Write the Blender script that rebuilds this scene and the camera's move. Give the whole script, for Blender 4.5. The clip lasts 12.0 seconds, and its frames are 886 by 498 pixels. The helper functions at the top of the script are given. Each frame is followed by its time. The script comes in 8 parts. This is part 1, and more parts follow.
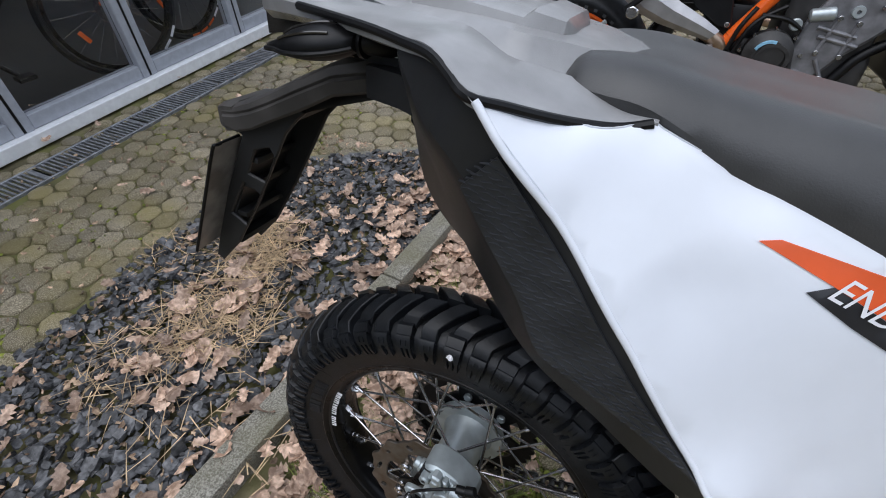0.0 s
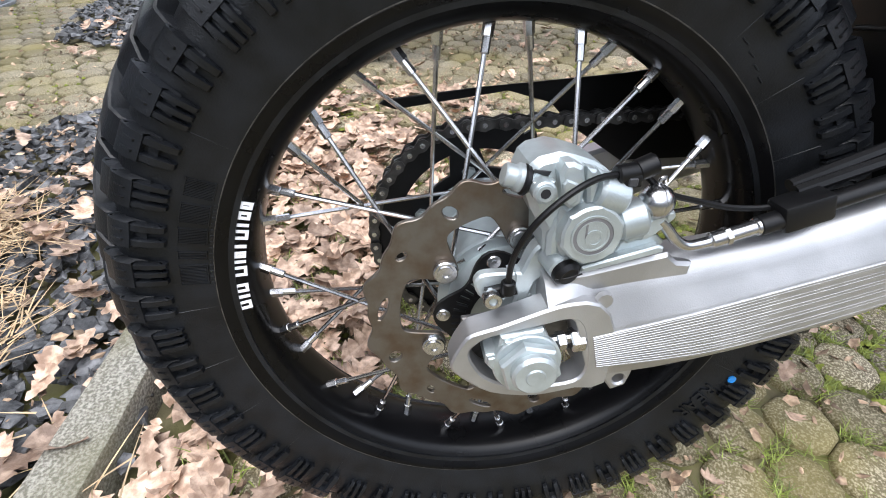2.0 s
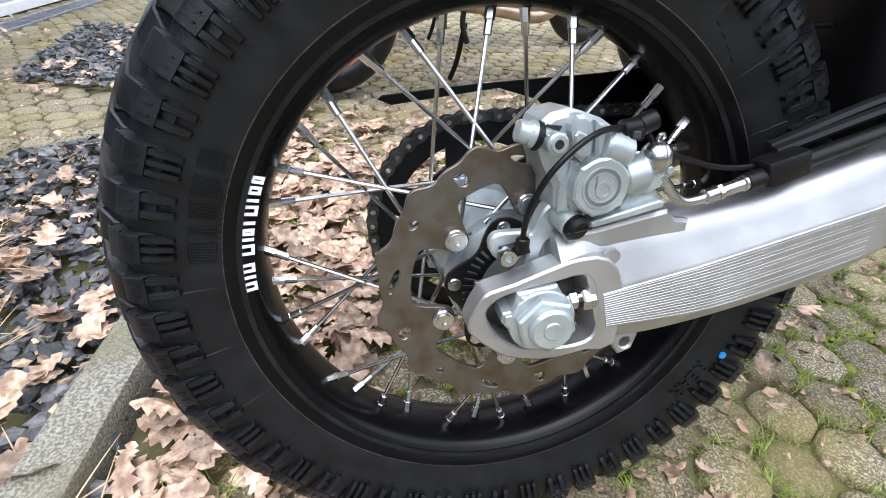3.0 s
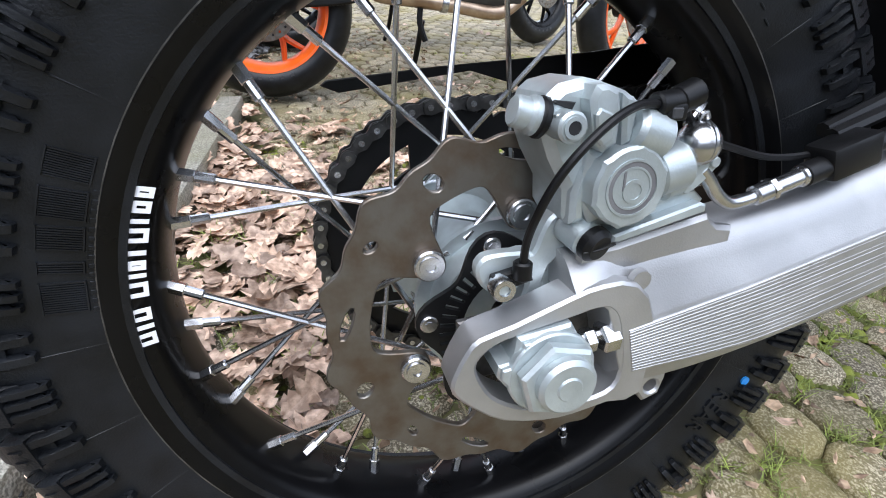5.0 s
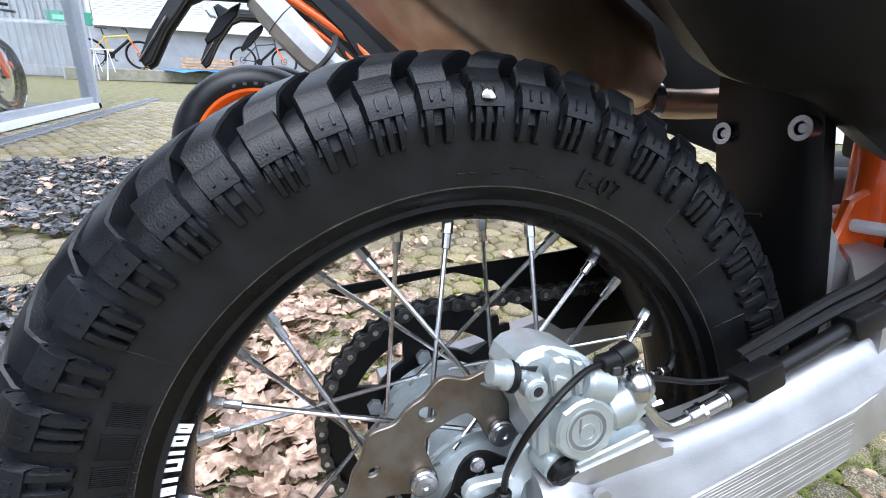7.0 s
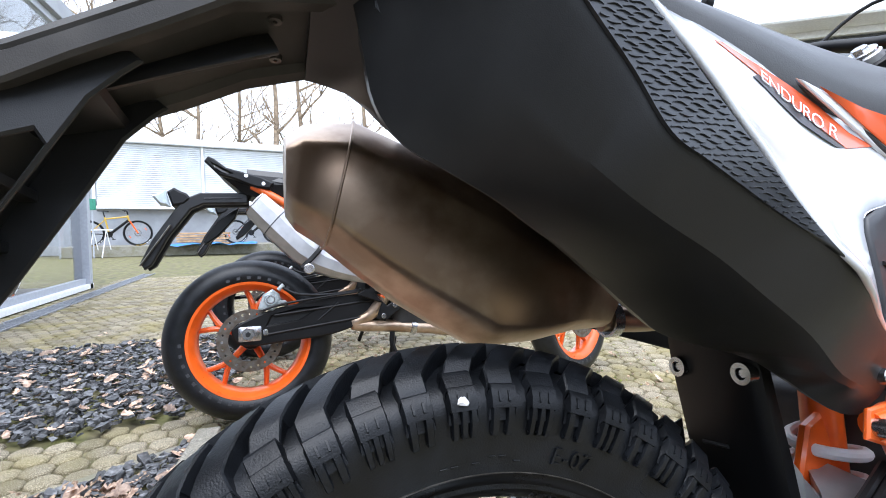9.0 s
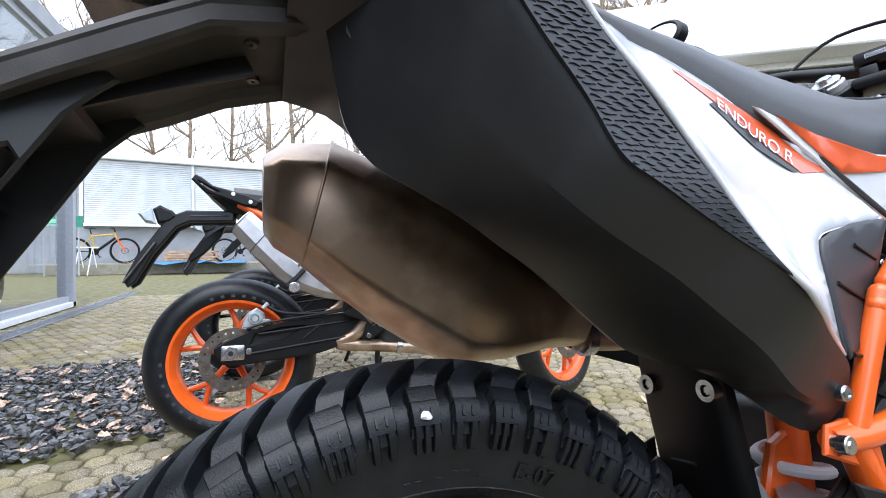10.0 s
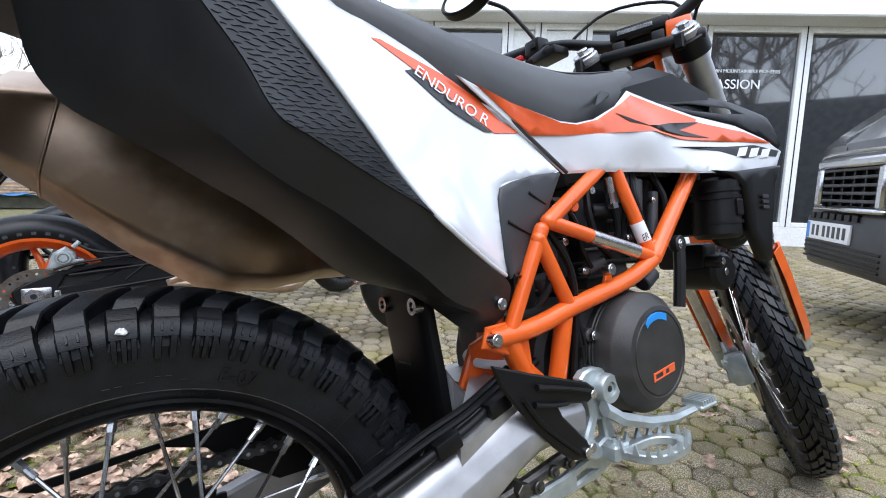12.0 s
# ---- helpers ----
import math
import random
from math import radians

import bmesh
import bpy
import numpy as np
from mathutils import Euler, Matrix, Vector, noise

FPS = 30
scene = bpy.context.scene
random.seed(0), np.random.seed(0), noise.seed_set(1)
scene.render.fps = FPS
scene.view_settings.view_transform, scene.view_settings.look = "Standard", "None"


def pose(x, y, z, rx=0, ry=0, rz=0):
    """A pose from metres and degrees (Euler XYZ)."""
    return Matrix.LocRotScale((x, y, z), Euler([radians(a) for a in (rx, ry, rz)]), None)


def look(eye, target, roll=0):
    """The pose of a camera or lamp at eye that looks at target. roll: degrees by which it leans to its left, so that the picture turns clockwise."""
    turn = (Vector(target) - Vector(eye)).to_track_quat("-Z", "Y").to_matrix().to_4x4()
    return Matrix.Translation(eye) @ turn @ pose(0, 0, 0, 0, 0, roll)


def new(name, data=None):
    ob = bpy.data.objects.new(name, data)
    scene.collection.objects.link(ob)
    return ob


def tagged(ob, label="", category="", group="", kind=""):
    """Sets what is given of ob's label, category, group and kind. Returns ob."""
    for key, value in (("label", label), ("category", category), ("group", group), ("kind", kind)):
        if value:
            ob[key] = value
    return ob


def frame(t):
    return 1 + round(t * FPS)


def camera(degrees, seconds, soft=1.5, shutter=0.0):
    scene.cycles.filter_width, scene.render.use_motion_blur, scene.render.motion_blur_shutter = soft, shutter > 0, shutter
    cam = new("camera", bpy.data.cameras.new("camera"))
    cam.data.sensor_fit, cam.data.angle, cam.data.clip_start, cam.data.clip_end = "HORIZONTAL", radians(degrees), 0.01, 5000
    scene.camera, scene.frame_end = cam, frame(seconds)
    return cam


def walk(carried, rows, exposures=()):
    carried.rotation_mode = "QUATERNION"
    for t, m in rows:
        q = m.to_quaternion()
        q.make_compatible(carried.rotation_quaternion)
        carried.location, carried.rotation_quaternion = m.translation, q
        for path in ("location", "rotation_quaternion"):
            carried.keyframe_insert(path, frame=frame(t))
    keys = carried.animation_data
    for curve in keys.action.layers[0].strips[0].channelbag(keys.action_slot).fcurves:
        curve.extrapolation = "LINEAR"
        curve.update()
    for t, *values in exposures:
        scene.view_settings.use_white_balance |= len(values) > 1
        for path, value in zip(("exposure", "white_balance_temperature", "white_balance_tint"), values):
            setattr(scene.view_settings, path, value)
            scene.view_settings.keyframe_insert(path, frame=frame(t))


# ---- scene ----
LENS = 86.23
cam = camera(LENS, 12.0, 1.0)
# seconds, place in metres, turn in degrees
ROWS = [
    (0.0, 0.1416, -0.3000, 1.1336, 46.769, 1.330, 25.218),
    (0.5, -0.0106, -0.3450, 1.0693, 44.695, 0.915, 13.426),
    (1.0, -0.0551, -0.3217, 0.9553, 42.763, 1.268, 4.604),
    (1.5, -0.0802, -0.3150, 0.7751, 45.869, 0.416, -1.061),
    (2.0, -0.0835, -0.3207, 0.6335, 50.274, -0.509, -5.686),
    (2.5, -0.1020, -0.3318, 0.5942, 53.786, -1.378, -8.151),
    (3.0, -0.1234, -0.3578, 0.5926, 55.780, -1.748, -10.134),
    (3.2, -0.1428, -0.3815, 0.6052, 56.396, -1.960, -11.407),
    (4.8, -0.1098, -0.2722, 0.5509, 56.610, -2.268, -14.963),
    (5.0, -0.1085, -0.2731, 0.5502, 56.495, -2.187, -14.947),
    (5.5, -0.1069, -0.2735, 0.5515, 56.167, -2.564, -15.103),
    (6.0, -0.1105, -0.2775, 0.5657, 57.438, -2.639, -15.659),
    (6.5, -0.1173, -0.2869, 0.6000, 62.219, -2.782, -16.531),
    (7.0, -0.1223, -0.2883, 0.6495, 69.231, -2.523, -17.075),
    (7.5, -0.1249, -0.2943, 0.7034, 76.097, -1.156, -17.484),
    (7.7, -0.1245, -0.2976, 0.7200, 78.263, -0.680, -17.660),
    (9.3, -0.1280, -0.3157, 0.7649, 88.296, 0.589, -19.571),
    (9.5, -0.1269, -0.3154, 0.7638, 88.872, 0.520, -19.646),
    (10.0, -0.1129, -0.3310, 0.7612, 89.680, 0.088, -20.386),
    (10.5, -0.0990, -0.3866, 0.7548, 88.284, 0.032, -23.699),
    (11.0, -0.1040, -0.4448, 0.7483, 86.475, -0.413, -27.750),
    (11.5, -0.0924, -0.4792, 0.7617, 84.993, -1.578, -31.676),
    (12.0, -0.0022, -0.4769, 0.7659, 82.577, -1.476, -34.618),
]
walk(cam, [(t, pose(x, y, z, rx, ry, rz)) for t, x, y, z, rx, ry, rz in ROWS],
     [(0.0, -0.1, 6250, 10), (0.5, 0.0, 6450, 10), (1.0, 0.57, 6450, 10), (1.5, 1.05, 6450, 10), (2.0, 1.1, 6400, 10), (3.0, 1.13, 6280, 10), (5.5, 0.97, 6050, 10), (6.5, 1.15, 5980, 10), (7.5, 1.42, 5950, 10), (9.5, 1.1, 6030, 10), (10.5, 0.95, 6030, 10), (11.3, 0.8, 6080, 10), (12.0, 0.62, 6080, 10)])


# ---- light: a bright overcast sky and a wide, weak sun ----
world = bpy.data.worlds.new("overcast_sky")
scene.world = world
world.use_nodes = True
wn = world.node_tree.nodes
sky = wn.new("ShaderNodeTexSky")
sky.sky_type = "NISHITA"
sky.sun_disc = False
sky.sun_elevation, sky.sun_rotation = radians(70), radians(217)
pale = wn.new("ShaderNodeHueSaturation")
pale.inputs["Saturation"].default_value = 0.36
pale.inputs["Value"].default_value = 1.0
world.node_tree.links.new(sky.outputs[0], pale.inputs["Color"])
world.node_tree.links.new(pale.outputs[0], wn["Background"].inputs["Color"])
wn["Background"].inputs["Strength"].default_value = 0.34
sun_data = bpy.data.lights.new("sun", "SUN")
sun_data.energy, sun_data.angle, sun_data.color = 1.0, radians(70), (1.0, 0.985, 0.97)
sun_ob = new("sun", sun_data)
sun_ob.matrix_world = look((-1.2, -1.6, 8), (0, 0, 0))
scene.view_settings.exposure = 0.0

# ---- materials ----
import itertools


def mat(name, col, rough=0.5, metal=0.0, vary=0.15, scale=30.0, bump=0.0, bscale=200.0, coat=0.0, col2=None, mix=(0.4, 0.65), rand=0.0, spec=0.5, stain=None):
    """A procedural surface: two scales of noise vary the colour and the gloss, a fine one the relief."""
    m = bpy.data.materials.new(name)
    m.use_nodes = True
    nt = m.node_tree
    n, l = nt.nodes, nt.links
    b = n["Principled BSDF"]
    b.inputs["Metallic"].default_value = metal
    b.inputs["Coat Weight"].default_value = coat
    b.inputs["Coat Roughness"].default_value = 0.08
    b.inputs["Specular IOR Level"].default_value = spec
    tc = n.new("ShaderNodeTexCoord")
    big = n.new("ShaderNodeTexNoise")
    big.inputs["Scale"].default_value = scale
    big.inputs["Detail"].default_value = 6
    l.new(tc.outputs["Object"], big.inputs["Vector"])
    ramp = n.new("ShaderNodeValToRGB")
    ramp.color_ramp.elements[0].position, ramp.color_ramp.elements[1].position = mix
    c2 = col2 or [min(1, c * (1 + vary * 1.6)) for c in col]
    ramp.color_ramp.elements[0].color = (*[c * (1 - vary) for c in col], 1)
    ramp.color_ramp.elements[1].color = (*c2, 1)
    l.new(big.outputs["Fac"], ramp.inputs["Fac"])
    out = ramp.outputs["Color"]
    if stain:
        broad = n.new("ShaderNodeTexNoise")
        broad.inputs["Scale"].default_value = stain[1]
        broad.inputs["Detail"].default_value = 5
        geo2 = n.new("ShaderNodeNewGeometry")
        l.new(geo2.outputs["Position"], broad.inputs["Vector"])
        lim = n.new("ShaderNodeMapRange")
        lim.inputs["From Min"].default_value, lim.inputs["From Max"].default_value = 0.42, 0.66
        lim.inputs["To Max"].default_value = stain[2]
        l.new(broad.outputs["Fac"], lim.inputs["Value"])
        mixc = n.new("ShaderNodeMix")
        mixc.data_type = "RGBA"
        l.new(lim.outputs[0], mixc.inputs[0])
        l.new(out, mixc.inputs[6])
        mixc.inputs[7].default_value = (*stain[0], 1)
        out = mixc.outputs[2]
    if rand:
        info = n.new("ShaderNodeObjectInfo")
        geo = n.new("ShaderNodeNewGeometry")
        add = n.new("ShaderNodeMath")
        add.operation = "ADD"
        l.new(info.outputs["Random"], add.inputs[0])
        l.new(geo.outputs["Random Per Island"], add.inputs[1])
        fr = n.new("ShaderNodeMath")
        fr.operation = "FRACT"
        l.new(add.outputs[0], fr.inputs[0])
        mr = n.new("ShaderNodeMapRange")
        mr.inputs["To Min"].default_value, mr.inputs["To Max"].default_value = 1 - rand, 1 + rand
        l.new(fr.outputs[0], mr.inputs["Value"])
        hs = n.new("ShaderNodeHueSaturation")
        l.new(mr.outputs[0], hs.inputs["Value"])
        l.new(out, hs.inputs["Color"])
        out = hs.outputs["Color"]
    l.new(out, b.inputs["Base Color"])
    rr = n.new("ShaderNodeMapRange")
    rr.inputs["To Min"].default_value, rr.inputs["To Max"].default_value = max(0.02, rough * 0.8), min(1, rough * 1.2)
    fine = n.new("ShaderNodeTexNoise")
    fine.inputs["Scale"].default_value = bscale
    fine.inputs["Detail"].default_value = 4
    l.new(tc.outputs["Object"], fine.inputs["Vector"])
    l.new(big.outputs["Fac"], rr.inputs["Value"])
    l.new(rr.outputs[0], b.inputs["Roughness"])
    if bump:
        bp = n.new("ShaderNodeBump")
        bp.inputs["Strength"].default_value = bump
        bp.inputs["Distance"].default_value = 0.002
        l.new(fine.outputs["Fac"], bp.inputs["Height"])
        l.new(bp.outputs[0], b.inputs["Normal"])
    return m


RUBBER = mat("tyre_rubber", (0.0058, 0.0068, 0.0086), 0.40, vary=0.35, scale=35, bump=0.22, bscale=700, spec=0.38)
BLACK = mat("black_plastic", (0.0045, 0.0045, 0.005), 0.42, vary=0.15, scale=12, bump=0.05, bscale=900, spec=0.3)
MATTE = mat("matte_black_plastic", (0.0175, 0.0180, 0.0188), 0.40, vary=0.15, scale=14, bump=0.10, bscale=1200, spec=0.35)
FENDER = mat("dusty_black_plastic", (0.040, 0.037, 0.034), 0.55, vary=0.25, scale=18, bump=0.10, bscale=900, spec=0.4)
ENGGREY = mat("grey_cast_engine", (0.20, 0.20, 0.21), 0.42, metal=0.4, vary=0.2, scale=25, bump=0.2, bscale=200)
GREYPL = mat("dark_grey_plastic", (0.04, 0.041, 0.045), 0.45, vary=0.12, scale=14, bump=0.08, bscale=900)
TAILGREY = mat("grey_tail_plastic", (0.29, 0.29, 0.29), 0.24, vary=0.12, scale=14, bump=0.08, bscale=900)
SEAT = mat("seat_vinyl", (0.050, 0.050, 0.050), 0.42, vary=0.12, scale=16, bump=0.15, bscale=700)
WHITE = mat("white_gloss_plastic", (0.79, 0.82, 0.87), 0.16, vary=0.03, scale=8, coat=0.5)
ORANGE = mat("orange_frame_paint", (0.85, 0.13, 0.012), 0.3, vary=0.06, scale=20, coat=0.4)
ORANGEF = mat("orange_decal", (0.80, 0.12, 0.03), 0.25, vary=0.08, scale=18, coat=0.4)
RIMBLACK = mat("black_anodised_aluminium", (0.0025, 0.0025, 0.003), 0.28, metal=0.0, vary=0.2, scale=20, spec=0.22)
ALU = mat("bead_blasted_aluminium", (0.47, 0.47, 0.475), 0.45, metal=0.85, vary=0.08, scale=22, bump=0.08, bscale=900)
CAST = mat("silver_cast_metal", (0.47, 0.52, 0.53), 0.38, metal=0.6, vary=0.10, scale=40, bump=0.10, bscale=700)
STEEL = mat("polished_steel", (0.55, 0.55, 0.56), 0.25, metal=1.0, vary=0.1, scale=60)
CHAIN = mat("chain_steel", (0.10, 0.098, 0.095), 0.38, metal=0.85, vary=0.25, scale=90)
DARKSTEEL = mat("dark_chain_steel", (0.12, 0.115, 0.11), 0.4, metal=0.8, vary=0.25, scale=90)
DISC = mat("worn_disc_steel", (0.27, 0.25, 0.225), 0.40, metal=0.85, vary=0.25, scale=45, bump=0.15, bscale=300, col2=(0.15, 0.115, 0.085))
TITAN = mat("heat_tinted_steel", (0.50, 0.345, 0.235), 0.32, metal=0.78, vary=0.30, scale=14, bump=0.05, bscale=320, col2=(0.63, 0.49, 0.365), stain=((0.30, 0.215, 0.155), 9.0, 0.65))
DECALWHITE = mat("white_print", (0.85, 0.85, 0.87), 0.4, vary=0.02)
DECALBLACK = mat("black_print", (0.02, 0.02, 0.022), 0.35, vary=0.1)
BLUE = mat("blue_print", (0.03, 0.28, 0.75), 0.35, vary=0.05)
SLATE = mat("slate_gravel", (0.084, 0.085, 0.088), 0.48, vary=0.40, scale=60, bump=0.8, bscale=220, rand=0.6, col2=(0.165, 0.166, 0.170))
LEAF = mat("dry_oak_leaf", (0.49, 0.315, 0.215), 0.5, vary=0.38, scale=60, bump=0.6, bscale=220, rand=0.45, col2=(0.70, 0.505, 0.375))
CRUMB = mat("leaf_crumbs", (0.30, 0.19, 0.12), 0.8, vary=0.4, scale=60, rand=0.6, col2=(0.50, 0.36, 0.24))
STRAW = mat("dry_straw", (0.50, 0.36, 0.21), 0.6, vary=0.2, scale=20, rand=0.35)
MOSS = mat("green_moss", (0.15, 0.17, 0.025), 0.8, vary=0.4, scale=30, bump=0.5, bscale=200, rand=0.4)
KERB = mat("weathered_concrete", (0.22, 0.205, 0.165), 0.8, vary=0.35, scale=260, bump=0.9, bscale=230, col2=(0.40, 0.38, 0.32), stain=((0.15, 0.14, 0.07), 6.0, 0.6))
PAVER = mat("concrete_paver", (0.225, 0.185, 0.115), 0.8, vary=0.45, scale=330, bump=1.0, bscale=420, rand=0.26, col2=(0.54, 0.475, 0.345), mix=(0.46, 0.64), stain=((0.215, 0.178, 0.055), 3.4, 0.68))
SOIL = mat("joint_soil", (0.125, 0.105, 0.052), 0.9, vary=0.45, scale=9, bump=0.7, bscale=120, col2=(0.21, 0.185, 0.095), stain=((0.13, 0.135, 0.03), 6.0, 0.75))
WFRAME = mat("white_coated_aluminium", (0.82, 0.83, 0.84), 0.35, vary=0.04)
GFRAME = mat("grey_coated_aluminium", (0.36, 0.38, 0.42), 0.4, vary=0.05)
ZINC = mat("galvanised_grate", (0.30, 0.31, 0.33), 0.45, metal=0.6, vary=0.2, scale=30)
SHEDW = mat("white_profiled_sheet", (0.62, 0.64, 0.66), 0.5, vary=0.05, scale=3)
SHEDG = mat("grey_wall_paint", (0.30, 0.31, 0.33), 0.6, vary=0.08, scale=3)
BARK = mat("bare_tree_bark", (0.20, 0.15, 0.10), 0.85, vary=0.35, scale=9, bump=0.6, bscale=60)
PLATEBACK = mat("dusty_plate_metal", (0.30, 0.28, 0.255), 0.45, metal=0.5, vary=0.25, scale=25)
UNSEENWALL = mat("unseen_wall_grey", (0.22, 0.22, 0.218), 0.8, vary=0.3, scale=6, bump=0.3, bscale=40)
WOOD = mat("pallet_wood", (0.42, 0.25, 0.12), 0.7, vary=0.25, scale=10)
VAN = mat("grey_van_paint", (0.085, 0.088, 0.092), 0.3, vary=0.06, coat=0.4)
ENGINE = mat("dark_engine_paint", (0.030, 0.029, 0.028), 0.5, vary=0.2, scale=30, bump=0.15, bscale=500)
DARKROOM = mat("showroom_floor", (0.07, 0.07, 0.073), 0.5, vary=0.15, scale=3)


def glass(name, tint=(0.75, 0.8, 0.82), alpha=0.35):
    m = bpy.data.materials.new(name)
    m.use_nodes = True
    b = m.node_tree.nodes["Principled BSDF"]
    b.inputs["Base Color"].default_value = (*tint, 1)
    b.inputs["Roughness"].default_value = 0.02
    b.inputs["Transmission Weight"].default_value = 1.0
    b.inputs["IOR"].default_value = 1.32
    return m


GLASS = glass("window_glass", (0.96, 0.97, 0.975))
LENSG = mat("smoked_lens", (0.02, 0.018, 0.016), 0.12, coat=0.5)


# ---- builders ----
def mesh_of(bm, name, material, smooth=35):
    me = bpy.data.meshes.new(name)
    bm.to_mesh(me)
    bm.free()
    me.materials.append(material)
    if smooth:
        me.shade_smooth()
        me.set_sharp_from_angle(angle=radians(smooth))
    return me


def part(name, bm, material, parent=None, label="", smooth=35):
    ob = new(name, mesh_of(bm, name, material, smooth))
    if parent:
        ob.parent = parent
    if label:
        tagged(ob, label)
    return ob


def share(name, me, parent, m):
    ob = new(name, me)
    ob.parent = parent
    ob.matrix_local = m
    return ob


def join(*bms):
    out = bms[0]
    for b in bms[1:]:
        me = bpy.data.meshes.new("tmp")
        b.to_mesh(me)
        b.free()
        out.from_mesh(me)
        bpy.data.meshes.remove(me)
    return out


def smooth_line(pts, n=6, closed=False):
    """Catmull-Rom through the points."""
    p = [Vector(q) for q in pts]
    k = len(p)
    out = []
    for i in range(k if closed else k - 1):
        if closed:
            a, b, c, d = p[i - 1], p[i], p[(i + 1) % k], p[(i + 2) % k]
        else:
            a, b, c, d = p[max(i - 1, 0)], p[i], p[i + 1], p[min(i + 2, k - 1)]
        for j in range(n):
            t = j / n
            out.append(0.5 * ((2 * b) + (c - a) * t + (2 * a - 5 * b + 4 * c - d) * t * t + (3 * b - a - 3 * c + d) * t ** 3))
    if not closed:
        out.append(p[-1])
    return out


def sheet(grid, back):
    """A thin moulded sheet through a grid of points, with its back set off by a vector."""
    bm = bmesh.new()
    f = [[bm.verts.new(p) for p in row] for row in grid]
    g = [[bm.verts.new(Vector(p) + back) for p in row] for row in grid]
    n, m = len(f), len(f[0])
    for i in range(n - 1):
        for j in range(m - 1):
            bm.faces.new((f[i][j], f[i][j + 1], f[i + 1][j + 1], f[i + 1][j]))
            bm.faces.new((g[i][j], g[i + 1][j], g[i + 1][j + 1], g[i][j + 1]))
    rim = [(0, j) for j in range(m)] + [(i, m - 1) for i in range(1, n)] + [(n - 1, j) for j in range(m - 2, -1, -1)] + [(i, 0) for i in range(n - 2, 0, -1)]
    for (i, j), (k, l) in zip(rim, rim[1:] + rim[:1]):
        bm.faces.new((f[i][j], g[i][j], g[k][l], f[k][l]))
    bmesh.ops.recalc_face_normals(bm, faces=bm.faces)
    return bm


def tube(pts, r, seg=10, n=5, flat=1.0, bm=None, sharp=False):
    """A round bar along a smooth line; r: one radius or one for each end."""
    bm = bm or bmesh.new()
    line = [Vector(q) for q in pts] if sharp or len(pts) == 2 else smooth_line(pts, n)
    up = None
    rings = []
    for i, q in enumerate(line):
        d = (line[min(i + 1, len(line) - 1)] - line[max(i - 1, 0)]).normalized()
        if up is None:
            up = d.orthogonal().normalized()
        side = d.cross(up).normalized()
        up = side.cross(d).normalized()
        f = i / (len(line) - 1)
        rr = r if not isinstance(r, (tuple, list)) else r[0] * (1 - f) + r[-1] * f
        rings.append([bm.verts.new(q + rr * (math.cos(a) * up + flat * math.sin(a) * side)) for a in [2 * math.pi * k / seg for k in range(seg)]])
    for a, b in zip(rings, rings[1:]):
        for k in range(seg):
            bm.faces.new((a[k], a[(k + 1) % seg], b[(k + 1) % seg], b[k]))
    bm.faces.new(rings[0][::-1])
    bm.faces.new(rings[-1])
    return bm


def lathe(profile, seg=48, closed=True, bm=None, at=(0, 0, 0), axis="y"):
    """Turns (radius, place along the axis) round an axis through at."""
    bm = bm or bmesh.new()
    o = Vector(at)
    rings = []
    for r, y in profile:
        ring = []
        for k in range(seg):
            a = 2 * math.pi * k / seg
            u, v = r * math.cos(a), r * math.sin(a)
            q = {"y": (u, y, v), "x": (y, u, v), "z": (u, v, y)}[axis]
            ring.append(bm.verts.new(o + Vector(q)))
        rings.append(ring)
    pairs = list(zip(rings, rings[1:])) + ([(rings[-1], rings[0])] if closed else [])
    for a, b in pairs:
        for k in range(seg):
            bm.faces.new((a[k], a[(k + 1) % seg], b[(k + 1) % seg], b[k]))
    if not closed:
        for ring in (rings[0], rings[-1]):
            bm.faces.new(ring)
    bmesh.ops.recalc_face_normals(bm, faces=bm.faces)
    return bm


def cyl(a, b, r, seg=16, bevel=0.0, r2=None):
    """A round bar from a to b with eased ends."""
    a, b = Vector(a), Vector(b)
    d = (b - a)
    ln = d.length
    d.normalize()
    r2 = r if r2 is None else r2
    u = d.orthogonal().normalized()
    v = d.cross(u)
    bm = bmesh.new()
    prof = [(r - bevel, 0), (r, bevel), (r2, ln - bevel), (r2 - bevel, ln)] if bevel else [(r, 0), (r2, ln)]
    rings = [[bm.verts.new(a + d * h + q * (u * math.cos(t) + v * math.sin(t))) for t in [2 * math.pi * k / seg for k in range(seg)]] for q, h in prof]
    for p, q in zip(rings, rings[1:]):
        for k in range(seg):
            bm.faces.new((p[k], p[(k + 1) % seg], q[(k + 1) % seg], q[k]))
    bm.faces.new(rings[0][::-1])
    bm.faces.new(rings[-1])
    bmesh.ops.recalc_face_normals(bm, faces=bm.faces)
    return bm


def box(lo, hi, bevel=0.0, seg=2, m=None):
    bm = bmesh.new()
    bmesh.ops.create_cube(bm, size=1)
    lo, hi = Vector(lo), Vector(hi)
    for v in bm.verts:
        v.co = Vector([(lo[i] + hi[i]) / 2 + v.co[i] * (hi[i] - lo[i]) for i in range(3)])
    if bevel:
        bmesh.ops.bevel(bm, geom=bm.edges[:], offset=bevel, segments=seg, affect="EDGES", profile=0.5)
    if m:
        bm.transform(m)
    return bm


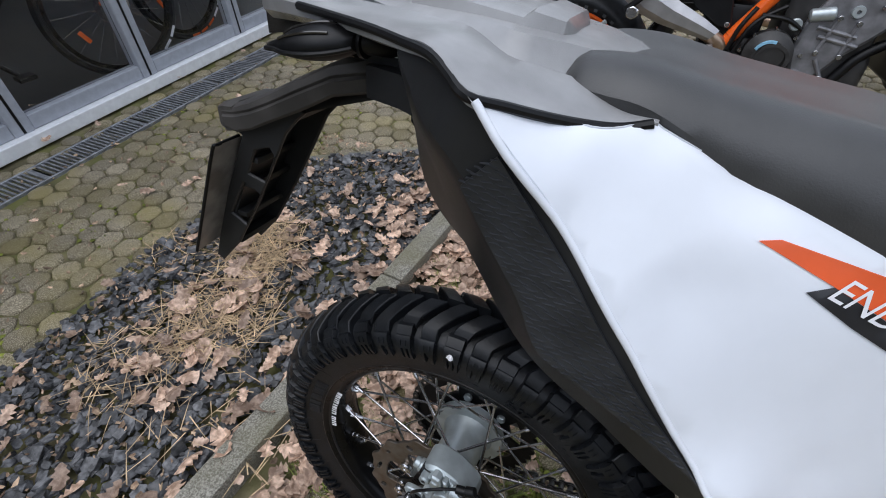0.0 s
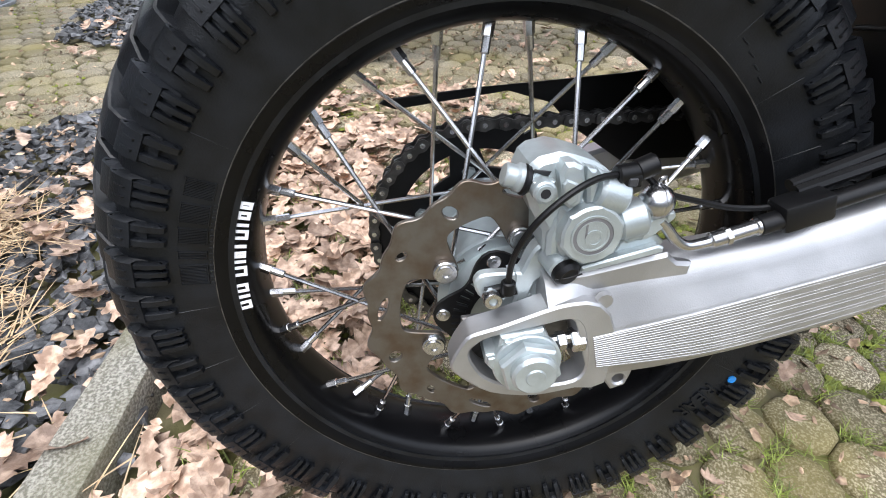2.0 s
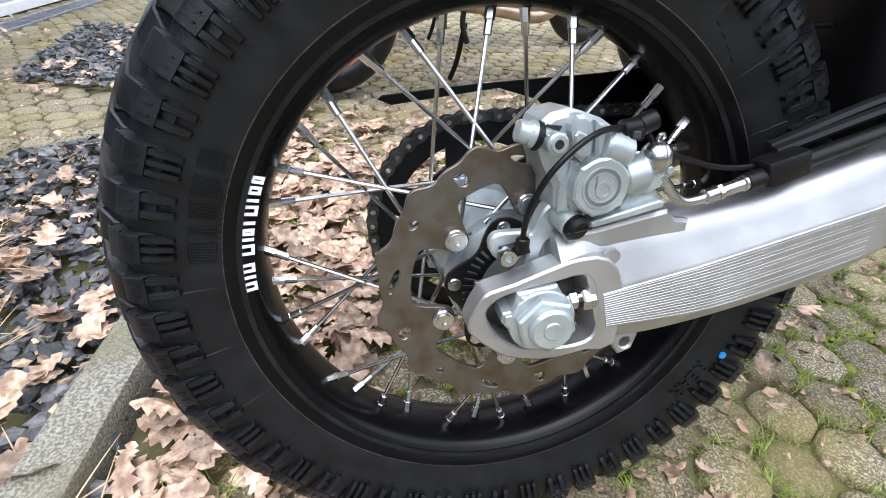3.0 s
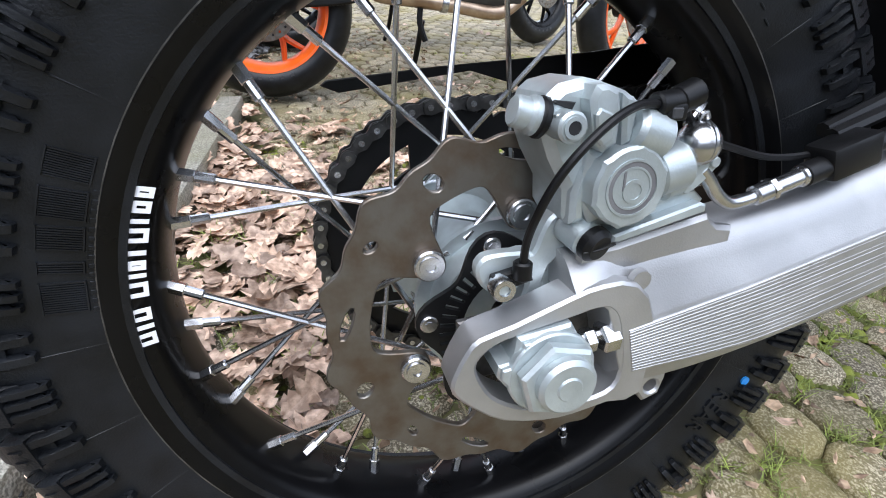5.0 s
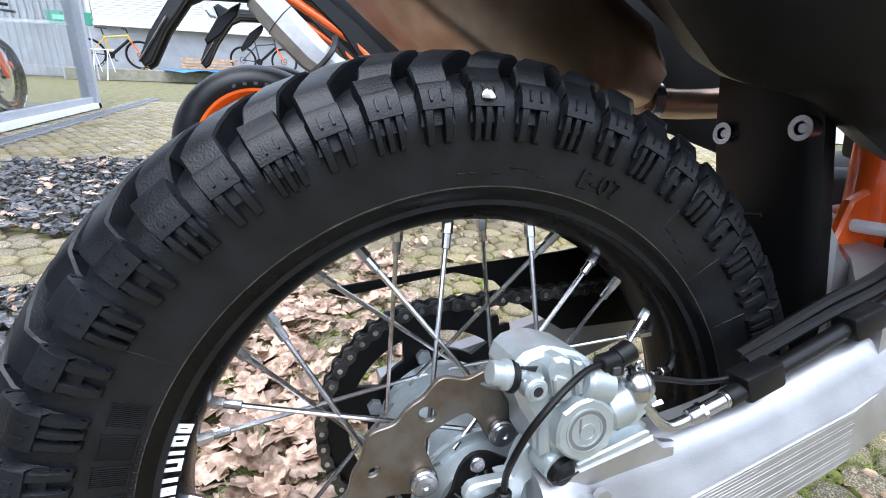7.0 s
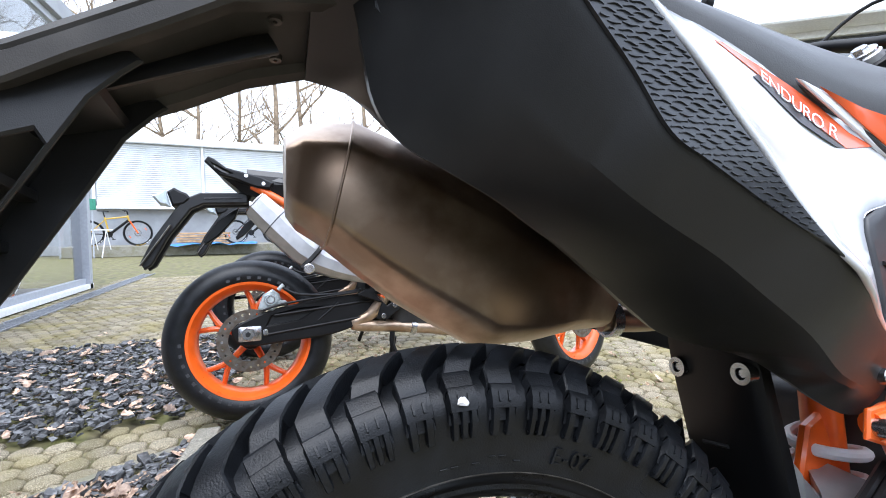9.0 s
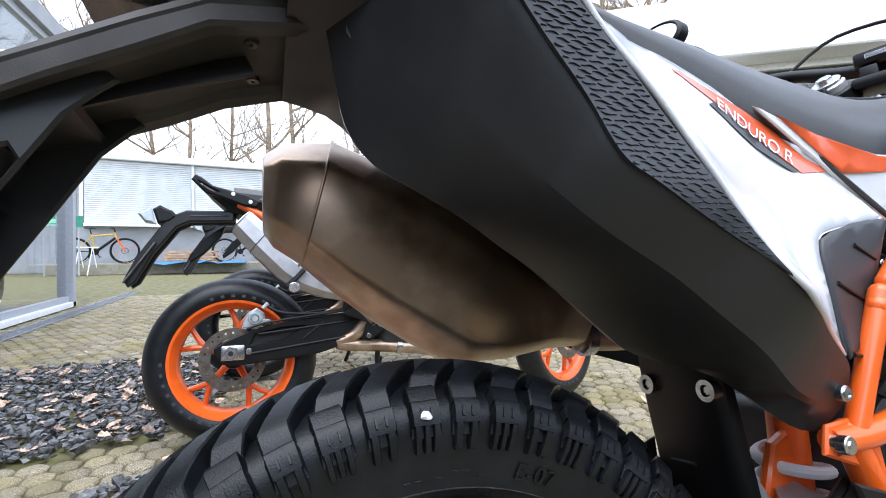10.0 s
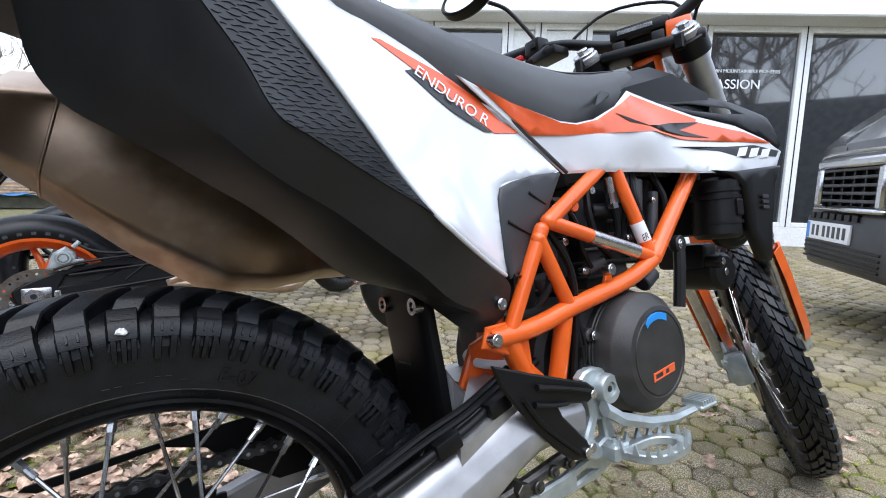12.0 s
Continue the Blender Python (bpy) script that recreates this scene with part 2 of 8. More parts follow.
def field(ctrl, soft=0.0):
    """A smooth height y(x, z) through control points (x, z, y)."""
    c = np.array(ctrl, float)
    d = np.sqrt((c[:, None, 0] - c[None, :, 0]) ** 2 + (c[:, None, 1] - c[None, :, 1]) ** 2 + soft ** 2)
    k = len(c)
    A = np.zeros((k + 3, k + 3))
    A[:k, :k] = d + np.eye(k) * 0.004
    A[:k, k:] = np.c_[np.ones(k), c[:, :2]]
    A[k:, :k] = A[:k, k:].T
    w = np.linalg.solve(A, np.r_[c[:, 2], 0, 0, 0])

    def f(x, z):
        r = np.sqrt((c[:, 0] - x) ** 2 + (c[:, 1] - z) ** 2 + soft ** 2)
        return float(r @ w[:k] + w[k] + w[k + 1] * x + w[k + 2] * z)
    return f


def inside(p, poly):
    x, z = p
    hit = False
    for i in range(len(poly)):
        a, b = poly[i - 1], poly[i]
        if (a[1] > z) != (b[1] > z) and x < (b[0] - a[0]) * (z - a[1]) / (b[1] - a[1]) + a[0]:
            hit = not hit
    return hit


def inset(poly, d):
    """The outline moved inwards by d."""
    k = len(poly)
    area = sum(poly[i - 1][0] * poly[i][1] - poly[i][0] * poly[i - 1][1] for i in range(k))
    s = 1 if area > 0 else -1
    out = []
    for i in range(k):
        a, b, c = Vector(poly[i - 1]), Vector(poly[i]), Vector(poly[(i + 1) % k])
        u, v = (b - a), (c - b)
        if u.length < 1e-9 or v.length < 1e-9:
            out.append(tuple(b))
            continue
        u.normalize(), v.normalize()
        n = Vector((-u.y, u.x)) + Vector((-v.y, v.x))
        if n.length < 1e-6:
            out.append(tuple(b))
            continue
        n.normalize()
        h = max(0.45, n.dot(Vector((-u.y, u.x))))
        out.append(tuple(b + n * (s * d / h)))
    return out


def plate(outline, y, thick, res=0.0, holes=(), bevel=0.0015, back=None):
    """A plate in the x-z plane: outline, front height y (a number or a field), thickness towards +y (negative: towards -y), holes through it."""
    from mathutils.geometry import delaunay_2d_cdt
    yf = y if callable(y) else (lambda a, b: y)
    sg = 1 if thick > 0 else -1
    loops = [list(outline)] + [list(h) for h in holes]
    ins = [inset(loops[0], bevel) if bevel else loops[0]] + [inset(h, -bevel) if bevel else h for h in loops[1:]]
    pts, edges = [], []
    for lp in ins:
        s = len(pts)
        pts += [Vector(p) for p in lp]
        edges += [(s + i, s + (i + 1) % len(lp)) for i in range(len(lp))]
    nb = len(pts)
    if res:
        xs, zs = [p[0] for p in outline], [p[1] for p in outline]
        x = min(xs) + res / 2
        row = 0
        while x < max(xs):
            z = min(zs) + res / 2 * (1 + row % 2)
            while z < max(zs):
                if inside((x, z), ins[0]) and not any(inside((x, z), h) for h in ins[1:]):
                    if min((Vector((x, z)) - q).length for q in pts[:nb]) > res * 0.45:
                        pts.append(Vector((x, z)))
                z += res
            x += res
            row += 1
    v2, e2, f2, _, _, _ = delaunay_2d_cdt(pts, edges, [], 0, 1e-6)
    bm = bmesh.new()
    fr = [bm.verts.new((p.x, yf(p.x, p.y), p.y)) for p in v2]
    bk = [bm.verts.new((p.x, yf(p.x, p.y) + thick, p.y)) for p in v2]
    use = set()
    for f in f2:
        c = sum((v2[i] for i in f), Vector((0, 0))) / len(f)
        if not inside(c, ins[0]) or any(inside(c, h) for h in ins[1:]):
            continue
        bm.faces.new([fr[i] for i in f])
        bm.faces.new([bk[i] for i in reversed(f)])
        for i in range(len(f)):
            e = (f[i], f[(i + 1) % len(f)])
            if (e[1], e[0]) in use:
                use.discard((e[1], e[0]))
            else:
                use.add(e)
    for lp, il in zip(loops, ins):
        k = len(lp)
        near = []
        for p in il:
            q = Vector(p)
            near.append(min(range(len(v2)), key=lambda i: (v2[i] - q).length_squared))
        if bevel:
            m1 = [bm.verts.new((p[0], yf(*p) + sg * bevel, p[1])) for p in lp]
            m2 = [bm.verts.new((p[0], yf(*p) + thick - sg * bevel, p[1])) for p in lp]
            chain = [[fr[i] for i in near], m1, m2, [bk[i] for i in near]]
        else:
            chain = [[fr[i] for i in near], [bk[i] for i in near]]
        for a, b in zip(chain, chain[1:]):
            for i in range(k):
                j = (i + 1) % k
                q = []
                for v in (a[i], a[j], b[j], b[i]):
                    if v not in q:
                        q.append(v)
                if len(q) > 2:
                    try:
                        bm.faces.new(q)
                    except ValueError:
                        pass
    loose = [v for v in bm.verts if not v.link_faces]
    bmesh.ops.delete(bm, geom=loose, context="VERTS")
    bmesh.ops.recalc_face_normals(bm, faces=bm.faces)
    return bm


def loft(rings, caps=True, bm=None):
    bm = bm or bmesh.new()
    vs = [[bm.verts.new(q) for q in r] for r in rings]
    k = len(vs[0])
    for a, b in zip(vs, vs[1:]):
        for i in range(k):
            bm.faces.new((a[i], a[(i + 1) % k], b[(i + 1) % k], b[i]))
    if caps:
        bm.faces.new(vs[0][::-1])
        bm.faces.new(vs[-1])
    bmesh.ops.recalc_face_normals(bm, faces=bm.faces)
    return bm


def circle(cx, cz, r, k=24, a0=0.0):
    return [(cx + r * math.cos(a0 + 2 * math.pi * i / k), cz + r * math.sin(a0 + 2 * math.pi * i / k)) for i in range(k)]


def text_mesh(body, size, depth=0.0004, shear=0.0, spacing=1.0):
    """Built-in font lettering as a bmesh in its own x-y plane, centred."""
    cu = bpy.data.curves.new("lettering", "FONT")
    cu.body, cu.size, cu.extrude, cu.shear, cu.space_character = body, size, depth, shear, spacing
    cu.align_x, cu.align_y = "CENTER", "CENTER"
    ob = new("lettering", cu)
    bpy.context.view_layer.update()
    me = bpy.data.meshes.new_from_object(ob.evaluated_get(bpy.context.evaluated_depsgraph_get()))
    bm = bmesh.new()
    bm.from_mesh(me)
    bpy.data.objects.remove(ob)
    bpy.data.curves.remove(cu)
    bpy.data.meshes.remove(me)
    return bm

# ---- ground, kerbs, gravel, leaves ----
def soup(name, verts, faces, material, label, category="", kind="stuff", smooth=0):
    me = bpy.data.meshes.new(name)
    me.from_pydata(verts, [], faces)
    me.materials.append(material)
    if smooth:
        me.shade_smooth()
        me.set_sharp_from_angle(angle=radians(smooth))
    return tagged(new(name, me), label, category, kind=kind)


def slab(lo, hi, material, name, label, kind="structure", bevel=0.004, m=None):
    ob = part(name, box(lo, hi, bevel, 1, m), material)
    return tagged(ob, label, kind=kind)


bm = bmesh.new()
bmesh.ops.create_grid(bm, x_segments=8, y_segments=8, size=400)
ground = part("ground", bm, SOIL, smooth=0)
ground.location.z = -0.012
tagged(ground, "mossy soil and sand in the joints of the paved yard", "ground", kind="structure")

rng = random.Random(4)
BED_1 = [(-0.56, -0.9), (-0.47, 0.3), (-0.42, 1.50), (-1.28, 0.98), (-1.33, 0.3), (-1.24, -0.9)]
BED_2 = [(-0.42, 1.86), (-0.15, 3.35), (-1.75, 3.25), (-1.55, 2.0), (-0.95, 1.72)]


def stone(x, y, z, s, verts, faces):
    k = rng.choice((4, 5, 5, 6))
    flat = rng.uniform(0.18, 0.42)
    m = Matrix.Translation((x, y, z)) @ Euler((rng.uniform(-0.5, 0.5), rng.uniform(-0.5, 0.5), rng.uniform(0, 6.3))).to_matrix().to_4x4()
    b = len(verts)
    long = rng.uniform(0.7, 1.25)
    for lay in (-1, 1):
        off = rng.uniform(0, 0.5)
        sc = rng.uniform(0.75, 1.0)
        for i in range(k):
            a = 6.2832 * i / k + off * 0.3 + rng.uniform(-0.4, 0.4)
            r = s * sc * rng.uniform(0.6, 1.2)
            verts.append(m @ Vector((r * long * math.cos(a), r * math.sin(a), lay * s * flat * rng.uniform(0.6, 1.1))))
    faces.append(tuple(b + i for i in range(k))[::-1])
    faces.append(tuple(b + k + i for i in range(k)))
    for i in range(k):
        j = (i + 1) % k
        faces.append((b + i, b + j, b + k + j, b + k + i))


def gravel(bed, step, name, size):
    v, f = [], []
    xs, ys = [p[0] for p in bed], [p[1] for p in bed]
    x = min(xs) - 0.05
    while x < max(xs) + 0.05:
        y = min(ys) - 0.05
        while y < max(ys) + 0.05:
            px, py = x + rng.uniform(-1, 1) * step * 0.6, y + rng.uniform(-1, 1) * step * 0.6
            if inside((px + rng.gauss(0, 0.015), py + rng.gauss(0, 0.015)), bed):
                stone(px, py, 0.008 + rng.uniform(0, 0.022), size * rng.choice((0.6, 0.75, 0.9, 1.0, 1.0, 1.25, 1.5)), v, f)
            y += step
        x += step
    return soup(name, v, f, SLATE, "dark grey crushed slate filling the kerbed bed", "gravel")


gravel(BED_1, 0.022, "slate_gravel", 0.017)
gravel(BED_2, 0.028, "slate_gravel", 0.019)


def kerb_run(points, width, top, name, label):
    """Concrete kerb stones laid end to end along a line, each a stone of its own."""
    holder = tagged(new(name), label, "kerb", kind="structure")
    for a, b in zip(points, points[1:]):
        a, b = Vector(a), Vector(b)
        ln = (b - a).length
        ang = math.atan2(b.y - a.y, b.x - a.x)
        kb = box((0.003, -width / 2, -0.12), (ln - 0.003, width / 2, top), 0.006, 2)
        bmesh.ops.subdivide_edges(kb, edges=[e for e in kb.edges if e.calc_length() > 0.1], cuts=6)
        for v in kb.verts:
            v.co.z += noise.noise(v.co * 9 + Vector((a.x, a.y, 3))) * 0.003 if v.co.z > 0 else 0
            v.co.y += noise.noise(v.co * 7 + Vector((a.x, a.y, 9))) * 0.002
        kb.transform(Matrix.Translation(a.to_3d()) @ Matrix.Rotation(ang, 4, "Z"))
        part("kerb_stone", kb, KERB, holder)
    return holder


kerb_run([(-0.62, -1.25), (-0.545, -0.36), (-0.462, 0.545), (-0.372, 1.52)], 0.075, 0.06, "kerb", "weathered grey concrete kerb stones with a mossy side")
kerb_run([(-0.40, 1.53), (-0.83, 1.28), (-1.27, 1.0)], 0.045, 0.012, "edging_strip", "low flush concrete edging strip along the gravel bed")


def leaf(x, y, z, s, tilt, verts, faces):
    lobes = (0.05, 0.20, 0.14, 0.33, 0.20, 0.36, 0.20, 0.26, 0.04)
    m = Matrix.Translation((x, y, z)) @ Euler((rng.uniform(-tilt, tilt), rng.uniform(-tilt, tilt), rng.uniform(0, 6.3))).to_matrix().to_4x4()
    curl, twist = rng.uniform(-0.9, 1.3), rng.uniform(-0.8, 0.8)
    b = len(verts)
    k = len(lobes)
    for i, w in enumerate(lobes):
        u = i / (k - 1) - 0.5
        w *= rng.uniform(0.8, 1.2)
        rise = curl * u * u
        for sx in (-1, 0, 1):
            verts.append(m @ Vector((u * s + (0.06 * s if sx and i % 2 else 0), sx * w * s, s * (rise * 0.6 + abs(sx) * w * w * curl * 1.3 + twist * u * sx * w))))
    for i in range(k - 1):
        for j in (0, 1):
            faces.append((b + 3 * i + j, b + 3 * i + j + 1, b + 3 * i + 4 + j, b + 3 * i + 3 + j))


def litter(name, spots, label, material=LEAF):
    v, f = [], []
    for (x0, x1, y0, y1, count, z, s) in spots:
        for _ in range(count):
            leaf(rng.uniform(x0, x1), rng.uniform(y0, y1), z + rng.uniform(0.004, 0.03), s * rng.uniform(0.6, 1.25), 0.45, v, f)
    return soup(name, v, f, material, label, "leaves")


litter("fallen_leaves", [(0.9, 2.0, -0.5, 0.9, 26, 0.0, 0.05), (-0.52, -0.30, -0.5, 1.0, 200, 0.006, 0.056), (-0.42, -0.12, -0.35, 1.0, 420, 0.002, 0.062), (-0.32, 0.2, 0.2, 1.3, 260, 0.002, 0.058), (-0.2, 0.9, -0.3, 2.0, 110, 0.0, 0.05),
                         (-0.62, -0.5, -0.4, 0.9, 80, 0.028, 0.062), (-0.7, -0.5, 0.75, 1.25, 60, 0.028, 0.06), (-1.02, -0.72, -0.1, 0.70, 75, 0.030, 0.062), (-1.3, -0.5, -0.4, 1.2, 85, 0.028, 0.052), (-0.46, -0.28, 0.85, 1.52, 90, 0.012, 0.058),
                         (-1.5, -0.3, 1.7, 3.2, 170, 0.02, 0.06), (-3, -1.3, -0.5, 4, 70, 0.0, 0.045), (0.4, 4.0, -1.5, 3.5, 140, 0.0, 0.05)], "dry brown oak leaves fallen on the ground")


def crumbs(name, spots, material, label):
    """Torn bits of leaf and bark, each one bent flake."""
    v, f = [], []
    for (x0, x1, y0, y1, count, z) in spots:
        for _ in range(count):
            s = rng.uniform(0.004, 0.013)
            m = Matrix.Translation((rng.uniform(x0, x1), rng.uniform(y0, y1), z + rng.uniform(0.0, 0.012))) @ Euler((rng.uniform(-0.7, 0.7), rng.uniform(-0.7, 0.7), rng.uniform(0, 6.3))).to_matrix().to_4x4()
            b = len(v)
            w = rng.uniform(0.25, 0.8)
            v += [m @ Vector(q) for q in ((-s, -s * w * 0.6, 0.001), (s * 0.3, -s * w, 0), (s, 0, s * 0.3), (s * 0.2, s * w, 0), (-s * 0.8, s * w * 0.5, s * 0.2))]
            f += [(b, b + 1, b + 2, b + 3), (b, b + 3, b + 4)]
    return soup(name, v, f, material, label, "leaf litter")


crumbs("leaf_litter", [(-0.45, 0.3, -0.4, 1.4, 1500, 0.002), (-1.25, -0.5, -0.5, 1.3, 1300, 0.030), (-2.2, -1.2, -0.5, 3.0, 700, 0.002), (-0.45, 0.6, 1.3, 3.4, 1200, 0.003), (0.3, 2.5, -0.8, 2.0, 1100, 0.002), (0.1, 1.1, -0.4, 0.4, 420, 0.001)], CRUMB, "small torn bits of dry leaves on the ground")


def blades(name, clumps, material, label, width=0.0016):
    v, f = [], []
    for (cx, cy, rad, count, length, lift, lie) in clumps:
        for _ in range(count):
            a, r = rng.uniform(0, 6.3), rad * math.sqrt(rng.random())
            x, y, z = cx + r * math.cos(a), cy + r * math.sin(a), lift + rng.uniform(0, 0.02) * (lie > 0.5)
            d = rng.uniform(0, 6.3)
            ln = length * rng.uniform(0.4, 1.2)
            up = rng.uniform(0.0, 0.25) if lie > 0.5 else rng.uniform(0.5, 1.2)
            side = Vector((-math.sin(d), math.cos(d), 0)) * width
            p = Vector((x, y, z))
            b = len(v)
            for i in range(4):
                t = i / 3
                q = p + Vector((math.cos(d), math.sin(d), 0)) * ln * t * (0.6 + 0.4 * lie) + Vector((0, 0, ln * (up * t - 0.45 * up * t * t)))
                w = side * (1 - 0.8 * t)
                v += [q - w, q + w]
            for i in range(3):
                f.append((b + 2 * i, b + 2 * i + 1, b + 2 * i + 3, b + 2 * i + 2))
    return soup(name, v, f, material, label, "grass")


blades("dry_grass", [(-0.95, 0.5, 0.13, 420, 0.13, 0.03, 0.9), (-0.87, 0.22, 0.17, 420, 0.11, 0.03, 0.9), (-0.95, 0.0, 0.15, 120, 0.1, 0.03, 0.9), (-1.25, 0.35, 0.12, 90, 0.08, 0.01, 0.9), (-0.6, -0.1, 0.2, 60, 0.1, 0.03, 0.9)], STRAW, "tangled dry straw-coloured grass lying on the gravel")

# ---- paving ----
def paver_mesh(seed):
    r = random.Random(seed)
    k = 12
    bm = bmesh.new()
    rings = []
    ang = [math.pi / 3 * (i // 2) + (-.20 if i % 2 == 0 else .20) for i in range(k)]
    base = [.0458 / math.cos(math.pi / 6 - .20) * r.uniform(.945, 1.045) for i in range(k)]
    for sc, z in ((1.0, -.03), (1.0, -.008), (.945, -.0026), (.80, .0004), (.45, .0014)):
        rings.append([bm.verts.new((base[i] * sc * math.cos(ang[i]), base[i] * sc * math.sin(ang[i]), z + r.uniform(-.0008, .0008))) for i in range(k)])
    for a, b in zip(rings, rings[1:]):
        for i in range(k):
            bm.faces.new((a[i], a[(i + 1) % k], b[(i + 1) % k], b[i]))
    bm.faces.new(rings[-1])
    return bm


def pavement():
    shapes = [mesh_of(paver_mesh(i), "paving_stone", PAVER, 50) for i in range(8)]
    raw = [([tuple(v.co) for v in s.vertices], [tuple(p.vertices) for p in s.polygons]) for s in shapes]
    holder = tagged(new("pavement"), "yard paved with worn hexagonal concrete stones with mossy joints", "pavement", kind="structure")
    v, f = [], []
    px, py = 0.0965, 0.0836
    made = 0
    for i in range(-50, 90):
        for j in range(-34, 99):
            x = i * px + (j % 2) * px / 2 + rng.uniform(-0.003, 0.003)
            y = j * py + rng.uniform(-0.003, 0.003)
            if x < -2.40 or -2.30 < x < -2.12:
                continue
            if inside((x, y), BED_1) or inside((x, y), BED_2) or (-0.64 + 0.095 * (y + 1.25) < x < -0.50 + 0.095 * (y + 1.25) and y < 1.56):
                continue
            if y > 3.5 and x > 4.5:
                continue
            m = Matrix.Translation((x, y, rng.uniform(-0.003, 0.002))) @ Euler((rng.uniform(-0.02, 0.02), rng.uniform(-0.02, 0.02), rng.choice((0, 1, 2, 3)) * math.pi / 3 + math.pi / 6 + rng.uniform(-.03, .03))).to_matrix().to_4x4() @ Matrix.Diagonal((rng.uniform(0.97, 1.02), rng.uniform(0.97, 1.02), 1, 1))
            k = rng.randrange(8)
            if made < 300 and -0.45 < x < 1.65 and -0.30 < y < 1.1:
                share("paving_stone", shapes[k], holder, m)
                made += 1
            else:
                b = len(v)
                v += [m @ Vector(q) for q in raw[k][0]]
                f += [tuple(b + n for n in p) for p in raw[k][1]]
    me = bpy.data.meshes.new("paving_stones")
    me.from_pydata(v, [], f)
    me.materials.append(PAVER)
    me.shade_smooth()
    me.set_sharp_from_angle(angle=radians(50))
    rest = new("paving_stones", me)
    rest.parent = holder
    tagged(rest, kind="stuff")




def joint(x0, x1, y0, y1):
    """A place in the joint round some paving stone."""
    j = rng.randint(round(y0 / .0836), round(y1 / .0836))
    i = rng.randint(round(x0 / .0965), round(x1 / .0965))
    a = rng.uniform(0, 6.3)
    return i * .0965 + (j % 2) * .04825 + .050 * math.cos(a), j * .0836 + .050 * math.sin(a)


GRASS = mat("fresh_grass", (0.19, 0.23, 0.045), 0.6, vary=0.3, scale=30, rand=0.4)
blades("joint_grass", [(*joint(-.3, 1.4, -.35, 1.3), .014, 16, .024, -.006, .2) for _ in range(240)] + [(*joint(.2, 1.0, -.35, .35), .016, 26, .030, -.006, .2) for _ in range(210)] + [(*joint(.5, 3.0, -.6, 2.0), .014, 12, .022, -.006, .2) for _ in range(120)], GRASS, "short green grass growing in the paving joints", .0010)
blades("grass_tufts", [(rng.uniform(-.36, .12), rng.uniform(-.05, .75), .035, 34, .050, 0.0, .3) for _ in range(46)] + [(rng.uniform(-.40, -.30), rng.uniform(-.45, 0), .02, 10, .03, 0, .3) for _ in range(5)], GRASS, "tufts of green grass between fallen leaves", .0014)


# plain wall added out of view behind the eye; deepens the dark reflections
unseen_wall = tagged(new("unseen_wall_south", mesh_of(box((-10.0, -6.8, 0.0), (10.0, -6.5, 3.6), 0.01), "unseen_wall_south", UNSEENWALL, 0)), "unseen grey wall added behind the camera to darken reflections", "wall", kind="structure")


def joint_moss(spots):
    """Cushions of moss low in the joints, between the stones."""
    v, f = [], []
    for (x0, x1, y0, y1, count) in spots:
        for _ in range(count):
            s = rng.uniform(0.004, 0.0105)
            x, y, z = rng.uniform(x0, x1), rng.uniform(y0, y1), -0.0078 + rng.uniform(0, 0.004)
            if noise.noise(Vector((x * 3.1, y * 3.1, 0.4))) < -0.05:
                continue
            b = len(v)
            v += [Vector((x + s * math.cos(a), y + s * math.sin(a), z)) for a in (0.2, 1.4, 2.7, 3.9, 5.1)] + [Vector((x, y, z + s * 0.7))]
            f += [(b + i, b + (i + 1) % 5, b + 5) for i in range(5)]
    return soup("joint_moss", v, f, MOSS, "green moss cushions in the paving joints", "moss")


joint_moss([(-0.3, 1.9, -0.9, 1.3, 9000), (0.1, 1.1, -0.4, 0.5, 7000), (-2.1, -1.2, -0.6, 3.2, 2500), (0.6, 3.2, -0.4, 2.6, 4000)])

# ---- the enduro motorcycle: x forward, y to its left, z up, from the rear wheel's centre; it leans on its side stand ----
bike = tagged(new("enduro_motorcycle"), "white, orange and black enduro motorcycle with knobbly tyres on its stand", "motorcycle")
bike.matrix_world = pose(0, 0.0138, 0.3354, -10.65, 0, 0)

# rear wheel
hub_bm = lathe([(0.012, -0.075), (0.046, -0.075), (0.050, -0.068), (0.050, -0.060), (0.040, -0.052), (0.036, -0.03), (0.036, 0.03), (0.045, 0.045), (0.060, 0.05), (0.062, 0.06), (0.05, 0.066), (0.012, 0.07)], 40)
rear_wheel = part("rear_wheel", join(hub_bm, lathe([(0.030, -0.062), (0.058, -0.060), (0.058, -0.055), (0.030, -0.052)], 40), lathe([(0.030, 0.045), (0.064, 0.044), (0.064, 0.05), (0.030, 0.05)], 40)), CAST, bike, "silver cast hub of the spoked rear wheel")
OFF = -.010  # the rim sits off the bike's middle
RIM = [(.2285, -.034), (.236, -.0355), (.2365, -.0405), (.2345, -.0425), (.229, -.041), (.2235, -.0355), (.219, -.0335), (.214, -.028), (.2105, -.0195), (.2090, -.010)]
RIM = [(r, y + OFF) for r, y in RIM + [(r, -y) for r, y in RIM[::-1]] + [(.216, .015), (.216, -.015)]]
part("rim", lathe(RIM, 120), RIMBLACK, rear_wheel, "glossy black anodised rim")


CARC = [(0.2300, -0.0465), (0.2365, -0.0500), (0.246, -0.0528), (0.258, -0.0562), (0.270, -0.0592), (0.281, -0.0612), (0.291, -0.0600), (0.2990, -0.0545), (0.3050, -0.0450), (0.3095, -0.0335), (0.3135, -0.0180), (0.3150, 0.0)]
FULL = CARC + [(r, -y) for r, y in CARC[-2::-1]]


